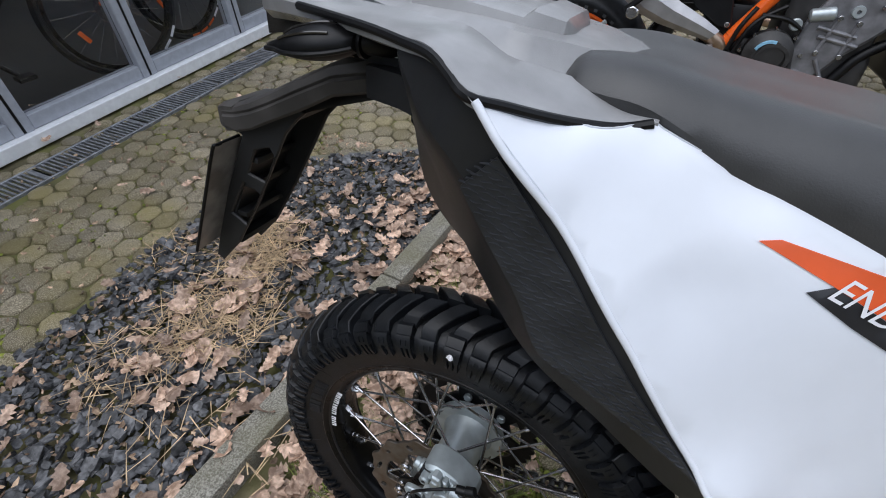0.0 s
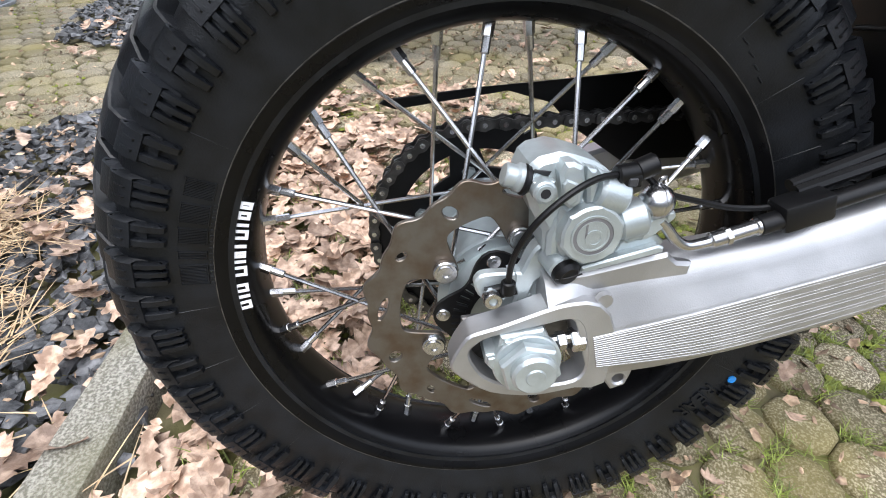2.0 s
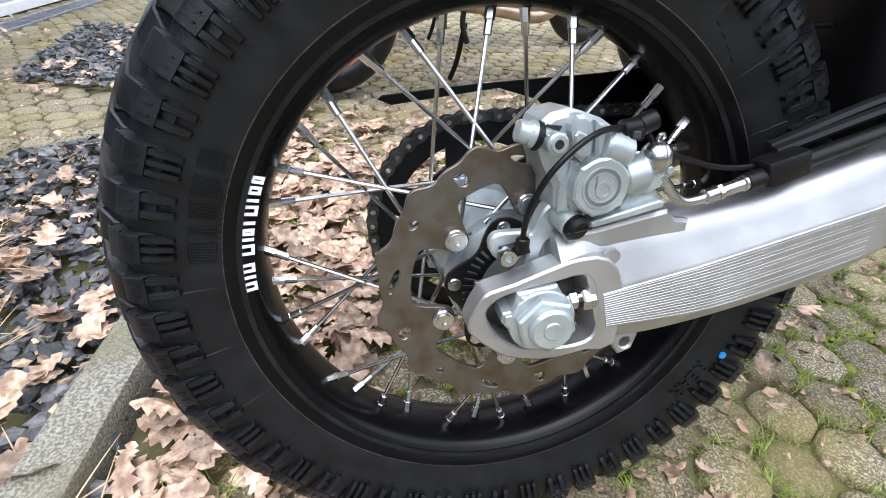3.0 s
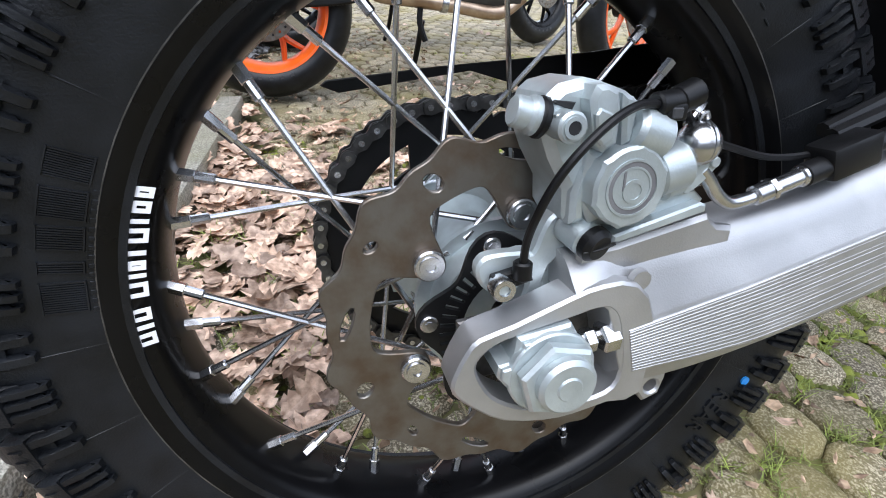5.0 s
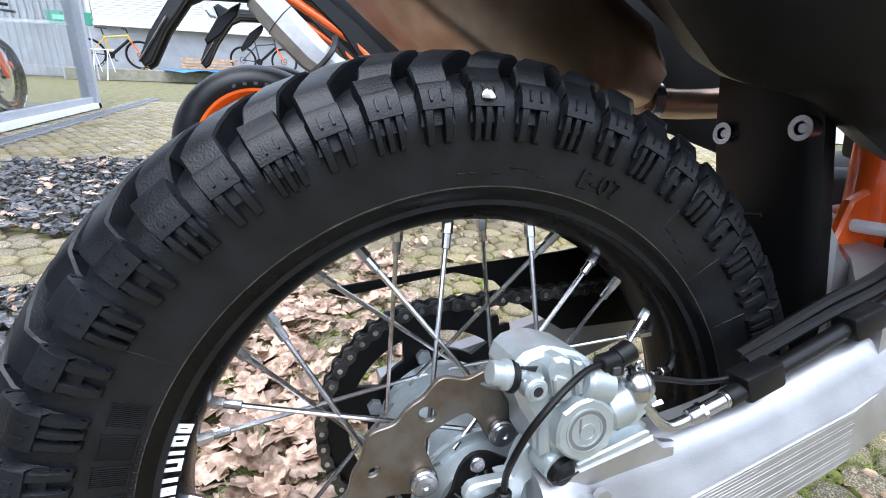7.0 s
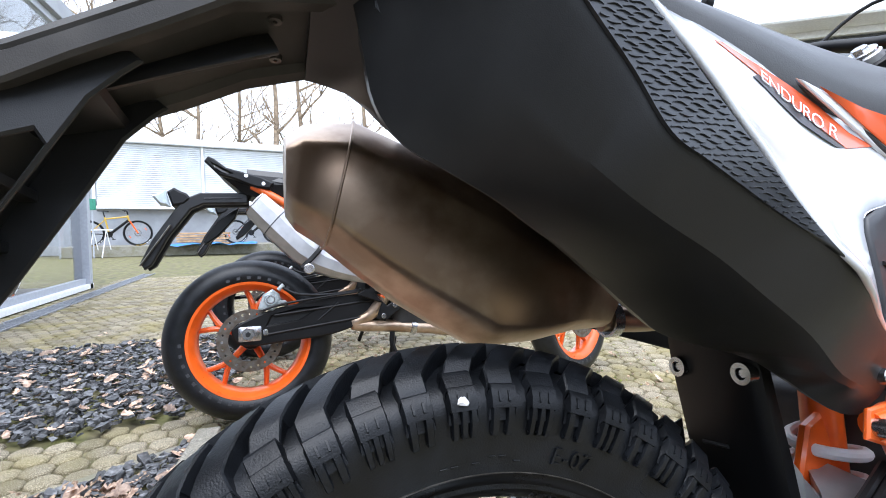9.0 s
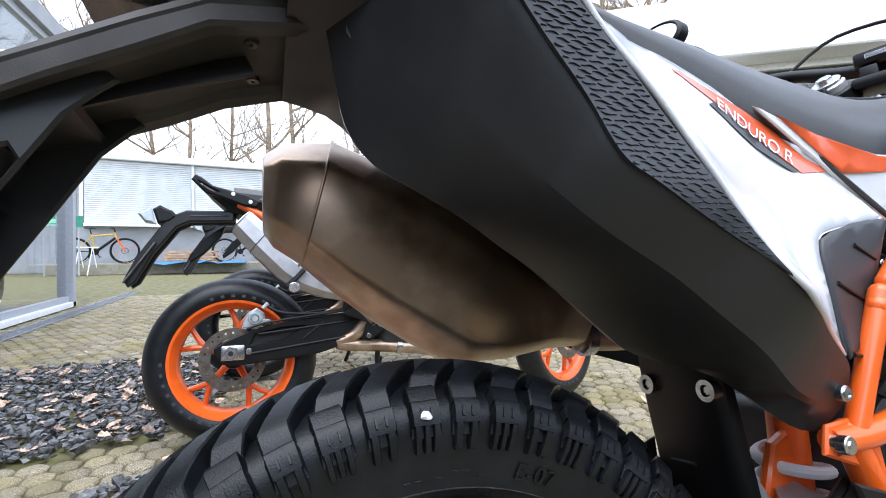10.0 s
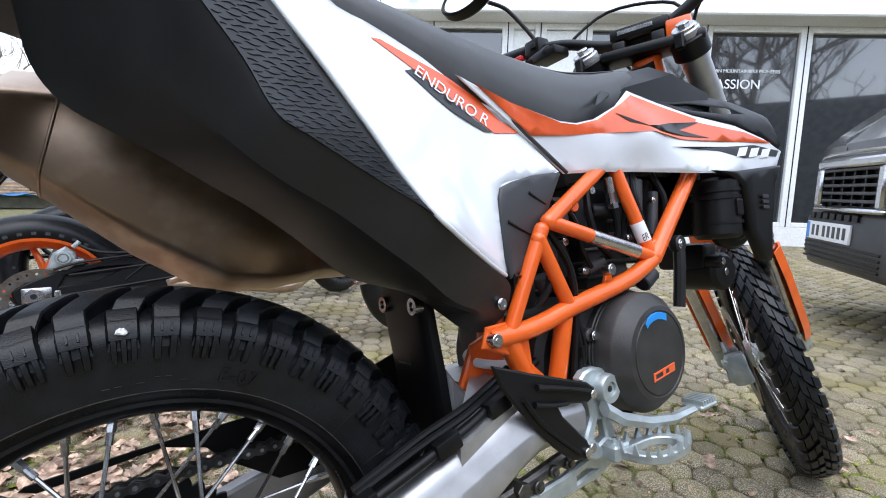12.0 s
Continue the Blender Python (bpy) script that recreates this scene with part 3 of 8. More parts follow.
def lug(bm, line, th, wd, depth, bend=None, side=1, ease=0.8):
    """A rubber block whose outer face follows line, (radius, y) points; th: angle, wd: width in degrees, depth: metres sunk to its foot."""
    k = len(line)
    rows = []
    for i, (r, y) in enumerate(line):
        a, b = Vector(line[max(i - 1, 0)]), Vector(line[min(i + 1, k - 1)])
        d = (b - a).normalized()
        n = Vector((-d.y, d.x))
        if n.dot(Vector((r - 0.270, y))) < 0:
            n = -n
        c = th + (bend(y) if bend else 0)
        row = []
        for da, inn in ((-wd / 2 * 1.12, depth), (-wd / 2 * 0.98, 0.0016), (-wd / 2 * ease * 1.08, 0), (wd / 2 * ease * 1.08, 0), (wd / 2 * 0.98, 0.0016), (wd / 2 * 1.12, depth)):
            rr, yy = r - n.x * inn, y - n.y * inn
            t = radians(c + da)
            row.append(bm.verts.new((rr * math.cos(t), side * yy, rr * math.sin(t))))
        rows.append(row)
    for p, q in zip(rows, rows[1:]):
        for j in range(5):
            bm.faces.new((p[j], p[j + 1], q[j + 1], q[j]))
    bm.faces.new(rows[0][::-1])
    bm.faces.new(rows[-1])


CROWN_LONG = [(0.3312, -0.002), (0.3298, -0.014), (0.3262, -0.028), (0.3205, -0.041), (0.3155, -0.0495), (0.3125, -0.0525), (0.3050, -0.0585), (0.296, -0.0605)]
CROWN_SHORT = [(0.3312, -0.006), (0.3298, -0.016), (0.3258, -0.029), (0.3215, -0.038), (0.3192, -0.0400), (0.3100, -0.0465), (0.302, -0.050)]
LEDGE = [(0.3125, -0.0420), (0.3122, -0.0510), (0.3105, -0.0538), (0.3030, -0.0605), (0.295, -0.0615)]
PAD_FACE = [(0.3035, -0.0550), (0.3030, -0.0620), (0.3010, -0.0645), (0.2940, -0.0680), (0.2865, -0.0692), (0.2858, -0.063)]
RIB = [(0.2890, -0.0668), (0.2850, -0.0684), (0.2760, -0.0674), (0.2675, -0.0650), (0.2655, -0.0632), (0.2650, -0.0590)]


def knobbly(pairs=27, seg=162):
    """Carcass, chevron lugs over the crown, stepped shoulder blocks and ribs that run down the sidewall."""
    bm = lathe(FULL + [(0.222, 0.044), (0.222, -0.044)], seg)
    rnd = random.Random(3)
    for side in (-1, 1):
        sd = 1 if side < 0 else -1
        for k in range(pairs * 2):
            th = 90.5 + 180.0 / pairs * (k + (0.5 if side > 0 else 0)) + rnd.uniform(-0.15, 0.15)
            bend = lambda y: -max(0, 0.050 - abs(y)) * 130
            if k % 2:
                lug(bm, CROWN_LONG, th, 4.3, 0.014, bend, sd)
            else:
                lug(bm, CROWN_SHORT, th, 4.4, 0.014, bend, sd)
                lug(bm, LEDGE, th, 4.5, 0.010, None, sd, 0.84)
            lug(bm, PAD_FACE, th, 4.2 if k % 2 else 4.4, 0.009, None, sd, 0.86)
            if side < 0:
                for d in ((-1.25, 1.25) if k % 2 else (-1.5, 0, 1.5)):
                    lug(bm, RIB, th + d, 1.25 if k % 2 else 0.95, 0.006, None, sd, 0.7)
                for d in (-0.75, 0.75):
                    lug(bm, [(0.2985, -0.0664), (0.2972, -0.0678), (0.2915, -0.0700), (0.2900, -0.0680)], th + d, 0.42 if k % 2 else 0.3, 0.003, None, sd, 0.7)
    for q in bm.verts:
        q.co.y = q.co.y * .884 - .008
    bmesh.ops.recalc_face_normals(bm, faces=bm.faces)
    return bm


tyre = part("tyre", knobbly(), RUBBER, rear_wheel, "black knobbly rubber tyre with deep tread blocks", 28)

part("rim_edge", lathe([(0.2338, -0.0505), (0.2346, -0.0520), (0.2356, -0.0522), (0.2362, -0.0500)], 144), DARKSTEEL, rear_wheel)

# spokes and nipples: pairs that cross, from the hub's two flanges
NEAR = [94.1 + a for a in (0, 19, 40.5, 60, 80.6, 100, 122.6, 140, 162, 180, 201, 220, 242, 260, 282, 300, 322, 341)]
for i, a in enumerate(NEAR):
    for side in (-1, 1):
        ang = radians(a + (0 if side < 0 else 10))
        p = Vector((0.2070 * math.cos(ang), -.012 + side * .007, 0.2070 * math.sin(ang)))
        lead = radians(62 if i % 2 == 0 else -62)
        hr = 0.053 if side < 0 else 0.058
        hp = Vector((hr * math.cos(ang + lead), side * (0.060 if i % 4 < 2 else 0.052) if side < 0 else 0.047, hr * math.sin(ang + lead)))
        d = (hp - p).normalized()
        part("spoke", tube([p + d * .016, hp], .0020, 8, sharp=True), STEEL, rear_wheel)
        part("spoke_nipple", join(cyl(p - d * .004, p + d * .008, .0044, 6, .0004), cyl(p + d * .007, p + d * .0195, .0034, 10, .0006)), STEEL, rear_wheel)

# brake disc, wavy edge with holes
ARMS = [radians(141 + 61.5 * i) for i in range(6)]
wave, inner = [], []
for i in range(240):
    a = 2 * math.pi * i / 240
    r = 0.1160 + 0.0030 * math.cos(13 * a) + 0.0016 * math.cos(26 * a + 0.8)
    wave.append((r * math.cos(a), r * math.sin(a)))
for i in range(240):
    a = 2 * math.pi * i / 240
    near = min(abs((a - b + math.pi) % (2 * math.pi) - math.pi) for b in ARMS)
    r = 0.0895 - 0.0305 * math.exp(-(near / radians(11.5)) ** 4)
    inner.append((r * math.cos(a), r * math.sin(a)))
slots = []
for i in range(13):
    a = radians(360 / 13 * i + 8)
    c, s = math.cos(a), math.sin(a)
    w, l2 = (0.0032, 0.0110) if i % 3 == 0 else ((0.0058, 0.0052) if i % 3 == 1 else (0.0030, 0.0044))
    tilt = 0.6
    slots.append([((0.1030 + u) * c - v * s, (0.1030 + u) * s + v * c) for u, v in [(w * math.cos(t) + tilt * l2 * math.sin(t) * .4, l2 * math.sin(t)) for t in [math.pi * k / 5 for k in range(10)]]])
disc = part("brake_disc", plate(wave, -0.081, 0.005, 0.0, [inner] + slots, 0.0006), DISC, rear_wheel, "worn brown-grey wave-edged steel brake disc")
for i in range(6):
    a = radians(141 + 61.5 * i)
    o = Vector((0.069 * math.cos(a), -0.0868, 0.069 * math.sin(a)))
    part("disc_bolt", join(cyl(o, o + Vector((0, 0.006, 0)), 0.0095, 20, 0.001), lathe([(0.003, -0.0012), (0.0065, -0.0012), (0.0068, 0.002), (0.003, 0.002)], 16, at=o)), STEEL, rear_wheel)
# ABS ring
ring_out = []
for i in range(72):
    a = 2 * math.pi * i / 72
    r = 0.058 + 0.007 * math.cos(6 * (a - radians(110)))
    ring_out.append((r * math.cos(a), r * math.sin(a)))
tooth = [[(rr * math.cos(radians(7.5 * i + dd)), rr * math.sin(radians(7.5 * i + dd))) for rr, dd in ((0.040, -1.6), (0.050, -1.5), (0.050, 1.5), (0.040, 1.6))] for i in range(48)]
part("sensor_ring", plate(ring_out, -0.0905, 0.0035, 0, [circle(0, 0, 0.036, 40)] + tooth, 0.0), BLACK, rear_wheel, "black slotted wheel speed ring")
for a in (109, 171, 229, 289, 349, 49):
    o = Vector((0.057 * math.cos(radians(a)), -0.0925, 0.057 * math.sin(radians(a))))
    part("ring_bolt", join(cyl(o, o + Vector((0, 0.004, 0)), 0.0056, 14, 0.0008), cyl(o + Vector((0, -0.0006, 0)), o, 0.0025, 6)), STEEL, rear_wheel)

# sprocket and chain on the left
teeth = []
for i in range(45 * 4):
    a = 2 * math.pi * i / 180
    r = 0.1135 + (0.0045, 0.0015, -0.004, 0.0015)[i % 4]
    teeth.append((r * math.cos(a), r * math.sin(a)))
lobes = []
for i in range(6):
    a = radians(60 * i + 12)
    lobes.append([(0.089 * math.cos(a + t) + 0, 0.089 * math.sin(a + t)) for t in [radians(q) for q in range(-20, 21, 5)]] + [(0.070 * math.cos(a + t), 0.070 * math.sin(a + t)) for t in [radians(q) for q in range(14, -15, -7)]])
sprocket = part("rear_sprocket", plate(teeth, 0.069, 0.006, 0, lobes + [circle(0, 0, 0.045)], 0.0006), BLACK, rear_wheel, "black toothed rear sprocket")
for i in range(6):
    a = radians(60 * i + 42)
    o = Vector((0.066 * math.cos(a), 0.062, 0.066 * math.sin(a)))
    part("sprocket_bolt", cyl(o, o + Vector((0, 0.01, 0)), 0.0075, 6, 0.0008), CAST, rear_wheel)


def chain_points():
    pitch = 0.015875
    r = 0.1138
    n = int(r * math.pi / pitch)
    pts = []
    x = 0.56
    while x > 0.01:
        pts.append((x, 0.1138 + (0.075 - 0.1138 + 0.05) * x / 0.56))
        x -= pitch
    a = math.pi / 2
    while a < 1.5 * math.pi:
        pts.append((r * math.cos(a), r * math.sin(a)))
        a += pitch / r
    x = 0.0
    while x < 0.56:
        pts.append((x, -0.1138 + 0.13 * x / 0.56))
        x += pitch
    return pts


chain = bmesh.new()
pins = bmesh.new()
pts = chain_points()
for i, (p, q) in enumerate(zip(pts, pts[1:])):
    p, q = Vector((p[0], 0, p[1])), Vector((q[0], 0, q[1]))
    d = (q - p)
    ln = d.length
    d.normalize()
    up = Vector((-d.z, 0, d.x))
    for yy in ((0.0620, 0.0810) if i % 2 else (0.0660, 0.0770)):
        o = []
        for t, h in ((-0.40, 0.0), (-0.30, 0.0045), (0.0, 0.0062), (0.22, 0.0055), (0.5, 0.0040), (0.78, 0.0055), (1.0, 0.0062), (1.30, 0.0045), (1.40, 0.0), (1.30, -0.0045), (1.0, -0.0062), (0.78, -0.0055), (0.5, -0.0040), (0.22, -0.0055), (0.0, -0.0062), (-0.30, -0.0045)):
            o.append(p + d * ln * t + up * h)
        loft([[v + Vector((0, yy - 0.0008, 0)) for v in o], [v + Vector((0, yy + 0.0008, 0)) for v in o]], bm=chain)
    tube([p + Vector((0, 0.0602, 0)), p + Vector((0, 0.0828, 0))], 0.0026, 10, bm=pins, sharp=True)
    tube([p + Vector((0, 0.0665, 0)), p + Vector((0, 0.0765, 0))], 0.0050, 8, bm=chain, sharp=True)
drive = part("drive_chain", chain, CHAIN, bike, "dark steel roller drive chain")
part("chain_pins", pins, STEEL, drive)
part("chain_guard", plate([(-0.10, 0.129), (-0.085, 0.123), (0.03, 0.138), (0.075, 0.125), (0.10, 0.10), (0.16, 0.06), (0.36, 0.06), (0.36, 0.20), (0.26, 0.165), (0.15, 0.152), (0.0, 0.142), (-0.095, 0.133)], 0.100, 0.004, 0.0, (), 0.001), BLACK, bike, "black plastic chain guard")

# swingarm: right arm with a ribbed side, a hollow end and the axle block
END_OUT = [tuple(p) for p in smooth_line([(-.0560, -.0026), (-.0536, .0068), (-.0478, .0183), (-.0412, .0250), (-.0229, .0301), (.0070, .0410), (.0255, .0455), (.046, .0430), (.060, .020), (.060, -.030), (.0371, -.0328), (.0157, -.0365), (-.0020, -.0365), (-.0262, -.0307), (-.0411, -.0203), (-.0520, -.0101)], 2, True)]
END_HOLE = [tuple(p) for p in smooth_line([(-.0426, .0080), (-.0379, .0157), (-.0270, .0215), (.0085, .0288), (.0227, .0318), (.0314, .0301), (.0374, .0200), (.0425, -.0052), (.0393, -.0216), (.0218, -.0268), (-.0098, -.0250), (-.0294, -.0154), (-.0383, -.0044)], 3, True)]
swing = part("swingarm", plate(END_OUT, -.137, 0.022, 0, [END_HOLE], 0.0016), ALU, bike, "bead-blasted aluminium swingarm with a ribbed side", 30)
# stations along the beam: place, lower edge, lower and upper edge of the ribbed side, top
arm_st = [(.010, .036, .038, .042, .058), (.030, .026, .030, .038, .061), (.044, -.030, -.014, .0165, .063), (.060, -.031, -.0125, .0195, .0645), (.085, -.030, -.011, .025, .0665), (.115, -.0265, -.010, .0305, .0685), (.16, -.018, -.003, .042, .0755), (.208, -.006, .009, .0545, .0885), (.262, .010, .026, .068, .1045), (.32, .036, .048, .086, .122), (.42, .082, .095, .116, .146), (.50, .078, .092, .118, .150)]
rings = []
for x, zl, zq, zr, zt in arm_st:
    yo = min(-.1345, -.1365 + max(0, x - .30) * .12)
    h = zt - zr
    rings.append([(x, yo + .020, zl), (x, yo + .010, zl + .001), (x, yo + .0005, zq), (x, yo, zq + .002), (x, yo, zr - .001), (x, yo + .0012, zr + h * .06), (x, yo + .0055, zr + h * .30), (x, yo + .0085, zr + h * .50), (x, yo + .011, zr + h * .66), (x, yo + .0155, zr + h * .86), (x, yo + .021, zt - .001), (x, yo + .026, zt), (x, yo + .040, zt), (x, yo + .042, zl)])
dense = [smooth_line([r[i] for r in rings], 3) for i in range(len(rings[0]))]
part("arm_beam", loft([[d[k] for d in dense] for k in range(len(dense[0]))]), ALU, swing, "", 30)
# the rail that the caliper slides on stands up from the beam
part("caliper_rail", plate([(.0130, .040), (.0163, .0590), (.0385, .0615), (.0932, .0730), (.0965, .0690), (.1010, .0655), (.112, .0640), (.112, .052)], -.1250, .014, 0, (), .0025), ALU, swing, "", 40)
part("arm_plug", lathe([(.0, -.0012), (.0055, -.0010), (.0062, .003), (.0, .003)], 18, closed=False, at=(.050, -.1325, .0430)), ALU, swing)
part("side_facing", plate([(.0505, -.0132), (.088, -.0115), (.1269, -.0090), (.1798, .0020), (.2373, .0185), (.262, .027), (.40, .092), (.40, .112), (.262, .068), (.2179, .0568), (.1641, .0428), (.1150, .0303), (.0440, .0156)], lambda x, z: -.1376 + max(0, x - .30) * .12, 0.004, 0.0, (), 0.0006), ALU, swing)
for i in range(15):
    f = (i + .6) / 15.2
    ends = [(.0440 + .0066 * (1 - f), -.0127 + .0280 * f), (.120, -.0088 + .0398 * f), (.172, .0010 + .0430 * f), (.262, .027 + .0405 * f)]
    line = [(x, -.13775, z) for x, z in ends]
    part("rib", tube(line[:3] if i % 3 == 1 else line, (.00042, .0001) if i % 2 else (.00030, .00008), 6, 3), ALU, swing)
# dark plate stands for the shade inside the hollow end
part("recess_shade", plate([(-0.045, -0.02), (-0.045, 0.02), (0.045, 0.028), (0.045, -0.016)], -0.112, 0.006, 0), DARKSTEEL, swing)
axle_block = part("axle_block", plate([(-.0220, .0240), (.0074, .0280), (.0136, .0167), (.0213, -.0150), (.0135, -.0240), (-.0073, -.0245), (-.0181, -.0134), (-.0248, -.0081), (-.0321, .0016), (-.0318, .0090), (-.0241, .0099)], -.1400, .024, 0, (), .0016), CAST, bike, "silver cast axle block", 30)
part("block_step", plate([(-.0310, .0020), (-.0305, .0080), (-.0245, .0090), (-.0205, .0150), (-.0195, .0215), (-.0160, .0220), (-.0165, -.0110), (-.0240, -.0060)], -.1425, .004, 0, (), .0008), CAST, axle_block)
part("adjuster_bolt", join(cyl((.012, -.128, .0075), (.046, -.128, .0115), .0040, 10), cyl((.0205, -.130, .0085), (.0275, -.130, .0093), .0070, 6, .0010), cyl((.0300, -.131, .0095), (.0405, -.131, .0108), .0088, 6, .0012)), STEEL, bike)
nut = part("axle_nut", join(cyl((-.003, -.1430, 0.001), (-.003, -.137, 0.001), .0245, 36, .001), cyl((-.002, -.1510, .001), (-.002, -.142, .001), .0225, 6, .0020), cyl((-.001, -.1575, .002), (-.001, -.149, .002), .0160, 32, .0022), lathe([(.0, -.1584), (.0062, -.1584), (.0074, -.1572), (.0, -.1570)], 24, at=(-.001, 0, .002))), CAST, bike, "large silver hexagonal axle nut")
part("stand_lug", plate([(0.058, -0.016), (0.088, -0.010), (0.0870, -0.034), (0.084, -0.046), (0.073, -0.050), (0.066, -0.040)], -0.125, 0.012, 0, [circle(0.0775, -0.039, 0.0048, 14)], 0.0015), ALU, swing)
part("left_arm", plate([(-0.05, -0.02), (-0.05, 0.03), (0.1, 0.062), (0.42, 0.146), (0.50, 0.15), (0.50, 0.08), (0.42, 0.088), (0.1, -0.012)], 0.104, 0.03, 0, (), 0.004), ALU, swing)
part("cross_brace", loft([[(x, y, z) for y, z in ((-.11, .150), (.10, .150), (.10, .085), (-.11, .085))] for x in (.405, .50)]), ALU, swing)
part("yoke", loft([[(.30, -.125, .060), (.30, -.125, .122), (.30, -.112, .122), (.30, -.112, .06)], [(.36, -.120, .07), (.36, -.120, .140), (.36, -.06, .160), (.36, -.06, .08)], [(.42, -.115, .08), (.42, -.115, .152), (.42, .0, .175), (.42, .0, .09)]]), ALU, swing)
part("yoke_web", plate([(.338, .06), (.338, .192), (.350, .174), (.380, .142), (.430, .112), (.46, .105), (.46, .05)], -.058, .05, 0, (), .006), ALU, swing)

# rear brake
bracket = part("caliper_bracket", plate([tuple(p) for p in smooth_line([(.0119, .0772), (.0047, .0748), (.0000, .0652), (-.0036, .0565), (-.0120, .0560), (-.0060, .0390), (-.0115, .0258), (-.0216, .0110), (-.0115, .0100), (.0224, .0245), (.0279, .0344), (.0272, .0521), (.0218, .0628)], 2, True)], -.112, .014, 0, [[(.0071, .0478), (.0111, .0513), (.0196, .0513), (.0228, .0387), (.0209, .0336), (.0077, .0330), (.0038, .0378)]], .0018), CAST, bike, "silver cast caliper bracket", 30)
part("pocket_floor", plate([(.000, .030), (.002, .054), (.024, .054), (.026, .030)], -.1055, .004, 0, (), .0005), CAST, bracket)
caliper = part("brake_caliper", plate([(-.0077, .1193), (-.0094, .1293), (-.0061, .1381), (-.0010, .1422), (.0112, .1448), (.0205, .1427), (.0338, .1382), (.0424, .1327), (.0554, .1222), (.0640, .1126), (.0670, .0993), (.0660, .0880), (.0579, .0855), (.0528, .0730), (.0385, .0713), (.0281, .0745), (.0240, .0688), (.0127, .0691), (.0063, .0797), (.0055, .0929), (-.0034, .1086)], -.124, .042, 0, (), .0045), CAST, bike, "silver cast brake caliper", 28)
for pts, y, th, bv in (([(.0081, .1362), (.0106, .1422), (.0160, .1425), (.0220, .1395), (.0242, .1292), (.0239, .1166), (.0175, .1126), (.0122, .1173)], -.1345, .016, .0024),
                       ([(.0100, .1300), (.0120, .1330), (.0190, .1300), (.0200, .1190), (.0150, .1160), (.0120, .1190)], -.1360, .004, .0010),
                       ([(.0250, .1383), (.0310, .1365), (.0335, .1298), (.0322, .1156), (.0277, .1150)], -.1325, .014, .0018),
                       ([(-.0061, .1300), (-.0011, .1318), (.0072, .1303), (.0072, .1190), (-.0009, .1184), (-.0055, .1200)], -.1320, .016, .0022),
                       ([(.0330, .1360), (.0420, .1310), (.0470, .1260), (.0400, .1280), (.0340, .1300)], -.1280, .012, .0020),
                       ([(.0110, .0900), (.0135, .1120), (.0260, .1165), (.0470, .1130), (.0530, .0960), (.0510, .0810), (.0340, .0735), (.0180, .0760)], -.1300, .016, .0040),
                       ([(.0080, .0760), (.0075, .0920), (.0120, .1050), (.0150, .0900), (.0165, .0780)], -.1270, .010, .0025)):
    part("caliper_rib", plate(pts, y, th, 0, (), bv), CAST, caliper, "", 28)
# raised black sliver draws the shade of a small recess
part("caliper_recess_shade", plate([(-.0053, .1346), (-.0043, .1358), (.0060, .1345), (.0044, .1312), (.0007, .1322)], -.1249, .002, 0, (), .0004), MATTE, caliper)
CAPC = (.0320, .0960)
octo = [(CAPC[0] + r * math.cos(a), CAPC[1] + r * math.sin(a)) for r, a in [(.0196 if k % 6 else .0208, 2 * math.pi * k / 36 + .35) for k in range(36)]]
part("piston_cap", join(plate(octo, -.1375, .016, 0, (), .0016), lathe([(.0128, -.1373), (.0128, -.1382), (.0140, -.1382), (.0140, -.1373)], 40, at=(CAPC[0], 0, CAPC[1])), lathe([(.0094, -.1373), (.0094, -.1379), (.0104, -.1379), (.0104, -.1373)], 36, at=(CAPC[0], 0, CAPC[1])), lathe([(.0040, -.1373), (.0040, -.1380), (.0058, -.1380), (.0058, -.1373)], 30, at=(CAPC[0] + .001, 0, CAPC[1] - .0015))), CAST, caliper, "", 28)
part("cap_groove", join(lathe([(.0104, -.13765), (.0104, -.1377), (.0128, -.1377), (.0128, -.13765)], 40, at=(CAPC[0], 0, CAPC[1])), box((CAPC[0] - .0052, -.1379, CAPC[1] - .001), (CAPC[0] - .0040, -.1374, CAPC[1] + .0085))), ENGGREY, caliper)
part("upper_barrel", cyl((.0330, -.1270, .1225), (.0525, -.1270, .1160), .0115, 24, .0025), CAST, caliper)
part("lower_barrel", join(cyl((.0500, -.1250, .0985), (.0690, -.1250, .1030), .0125, 24, .0025), cyl((.0560, -.1240, .0920), (.0690, -.1240, .0960), .0090, 18, .002)), CAST, caliper)
part("slide_rail", join(plate([(.0312, .0655), (.0313, .0692), (.0814, .0822), (.0849, .0806), (.0852, .0768), (.0352, .0650)], -.1300, .008, 0, (), .0012), plate([(.0323, .0665), (.0547, .0743), (.0595, .0847), (.0817, .0875), (.0885, .0815), (.0873, .0792), (.0357, .0660)], -.1230, .012, 0, (), .0010)), CAST, caliper, "", 30)
part("slide_pin", join(cyl((-.0040, -.117, .1265), (-.0150, -.117, .1295), .0092, 18, .002), cyl((-.0140, -.117, .1292), (-.0215, -.117, .1315), .0075, 14, .001)), CAST, caliper)
part("pin_sleeve", cyl((-.0105, -.1185, .1283), (-.0065, -.1185, .1272), .0098, 18, .001), BLACK, caliper)
part("bolt_boss", join(cyl((.0000, -.1355, .1249), (.0000, -.112, .1249), .0072, 22, .0012), lathe([(.0032, -.1365), (.0050, -.1365), (.0050, -.132), (.0032, -.132)], 20, at=(.0000, 0, .1249))), CAST, caliper)
part("bolt_socket", cyl((.0000, -.1360, .1249), (.0000, -.128, .1249), .0032, 8), MATTE, caliper)
part("pin_sleeve", cyl((.0150, -.110, .0720), (.0205, -.126, .0665), .0098, 20, .002), CAST, caliper)
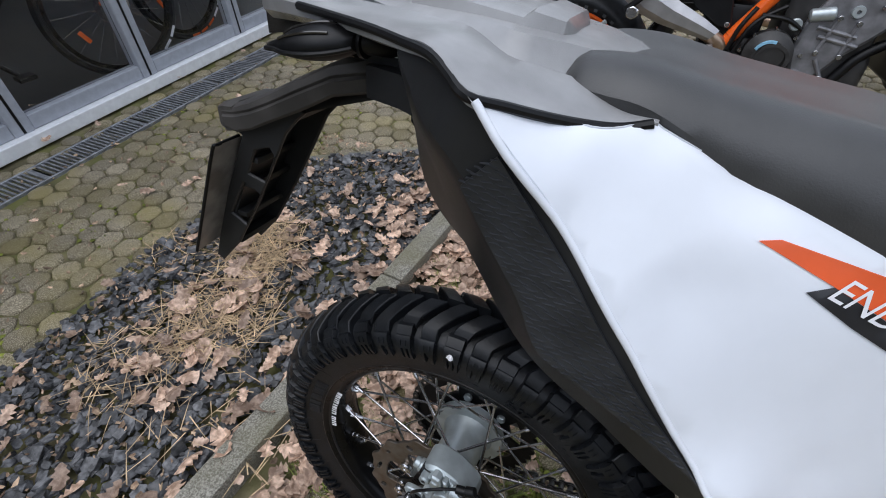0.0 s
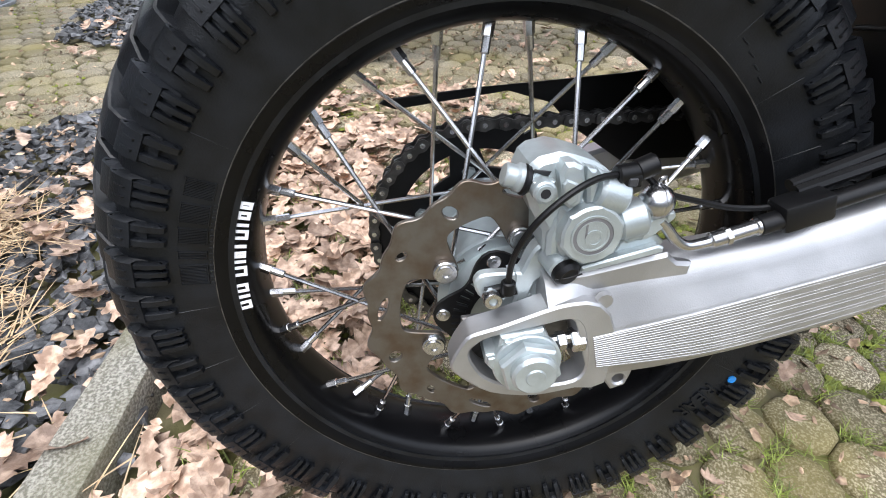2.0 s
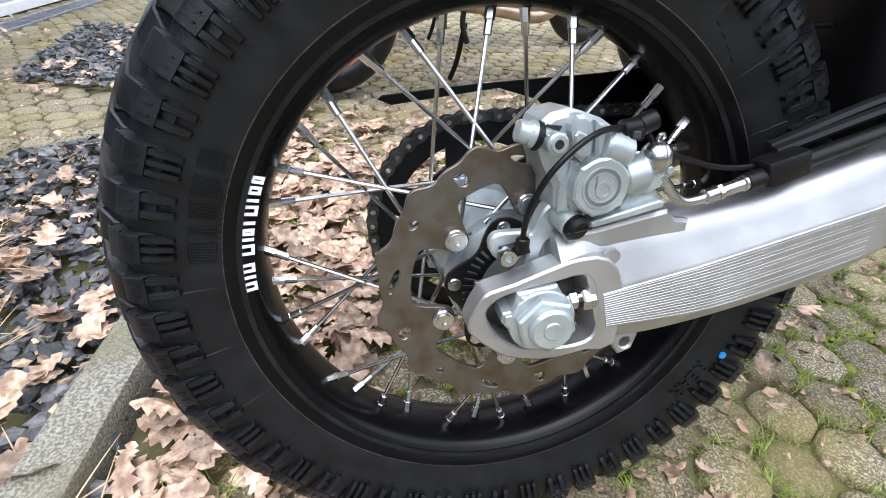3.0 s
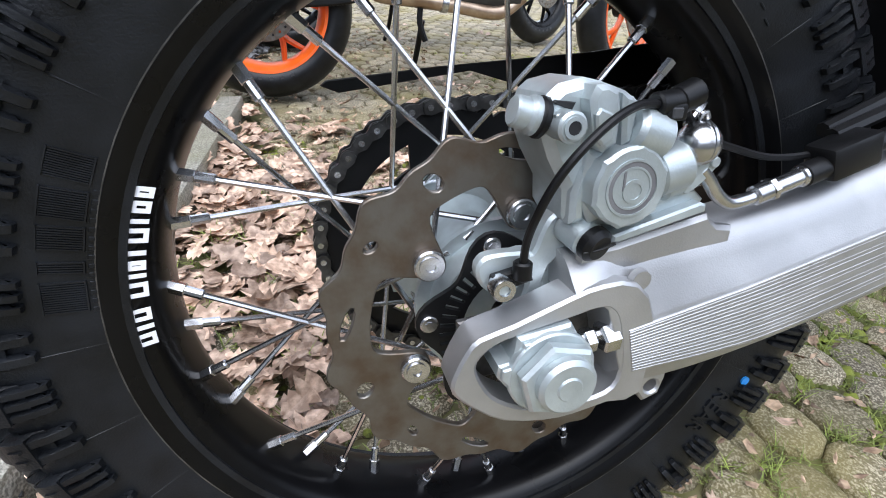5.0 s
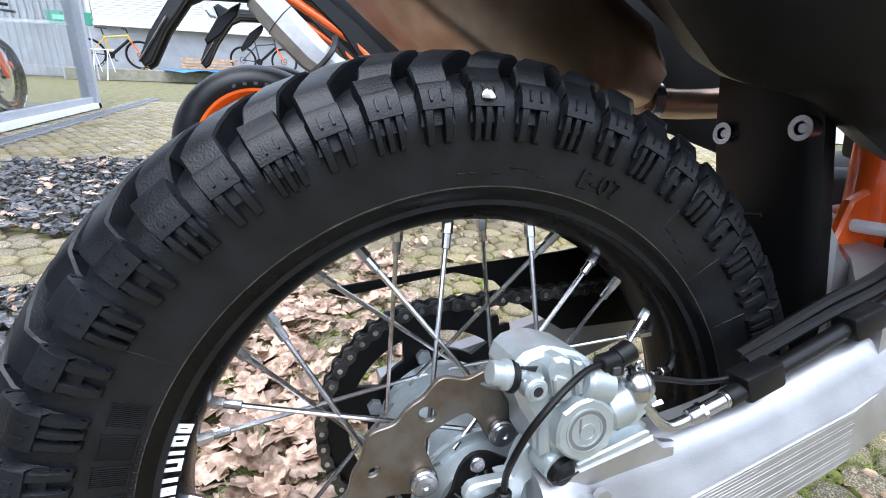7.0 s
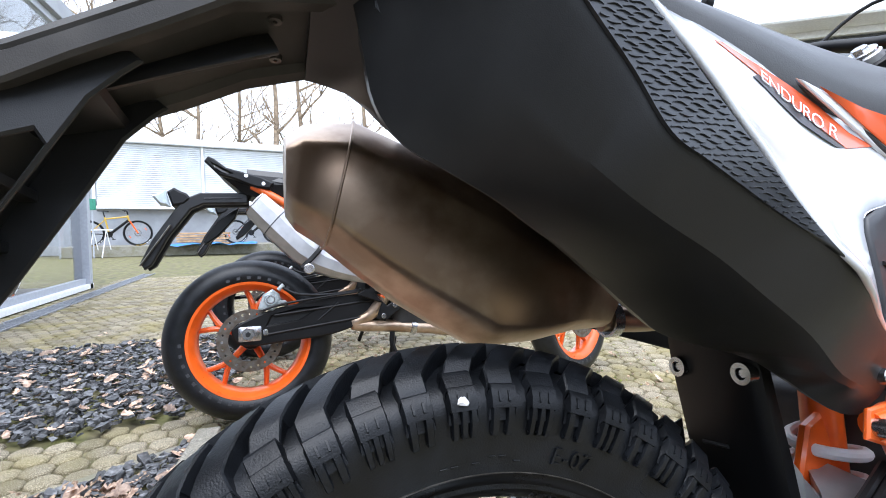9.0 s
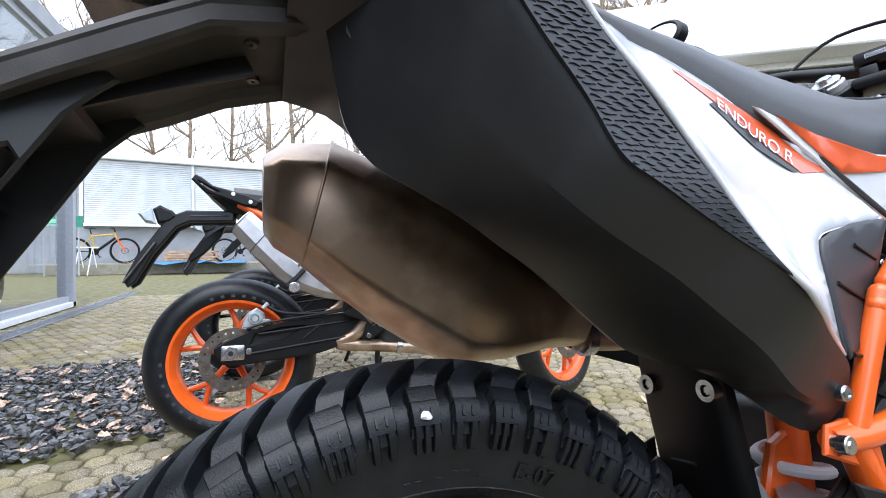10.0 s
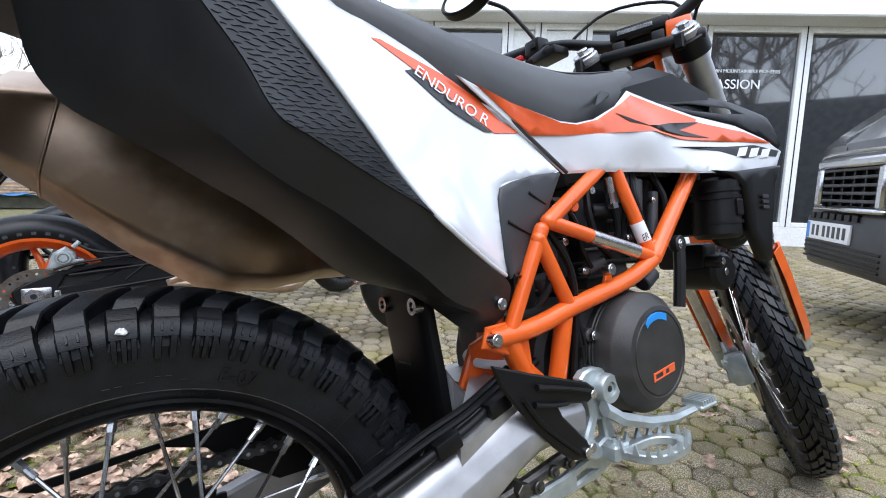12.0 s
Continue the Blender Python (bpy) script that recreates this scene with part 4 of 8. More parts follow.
part("rubber_boot", join(cyl((.0200, -.1240, .0670), (.0225, -.1330, .0645), .0096, 22, .0028), tube([(.0130, -.1335, .0635), (.0220, -.1340, .0645), (.0310, -.1325, .0660)], .0006, 6)), BLACK, caliper, "black rubber pin boot")
bm = bmesh.new()
bmesh.ops.create_uvsphere(bm, u_segments=24, v_segments=14, radius=.0112, matrix=Matrix.Translation((.0747, -.126, .1122)))
part("bleed_dome", join(bm, lathe([(.0100, -.0012), (.0116, -.0008), (.0116, .0008), (.0100, .0012)], 24, at=(.0760, -.126, .1128), axis="x")), STEEL, caliper, "bright domed steel bolt")
part("bleed_nipple", tube([(.0761, -.124, .121), (.0755, -.124, .1255), (.0785, -.124, .1270), (.0800, -.124, .1240)], .0014, 8, 3), STEEL, caliper)
part("banjo", plate([tuple(p) for p in smooth_line([(.0640, .0890), (.0660, .0960), (.0800, .1055), (.0870, .1060), (.0880, .1000), (.0780, .0900), (.0690, .0860)], 2, True)], -.1290, .008, 0, (), .0015), CAST, caliper, "", 30)
for x, z in ((.0700, .0905), (.0845, .1030)):
    part("banjo_bolt", cyl((x, -.1305, z), (x, -.128, z), .0028, 12, .0005), CAST, caliper)
hose = part("brake_hose", tube([(0.165, -0.124, 0.093), (0.20, -0.122, 0.104), (0.26, -0.118, 0.120), (0.33, -0.112, 0.140), (0.40, -0.100, 0.165), (0.46, -0.09, 0.185)], 0.0062, 12), BLACK, bike, "black rubber brake hose")
part("hose_pipe", tube([(.0800, -.126, .0990), (.0856, -.126, .0935), (.0933, -.126, .0846), (.1023, -.126, .0790), (.1130, -.1255, .0795), (.1231, -.125, .0818)], .0037, 12), STEEL, hose)
part("hose_crimp", join(cyl((.1190, -.125, .0808), (.1290, -.125, .0838), .0056, 16, .001), cyl((.1285, -.125, .0836), (.1490, -.1245, .0893), .0050, 16, .0008), cyl((.1285, -.125, .0836), (.1315, -.125, .0846), .0064, 6), cyl((.1480, -.1245, .0890), (.1520, -.1245, .0903), .0060, 16, .0008)), STEEL, hose)
part("hose_sleeve", cyl((.1500, -.1245, .0895), (.1680, -.124, .0945), .0068, 16, .001), BLACK, hose)
for x, z in ((0.178, 0.1005), (0.285, 0.129), (0.365, 0.153)):
    m = Matrix.Translation((x, -0.120 + (x - .178) * .05, z)) @ Matrix.Rotation(radians(-17), 4, "Y")
    part("hose_clip", box((-0.016, -0.012, -0.011), (0.018, 0.008, 0.009), 0.003, 2, m), BLACK, hose)
for dz, dy in ((0.011, 0.004), (0.017, 0.010)):
    part("cable_duct", tube([(0.178, -0.118 + dy, 0.104 + dz * .4), (0.26, -0.114 + dy, 0.122 + dz), (0.33, -0.110 + dy, 0.140 + dz), (0.41, -0.098 + dy, 0.168 + dz)], 0.0045, 8), BLACK, hose)
part("sensor_lead", tube([(.0455, -.1300, .1327), (.0299, -.1370, .1335), (.0141, -.1430, .1288), (-.0004, -.1450, .1179), (-.0099, -.1430, .1047), (-.0155, -.1380, .0881), (-.0164, -.1300, .0711), (-.0162, -.1270, .0552)], .0021, 10), BLACK, bike, "black wheel speed sensor lead")
part("sensor_plug", join(cyl((.0440, -.129, .1320), (.0600, -.127, .1335), .0060, 14, .001), cyl((.0570, -.127, .1330), (.0690, -.126, .1375), .0070, 14, .001), box((.0480, -.134, .1250), (.0590, -.122, .1330), .0015)), BLACK, bike)
part("plug_latch", box((.0500, -.1348, .1262), (.0560, -.1335, .1315), .0008, 1), GREYPL, bike)
part("loop_lead", tube([(.0674, -.125, .1324), (.0692, -.122, .1259), (.0877, -.118, .1132), (.1118, -.114, .1051), (.1382, -.113, .0986), (.1630, -.116, .0993), (.19, -.119, .107)], .0021, 8), BLACK, bike)
part("sensor_lug", plate([tuple(p) for p in smooth_line([(-.0375, .0530), (-.0352, .0590), (-.0293, .0614), (-.0125, .0612), (-.0082, .0588), (-.0093, .0465), (-.0174, .0376), (-.0253, .0375), (-.0343, .0441)], 2, True)], -.119, .009, 0, (), .0016), CAST, bike, "", 30)
part("sensor_head", join(plate([(-.0306, .0518), (-.0177, .0545), (-.0098, .0521), (-.0082, .0467), (-.0217, .0434), (-.0200, .0399), (-.0283, .0398), (-.0316, .0462)], -.1245, .006, 0, (), .0012), cyl((-.0160, -.1265, .0500), (-.0160, -.1265, .0600), .0050, 14, .001)), BLACK, bike)
part("sensor_bolt", lathe([(.0030, -.1300), (.0058, -.1300), (.0066, -.1285), (.0066, -.122), (.0030, -.122)], 20, at=(-.0262, 0, .0462)), STEEL, bike)
part("sensor_bolt_socket", cyl((-.0262, -.1288, .0462), (-.0262, -.125, .0462), .0031, 6), CAST, bike)


# raised marks on the sidewall, as plain bars; the lettering that can be read as letters
def on_wheel(bm, r, ang, y):
    """Lays a flat bmesh (x along the rim, y outwards) on the wheel's near side at radius r and angle ang (degrees)."""
    bm.transform(Matrix.Translation((r * math.cos(radians(ang)), y, r * math.sin(radians(ang)))) @ Matrix.Rotation(radians(90 - ang), 4, "Y") @ Matrix.Rotation(radians(90), 4, "X"))
    return bm


def bar(w, h, t=0.0012):
    return box((-w / 2, -h / 2, -t), (w / 2, h / 2, t), 0.0003, 1)


def bulge(r):
    """How far the sidewall stands out at radius r."""
    for (r0, y0), (r1, y1) in zip(CARC, CARC[1:]):
        if r0 <= r <= r1:
            return .008 - .884 * (y0 + (y1 - y0) * (r - r0) / (r1 - r0))
    return .05


def moulded(bm, r, ang, lift=0.0):
    """Bends a flat mark to the sidewall and lays it there."""
    for v in bm.verts:
        out = math.hypot(r + v.co.y, v.co.x)
        v.co.z += bulge(out) - bulge(r) + lift
        v.co.y -= out - r - v.co.y
    return on_wheel(bm, r, ang, -bulge(r))


for w, a in ((.0185, 171.4), (.0068, 167.4), (.0135, 163.6), (.0165, 159.3), (.0150, 154.6)):
    k = max(3, round(w / .0013))
    face = [(-w / 2, .0002)]
    for j in range(k):
        face += [(-w / 2 + w * (j + .12) / k, .0010), (-w / 2 + w * (j + .62) / k, .0010), (-w / 2 + w * (j + .80) / k, .0002), (-w / 2 + w * (j + 1) / k, .0002)]
    edge = face + [(w / 2, -.0014), (-w / 2, -.0014)]
    part("sidewall_mark", moulded(loft([[(x, y, z) for x, z in edge] for y in (-.0090, -.003, .003, .0090)]), .2490, a), RUBBER, tyre, smooth=20)
    for y in (-.0095, .0095):
        part("mark_edge", moulded(box((-w / 2, y - .0004, -.001), (w / 2, y + .0004, .0014), 0), .2490, a), RUBBER, tyre)
for i in range(14):
    part("sidewall_mark", moulded(bar(0.0028, 0.0030, 0.0006), 0.2366, 173.5 - 1.25 * i), RUBBER, tyre)
part("lettering", moulded(text_mesh("E-07", 0.019, 0.0022, 0.0, 1.1), 0.2500, 69.0), RUBBER, tyre)
part("lettering", moulded(text_mesh("REAR", 0.019, 0.0022, 0.0, 1.1), 0.2560, -35.5), RUBBER, tyre)
for a in (44, 46.5, 49, 51.5, 80, 83, 85, 88, 92, 94):
    part("sidewall_mark", moulded(bar(0.006, 0.0012, 0.0008), 0.2445 + 0.004 * (a % 2), a), RUBBER, tyre)
for a in (146, 179, *range(192, 420, 13)):
    part("mould_line", moulded(bar(0.0010, 0.034, 0.0007), 0.2500, a), RUBBER, tyre)
part("blue_dot", on_wheel(lathe([(0.0, -0.0008), (0.0042, -0.0008), (0.0042, 0.0008), (0.0, 0.0008)], 16, axis="z"), 0.2675, -26.7, -0.0602), BLUE, tyre, "blue paint dot")


def slanted(w, h, stroke, lean, hole):
    """A flat leaning block of print, with an opening where hole is set."""
    def four(a, b, c, d):
        return [(x + lean * y, y) for x, y in ((a, c), (b, c), (b, d), (a, d))]
    out = bmesh.new()
    o = four(-w / 2, w / 2, -h / 2, h / 2)
    if not hole:
        loft([[(x, y, -.0003) for x, y in o], [(x, y, .0003) for x, y in o]], bm=out)
        return out
    i = four(-w / 2 + stroke, w / 2 - stroke, -h / 2 + stroke, h / 2 - stroke)
    rows = [[(x, y, z) for x, y in q] for q, z in ((o, -.0003), (o, .0003), (i, .0003), (i, -.0003))]
    loft(rows + rows[:1], caps=False, bm=out)
    return out


for w, a, h, hole in ((.0080, 180.3, .0118, 1), (.0028, 178.1, .0118, 0), (.0080, 175.9, .0118, 1), (.0092, 171.7, .0130, 1), (.0026, 169.3, .0095, 0), (.0058, 167.6, .0095, 1), (.0028, 165.6, .0095, 0), (.0085, 162.9, .0130, 1), (.0026, 160.6, .0095, 0), (.0070, 158.4, .0095, 1), (.0062, 156.1, .0095, 1)):
    part("rim_decal", on_wheel(slanted(w, h, .0026, -.22, hole), .2185 + (h - .0115) * .3, a, -.0453), DECALWHITE, rear_wheel, "white printed rim sticker")
bm = bmesh.new()
bmesh.ops.create_icosphere(bm, subdivisions=2, radius=1, matrix=Matrix.Translation((-0.0035, -0.0690, 0.2935)) @ Matrix.Rotation(radians(40), 4, "X") @ Matrix.Diagonal((0.0052, 0.0036, 0.0018, 1)))
for v in bm.verts:
    v.co += noise.noise_vector(v.co * 260) * 0.0022
part("paint_fleck", bm, DECALWHITE, tyre, "small white paint fleck")

# ---- bodywork ----
YP = field([(.0375, .648, -.186), (.066, .614, -.181), (.1, .575, -.1775), (.15, .513, -.1768), (.2, .4485, -.1765), (.24, .399, -.1750), (.28, .363, -.176), (.335, .335, -.148), (.40, .307, -.119),
            (.0567, .6397, -.170), (.0823, .632, -.150), (.1062, .627, -.133), (.1418, .6313, -.115), (.17, .620, -.111), (.2, .609, -.109), (.25, .592, -.109), (.3, .5745, -.106), (.352, .560, -.100),
            (.3965, .419, -.1155), (.46, .436, -.112), (.52, .442, -.112), (.44, .50, -.104), (.40, .36, -.117), (.13, .585, -.150), (.2, .53, -.142), (.27, .46, -.142), (.33, .39, -.134), (.33, .47, -.121), (.27, .53, -.127), (.226, .571, -.1235)], 0.02)
EDGE = [Vector(q) for q in ((.0375, .648), (.066, .614), (.099, .5763), (.1179, .5536), (.1367, .530), (.1557, .506), (.175, .4818), (.1935, .4575), (.22, .4225), (.245, .393), (.263, .371))]
white_out = smooth_line([(.0375, .648), (.0567, .6397), (.0823, .632), (.1062, .627), (.125, .627), (.1418, .6313)], 3) + smooth_line([(.150, .627), (.2, .609), (.25, .592), (.3, .5745), (.346, .560)], 3) + smooth_line([(.392, .547), (.434, .515), (.476, .476), (.514, .443)], 2) + smooth_line([(.505, .441), (.46, .434), (.42, .4265), (.402, .419), (.395, .40), (.396, .36), (.400, .310)], 3) + smooth_line([(.394, .309), (.365, .321), (.335, .335), (.305, .349), (.280, .3625)], 3) + EDGE[::-1]
white_out = [tuple(p) for p in white_out]
panel = part("side_panel", plate(white_out, YP, 0.004, 0.012, (), 0.003), WHITE, bike, "glossy white plastic side panel", 60)
lip_pts = [(p.x + .0004, YP(p.x, p.y) + .0022, p.y + .0003) for p in [EDGE[0].lerp(EDGE[1], .12)] + EDGE[1:]] + [(.2788, -.1745, .3612), (.304, -.163, .3478), (.335, -.1465, .3335), (.365, -.132, .3195), (.394, -.118, .3075)]
part("panel_lip", tube(lip_pts, (.0030, .0030), 12, 3), WHITE, panel)
# black tail panel: lines from the white panel's edge over two creases to the lower edge
LINES = [
    ((-.032, .664, -.149), (-.034, .656, -.148), (-.048, .636, -.118), (-.070, .610, -.066)),
    ((.003, .665, -.167), (-.013, .628, -.164), (-.032, .600, -.122), (-.062, .566, -.062)),
    ((.0335, .649, -.184), (.008, .608, -.176), (-.014, .566, -.120), (-.054, .522, -.058)),
    ((.060, .6205, -.181), (.030, .587, -.178), (.006, .529, -.122), (-.034, .490, -.060)),
    ((.090, .5855, -.178), (.055, .547, -.177), (.032, .495, -.132), (.000, .466, -.068)),
    ((.130, .5385, -.177), (.086, .502, -.177), (.060, .459, -.140), (.040, .444, -.066)),
    ((.165, .4943, -.177), (.108, .4605, -.179), (.090, .430, -.147), (.080, .421, -.055)),
    ((.200, .4485, -.177), (.138, .4425, -.178), (.120, .407, -.150), (.110, .405, -.046)),
    ((.235, .4045, -.1755), (.195, .411, -.175), (.165, .380, -.150), (.158, .373, -.033)),
    ((.262, .371, -.177), (.245, .3835, -.175), (.205, .350, -.149), (.195, .342, -.030)),
    ((.285, .357, -.172), (.282, .357, -.171), (.250, .318, -.146), (.228, .318, -.032)),
    ((.335, .332, -.146), (.333, .328, -.148), (.300, .282, -.132), (.286, .293, -.070)),
    ((.394, .306, -.118), (.396, .298, -.121), (.362, .262, -.114), (.338, .247, -.095)),
    ((.402, .287, -.114), (.402, .276, -.113), (.395, .255, -.106), (.372, .238, -.098)),
]
LINES = [tuple(Vector((x, y, z)) for x, z, y in r) for r in LINES]


def panel_row(row):
    p = [Vector(q) for q in row]
    p = [p[0] + Vector((.006, .022, -.004)), p[0] + Vector((0, .0035, 0)), p[0].lerp(p[1], .88), p[1].lerp(p[0].lerp(p[2], .5), .10), p[1].lerp(p[2], .14), p[1].lerp(p[2], .93), p[2].lerp(p[3], .10), p[3], p[3] + Vector((.004, .014, .004)), p[3] + Vector((.004, .030, .014))]
    return p


cols = [smooth_line(c, 4) for c in zip(*[panel_row(r) for r in LINES])]
bm = sheet([[c[i] for c in cols] for i in range(len(cols[0]))], Vector((0.001, 0.0035, 0.002)))
tail_panel = part("tail_side_panel", bm, MATTE, bike, "matte black rear side panel with a textured knee strip", 24)
# the moulded web that carries the fender arm under the tail
web_rows = [(-.098, .090, .628, .594), (-.080, .100, .630, .590), (-.055, .108, .630, .582), (-.030, .112, .625, .566), (-.010, .112, .615, .545), (.015, .108, .60, .522)]
part("tail_web", loft([[(x, -w, zt - .028), (x, -w, zt), (x, w, zt), (x, w, zb + .030), (x, .055, zb), (x, -.02, zb + .002), (x, -w * .62, zb + .012)] for x, w, zt, zb in web_rows]), MATTE, bike, "matte black web under the tail", 30)
# the rear tank that fills the space between the side panels
tank_rows = [(-.055, .585, .60), (-.02, .545, .625), (.04, .505, .62), (.10, .468, .61), (.16, .425, .60), (.22, .385, .58), (.28, .355, .56), (.36, .330, .545), (.42, .31, .53)]
part("rear_tank", loft([[(x, -.085, zb), (x, -.085, zt), (x, .085, zt), (x, .10, zb + .06), (x, .04, zb + .045)] for x, zb, zt in tank_rows]), MATTE, bike, "matte black rear fuel tank between the panels")
# unseen left side panel over the muffler, added to block the sky's reflection there
part("unseen_left_panel", loft([[(x, .086, .640 - .625 * x), (x, .086, zt), (x, .13, zt - .01), (x, .185, max(zt - .06, .655 - .625 * x)), (x, .190, .645 - .625 * x)] for x, zt in ((.045, .632), (.10, .615), (.16, .60), (.22, .585), (.28, .565), (.36, .55), (.42, .53))]), MATTE, bike, "unseen black left side panel that keeps the sky's reflection off the muffler")
PAD = mat("textured_grip_plastic", (0.026, 0.028, 0.032), 0.30, vary=0.2, scale=30, spec=0.5)
ends = smooth_line([(Vector(r[0]).lerp(Vector(r[1]), .16)) for r in LINES[3:11]], 5), smooth_line([(Vector(r[0]).lerp(Vector(r[1]), .985)) for r in LINES[3:11]], 5)
bm = sheet([[a.lerp(b, f) + Vector((0, -.0016, .0005)) for f in (0, .25, .5, .75, 1)] for a, b in list(zip(*ends))[1:-3]], Vector((0, .003, 0)))
strip = part("knee_strip", bm, PAD, tail_panel, "black wave-textured grip strip", 60)


def at_height(line, z):
    """The place on a falling line at height z."""
    for a, b in zip(line, line[1:]):
        if a.z >= z >= b.z:
            return a.lerp(b, (a.z - z) / max(a.z - b.z, 1e-6))
    return None


# staggered short wavy ridges, 12 mm long and 4 mm apart, along level lines of the strip
ridges = bmesh.new()
prng = random.Random(11)
across = [[a.lerp(b, f / 12) for a, b in zip(*ends)] for f in range(13)]
for k in range(66):
    z = .611 - .0042 * k
    row = [q for q in (at_height(ln, z) for ln in across) if q]
    if len(row) < 3:
        continue
    run = [0]
    for a, b in zip(row, row[1:]):
        run.append(run[-1] + (b - a).length)
    u = .001 - .0140 * ((k * .37) % 1)
    while u < run[-1] - .003:
        ln, st = .0125 * prng.uniform(.8, 1.12), []
        for i in range(6):
            d = u + ln * i / 5
            if .0006 < d < run[-1] - .0006:
                j = max(n for n in range(len(run) - 1) if run[n] <= d)
                q = row[j].lerp(row[j + 1], (d - run[j]) / max(run[j + 1] - run[j], 1e-6))
                st.append((q.x, q.y - .0016, z + .0007 * math.sin(d / .0021 + k) + (d - u) * .12, .25 + .75 * math.sin(math.pi * (i + .4) / 5.8)))
        if len(st) > 2:
            loft([[(q[0], q[1] + .0010, q[2] - .00075 * q[3]), (q[0], q[1] - .0013 * q[3], q[2] - .0003), (q[0], q[1] - .0013 * q[3], q[2] + .0003), (q[0], q[1] + .0010, q[2] + .00075 * q[3])] for q in st], bm=ridges)
        u += .0140
bmesh.ops.recalc_face_normals(ridges, faces=ridges.faces)
tagged(part("strip_relief", ridges, PAD, strip, "", 30), kind="stuff")
part("panel_bolt", join(cyl((.382, -.1225, .273), (.382, -.110, .273), .0075, 20, .001), lathe([(.0035, -.1235), (.0055, -.1235), (.0055, -.120), (.0035, -.120)], 16, at=(.382, 0, .273))), STEEL, tail_panel)
kp = [(.398, .418), (.392, .404), (.391, .373), (.394, .330), (.3985, .302), (.412, .306), (.440, .3165), (.462, .358), (.4858, .3948), (.512, .440), (.498, .441), (.46, .436), (.4211, .4265)]
knee = part("knee_pad", plate(kp, lambda x, z: YP(x, z) - 0.004, 0.006, 0.012, (), 0.002), GREYPL, bike, "dark grey plastic knee pad with three slits", 60)
for a, b in (((.447, .412), (.477, .397)), ((.403, .374), (.446, .356)), ((.405, .306), (.424, .303))):
    part("slit", tube([(a[0], YP(*a) - .0045, a[1]), (b[0], YP(*b) - .0045, b[1])], (.0022, .0012), 8), BLACK, knee)


def sticker(name, pts, yf, material, parent, lift, label=""):
    return part(name, plate(pts, lambda x, z: yf(x, z) - lift, 0.0006, 0.014, (), 0.0), material, parent, label, 60)


def letters(body, size, at, slope, yf, material, parent, lift, shear=0.0, spacing=1.0):
    bm = text_mesh(body, size, 0.0, shear, spacing)
    bmesh.ops.triangulate(bm, faces=bm.faces)
    c, s = math.cos(radians(slope)), math.sin(radians(slope))
    for v in bm.verts:
        x, z = at[0] + v.co.x * c - v.co.y * s, at[1] + v.co.x * s + v.co.y * c
        v.co = Vector((x, yf(x, z) - lift, z))
    return part("lettering", bm, material, parent, smooth=0)


sticker("stripe", [(.227, .5705), (.240, .573), (.283, .564), (.336, .553), (.384, .534), (.419, .507), (.453, .4945), (.402, .489), (.362, .511), (.281, .548)], YP, ORANGEF, panel, 0.0012, "orange printed stripe")
sticker("stripe", [(.266, .542), (.281, .548), (.333, .523), (.376, .500), (.398, .4895), (.385, .489), (.330, .508), (.301, .522)], YP, DECALBLACK, panel, 0.0013)
letters("ENDURO R", .025, (.336, .526), -22, YP, DECALWHITE, panel, 0.0024, 0.28, 0.95)

# seat
seat_rows = [(.068, .070, .636, .650), (.080, .090, .634, .660), (.105, .100, .632, .6635), (.14, .106, .628, .6615), (.20, .109, .600, .651), (.29, .108, .572, .640), (.38, .106, .543, .629), (.47, .103, .528, .621), (.56, .098, .520, .618), (.64, .091, .540, .625), (.74, .082, .590, .646), (.82, .068, .625, .662), (.88, .050, .645, .672)]
rings = []
for x, hw, zb, zt in seat_rows:
    h = zt - zb
    half = [(-hw + .004, zb - .01), (-hw - .004, zb + h * .25), (-hw + .002, zb + h * .55), (-hw + .016, zb + h * .84), (-hw * .68, zt - h * .03), (-hw * .3, zt - .006)]
    rings.append([(x, y, z) for y, z in half] + [(x, -y, z) for y, z in half[::-1]])
dense = [smooth_line([r[i] for r in rings], 5) for i in range(len(rings[0]))]
seat = part("seat", loft([[d[k] for d in dense] for k in range(len(dense[0]))]), SEAT, bike, "black vinyl seat with a stitched seam", 50)
part("seam", tube([(.10, -.072, .6570), (.20, -.080, .6440), (.29, -.080, .6310), (.38, -.079, .6190), (.47, -.076, .6105), (.56, -.072, .610), (.64, -.066, .621), (.74, -.058, .643)], 0.0012, 6), SEAT, seat)

# tail
rows = [(.146, .112, .631, .636, .652), (.125, .118, .627, .634, .655), (.106, .130, .6285, .636, .658), (.082, .147, .634, .642, .662), (.057, .168, .642, .649, .666), (.036, .186, .651, .655, .669), (.003, .169, .668, .668, .673), (-.028, .152, .669, .670, .675), (-.07, .135, .671, .672, .676), (-.12, .116, .673, .673, .676), (-.1735, .100, .673, .673, .675), (-.23, .066, .668, .669, .670)]
rings = []
for x, hw, ze, z1, zc in rows:
    up = [(-hw + .002, ze - .011), (-hw, ze - .001), (-hw + .004, ze + .001), (-hw * .74, z1 + .002), (-hw * .60, z1 + .003), (-hw * .54, z1 - .003), (-hw * .44, zc), (0, zc + .002)]
    rings.append([(x, y, z) for y, z in up] + [(x, -y, z) for y, z in up[-2::-1]] + [(x, hw * .8, ze - .020), (x, -hw * .8, ze - .020)])
dense = [smooth_line([r[i] for r in rings], 4) for i in range(len(rings[0]))]
tail = part("tail_cover", loft([[d[k] for d in dense] for k in range(len(dense[0]))]), TAILGREY, bike, "dark grey satin tail cover", 32)
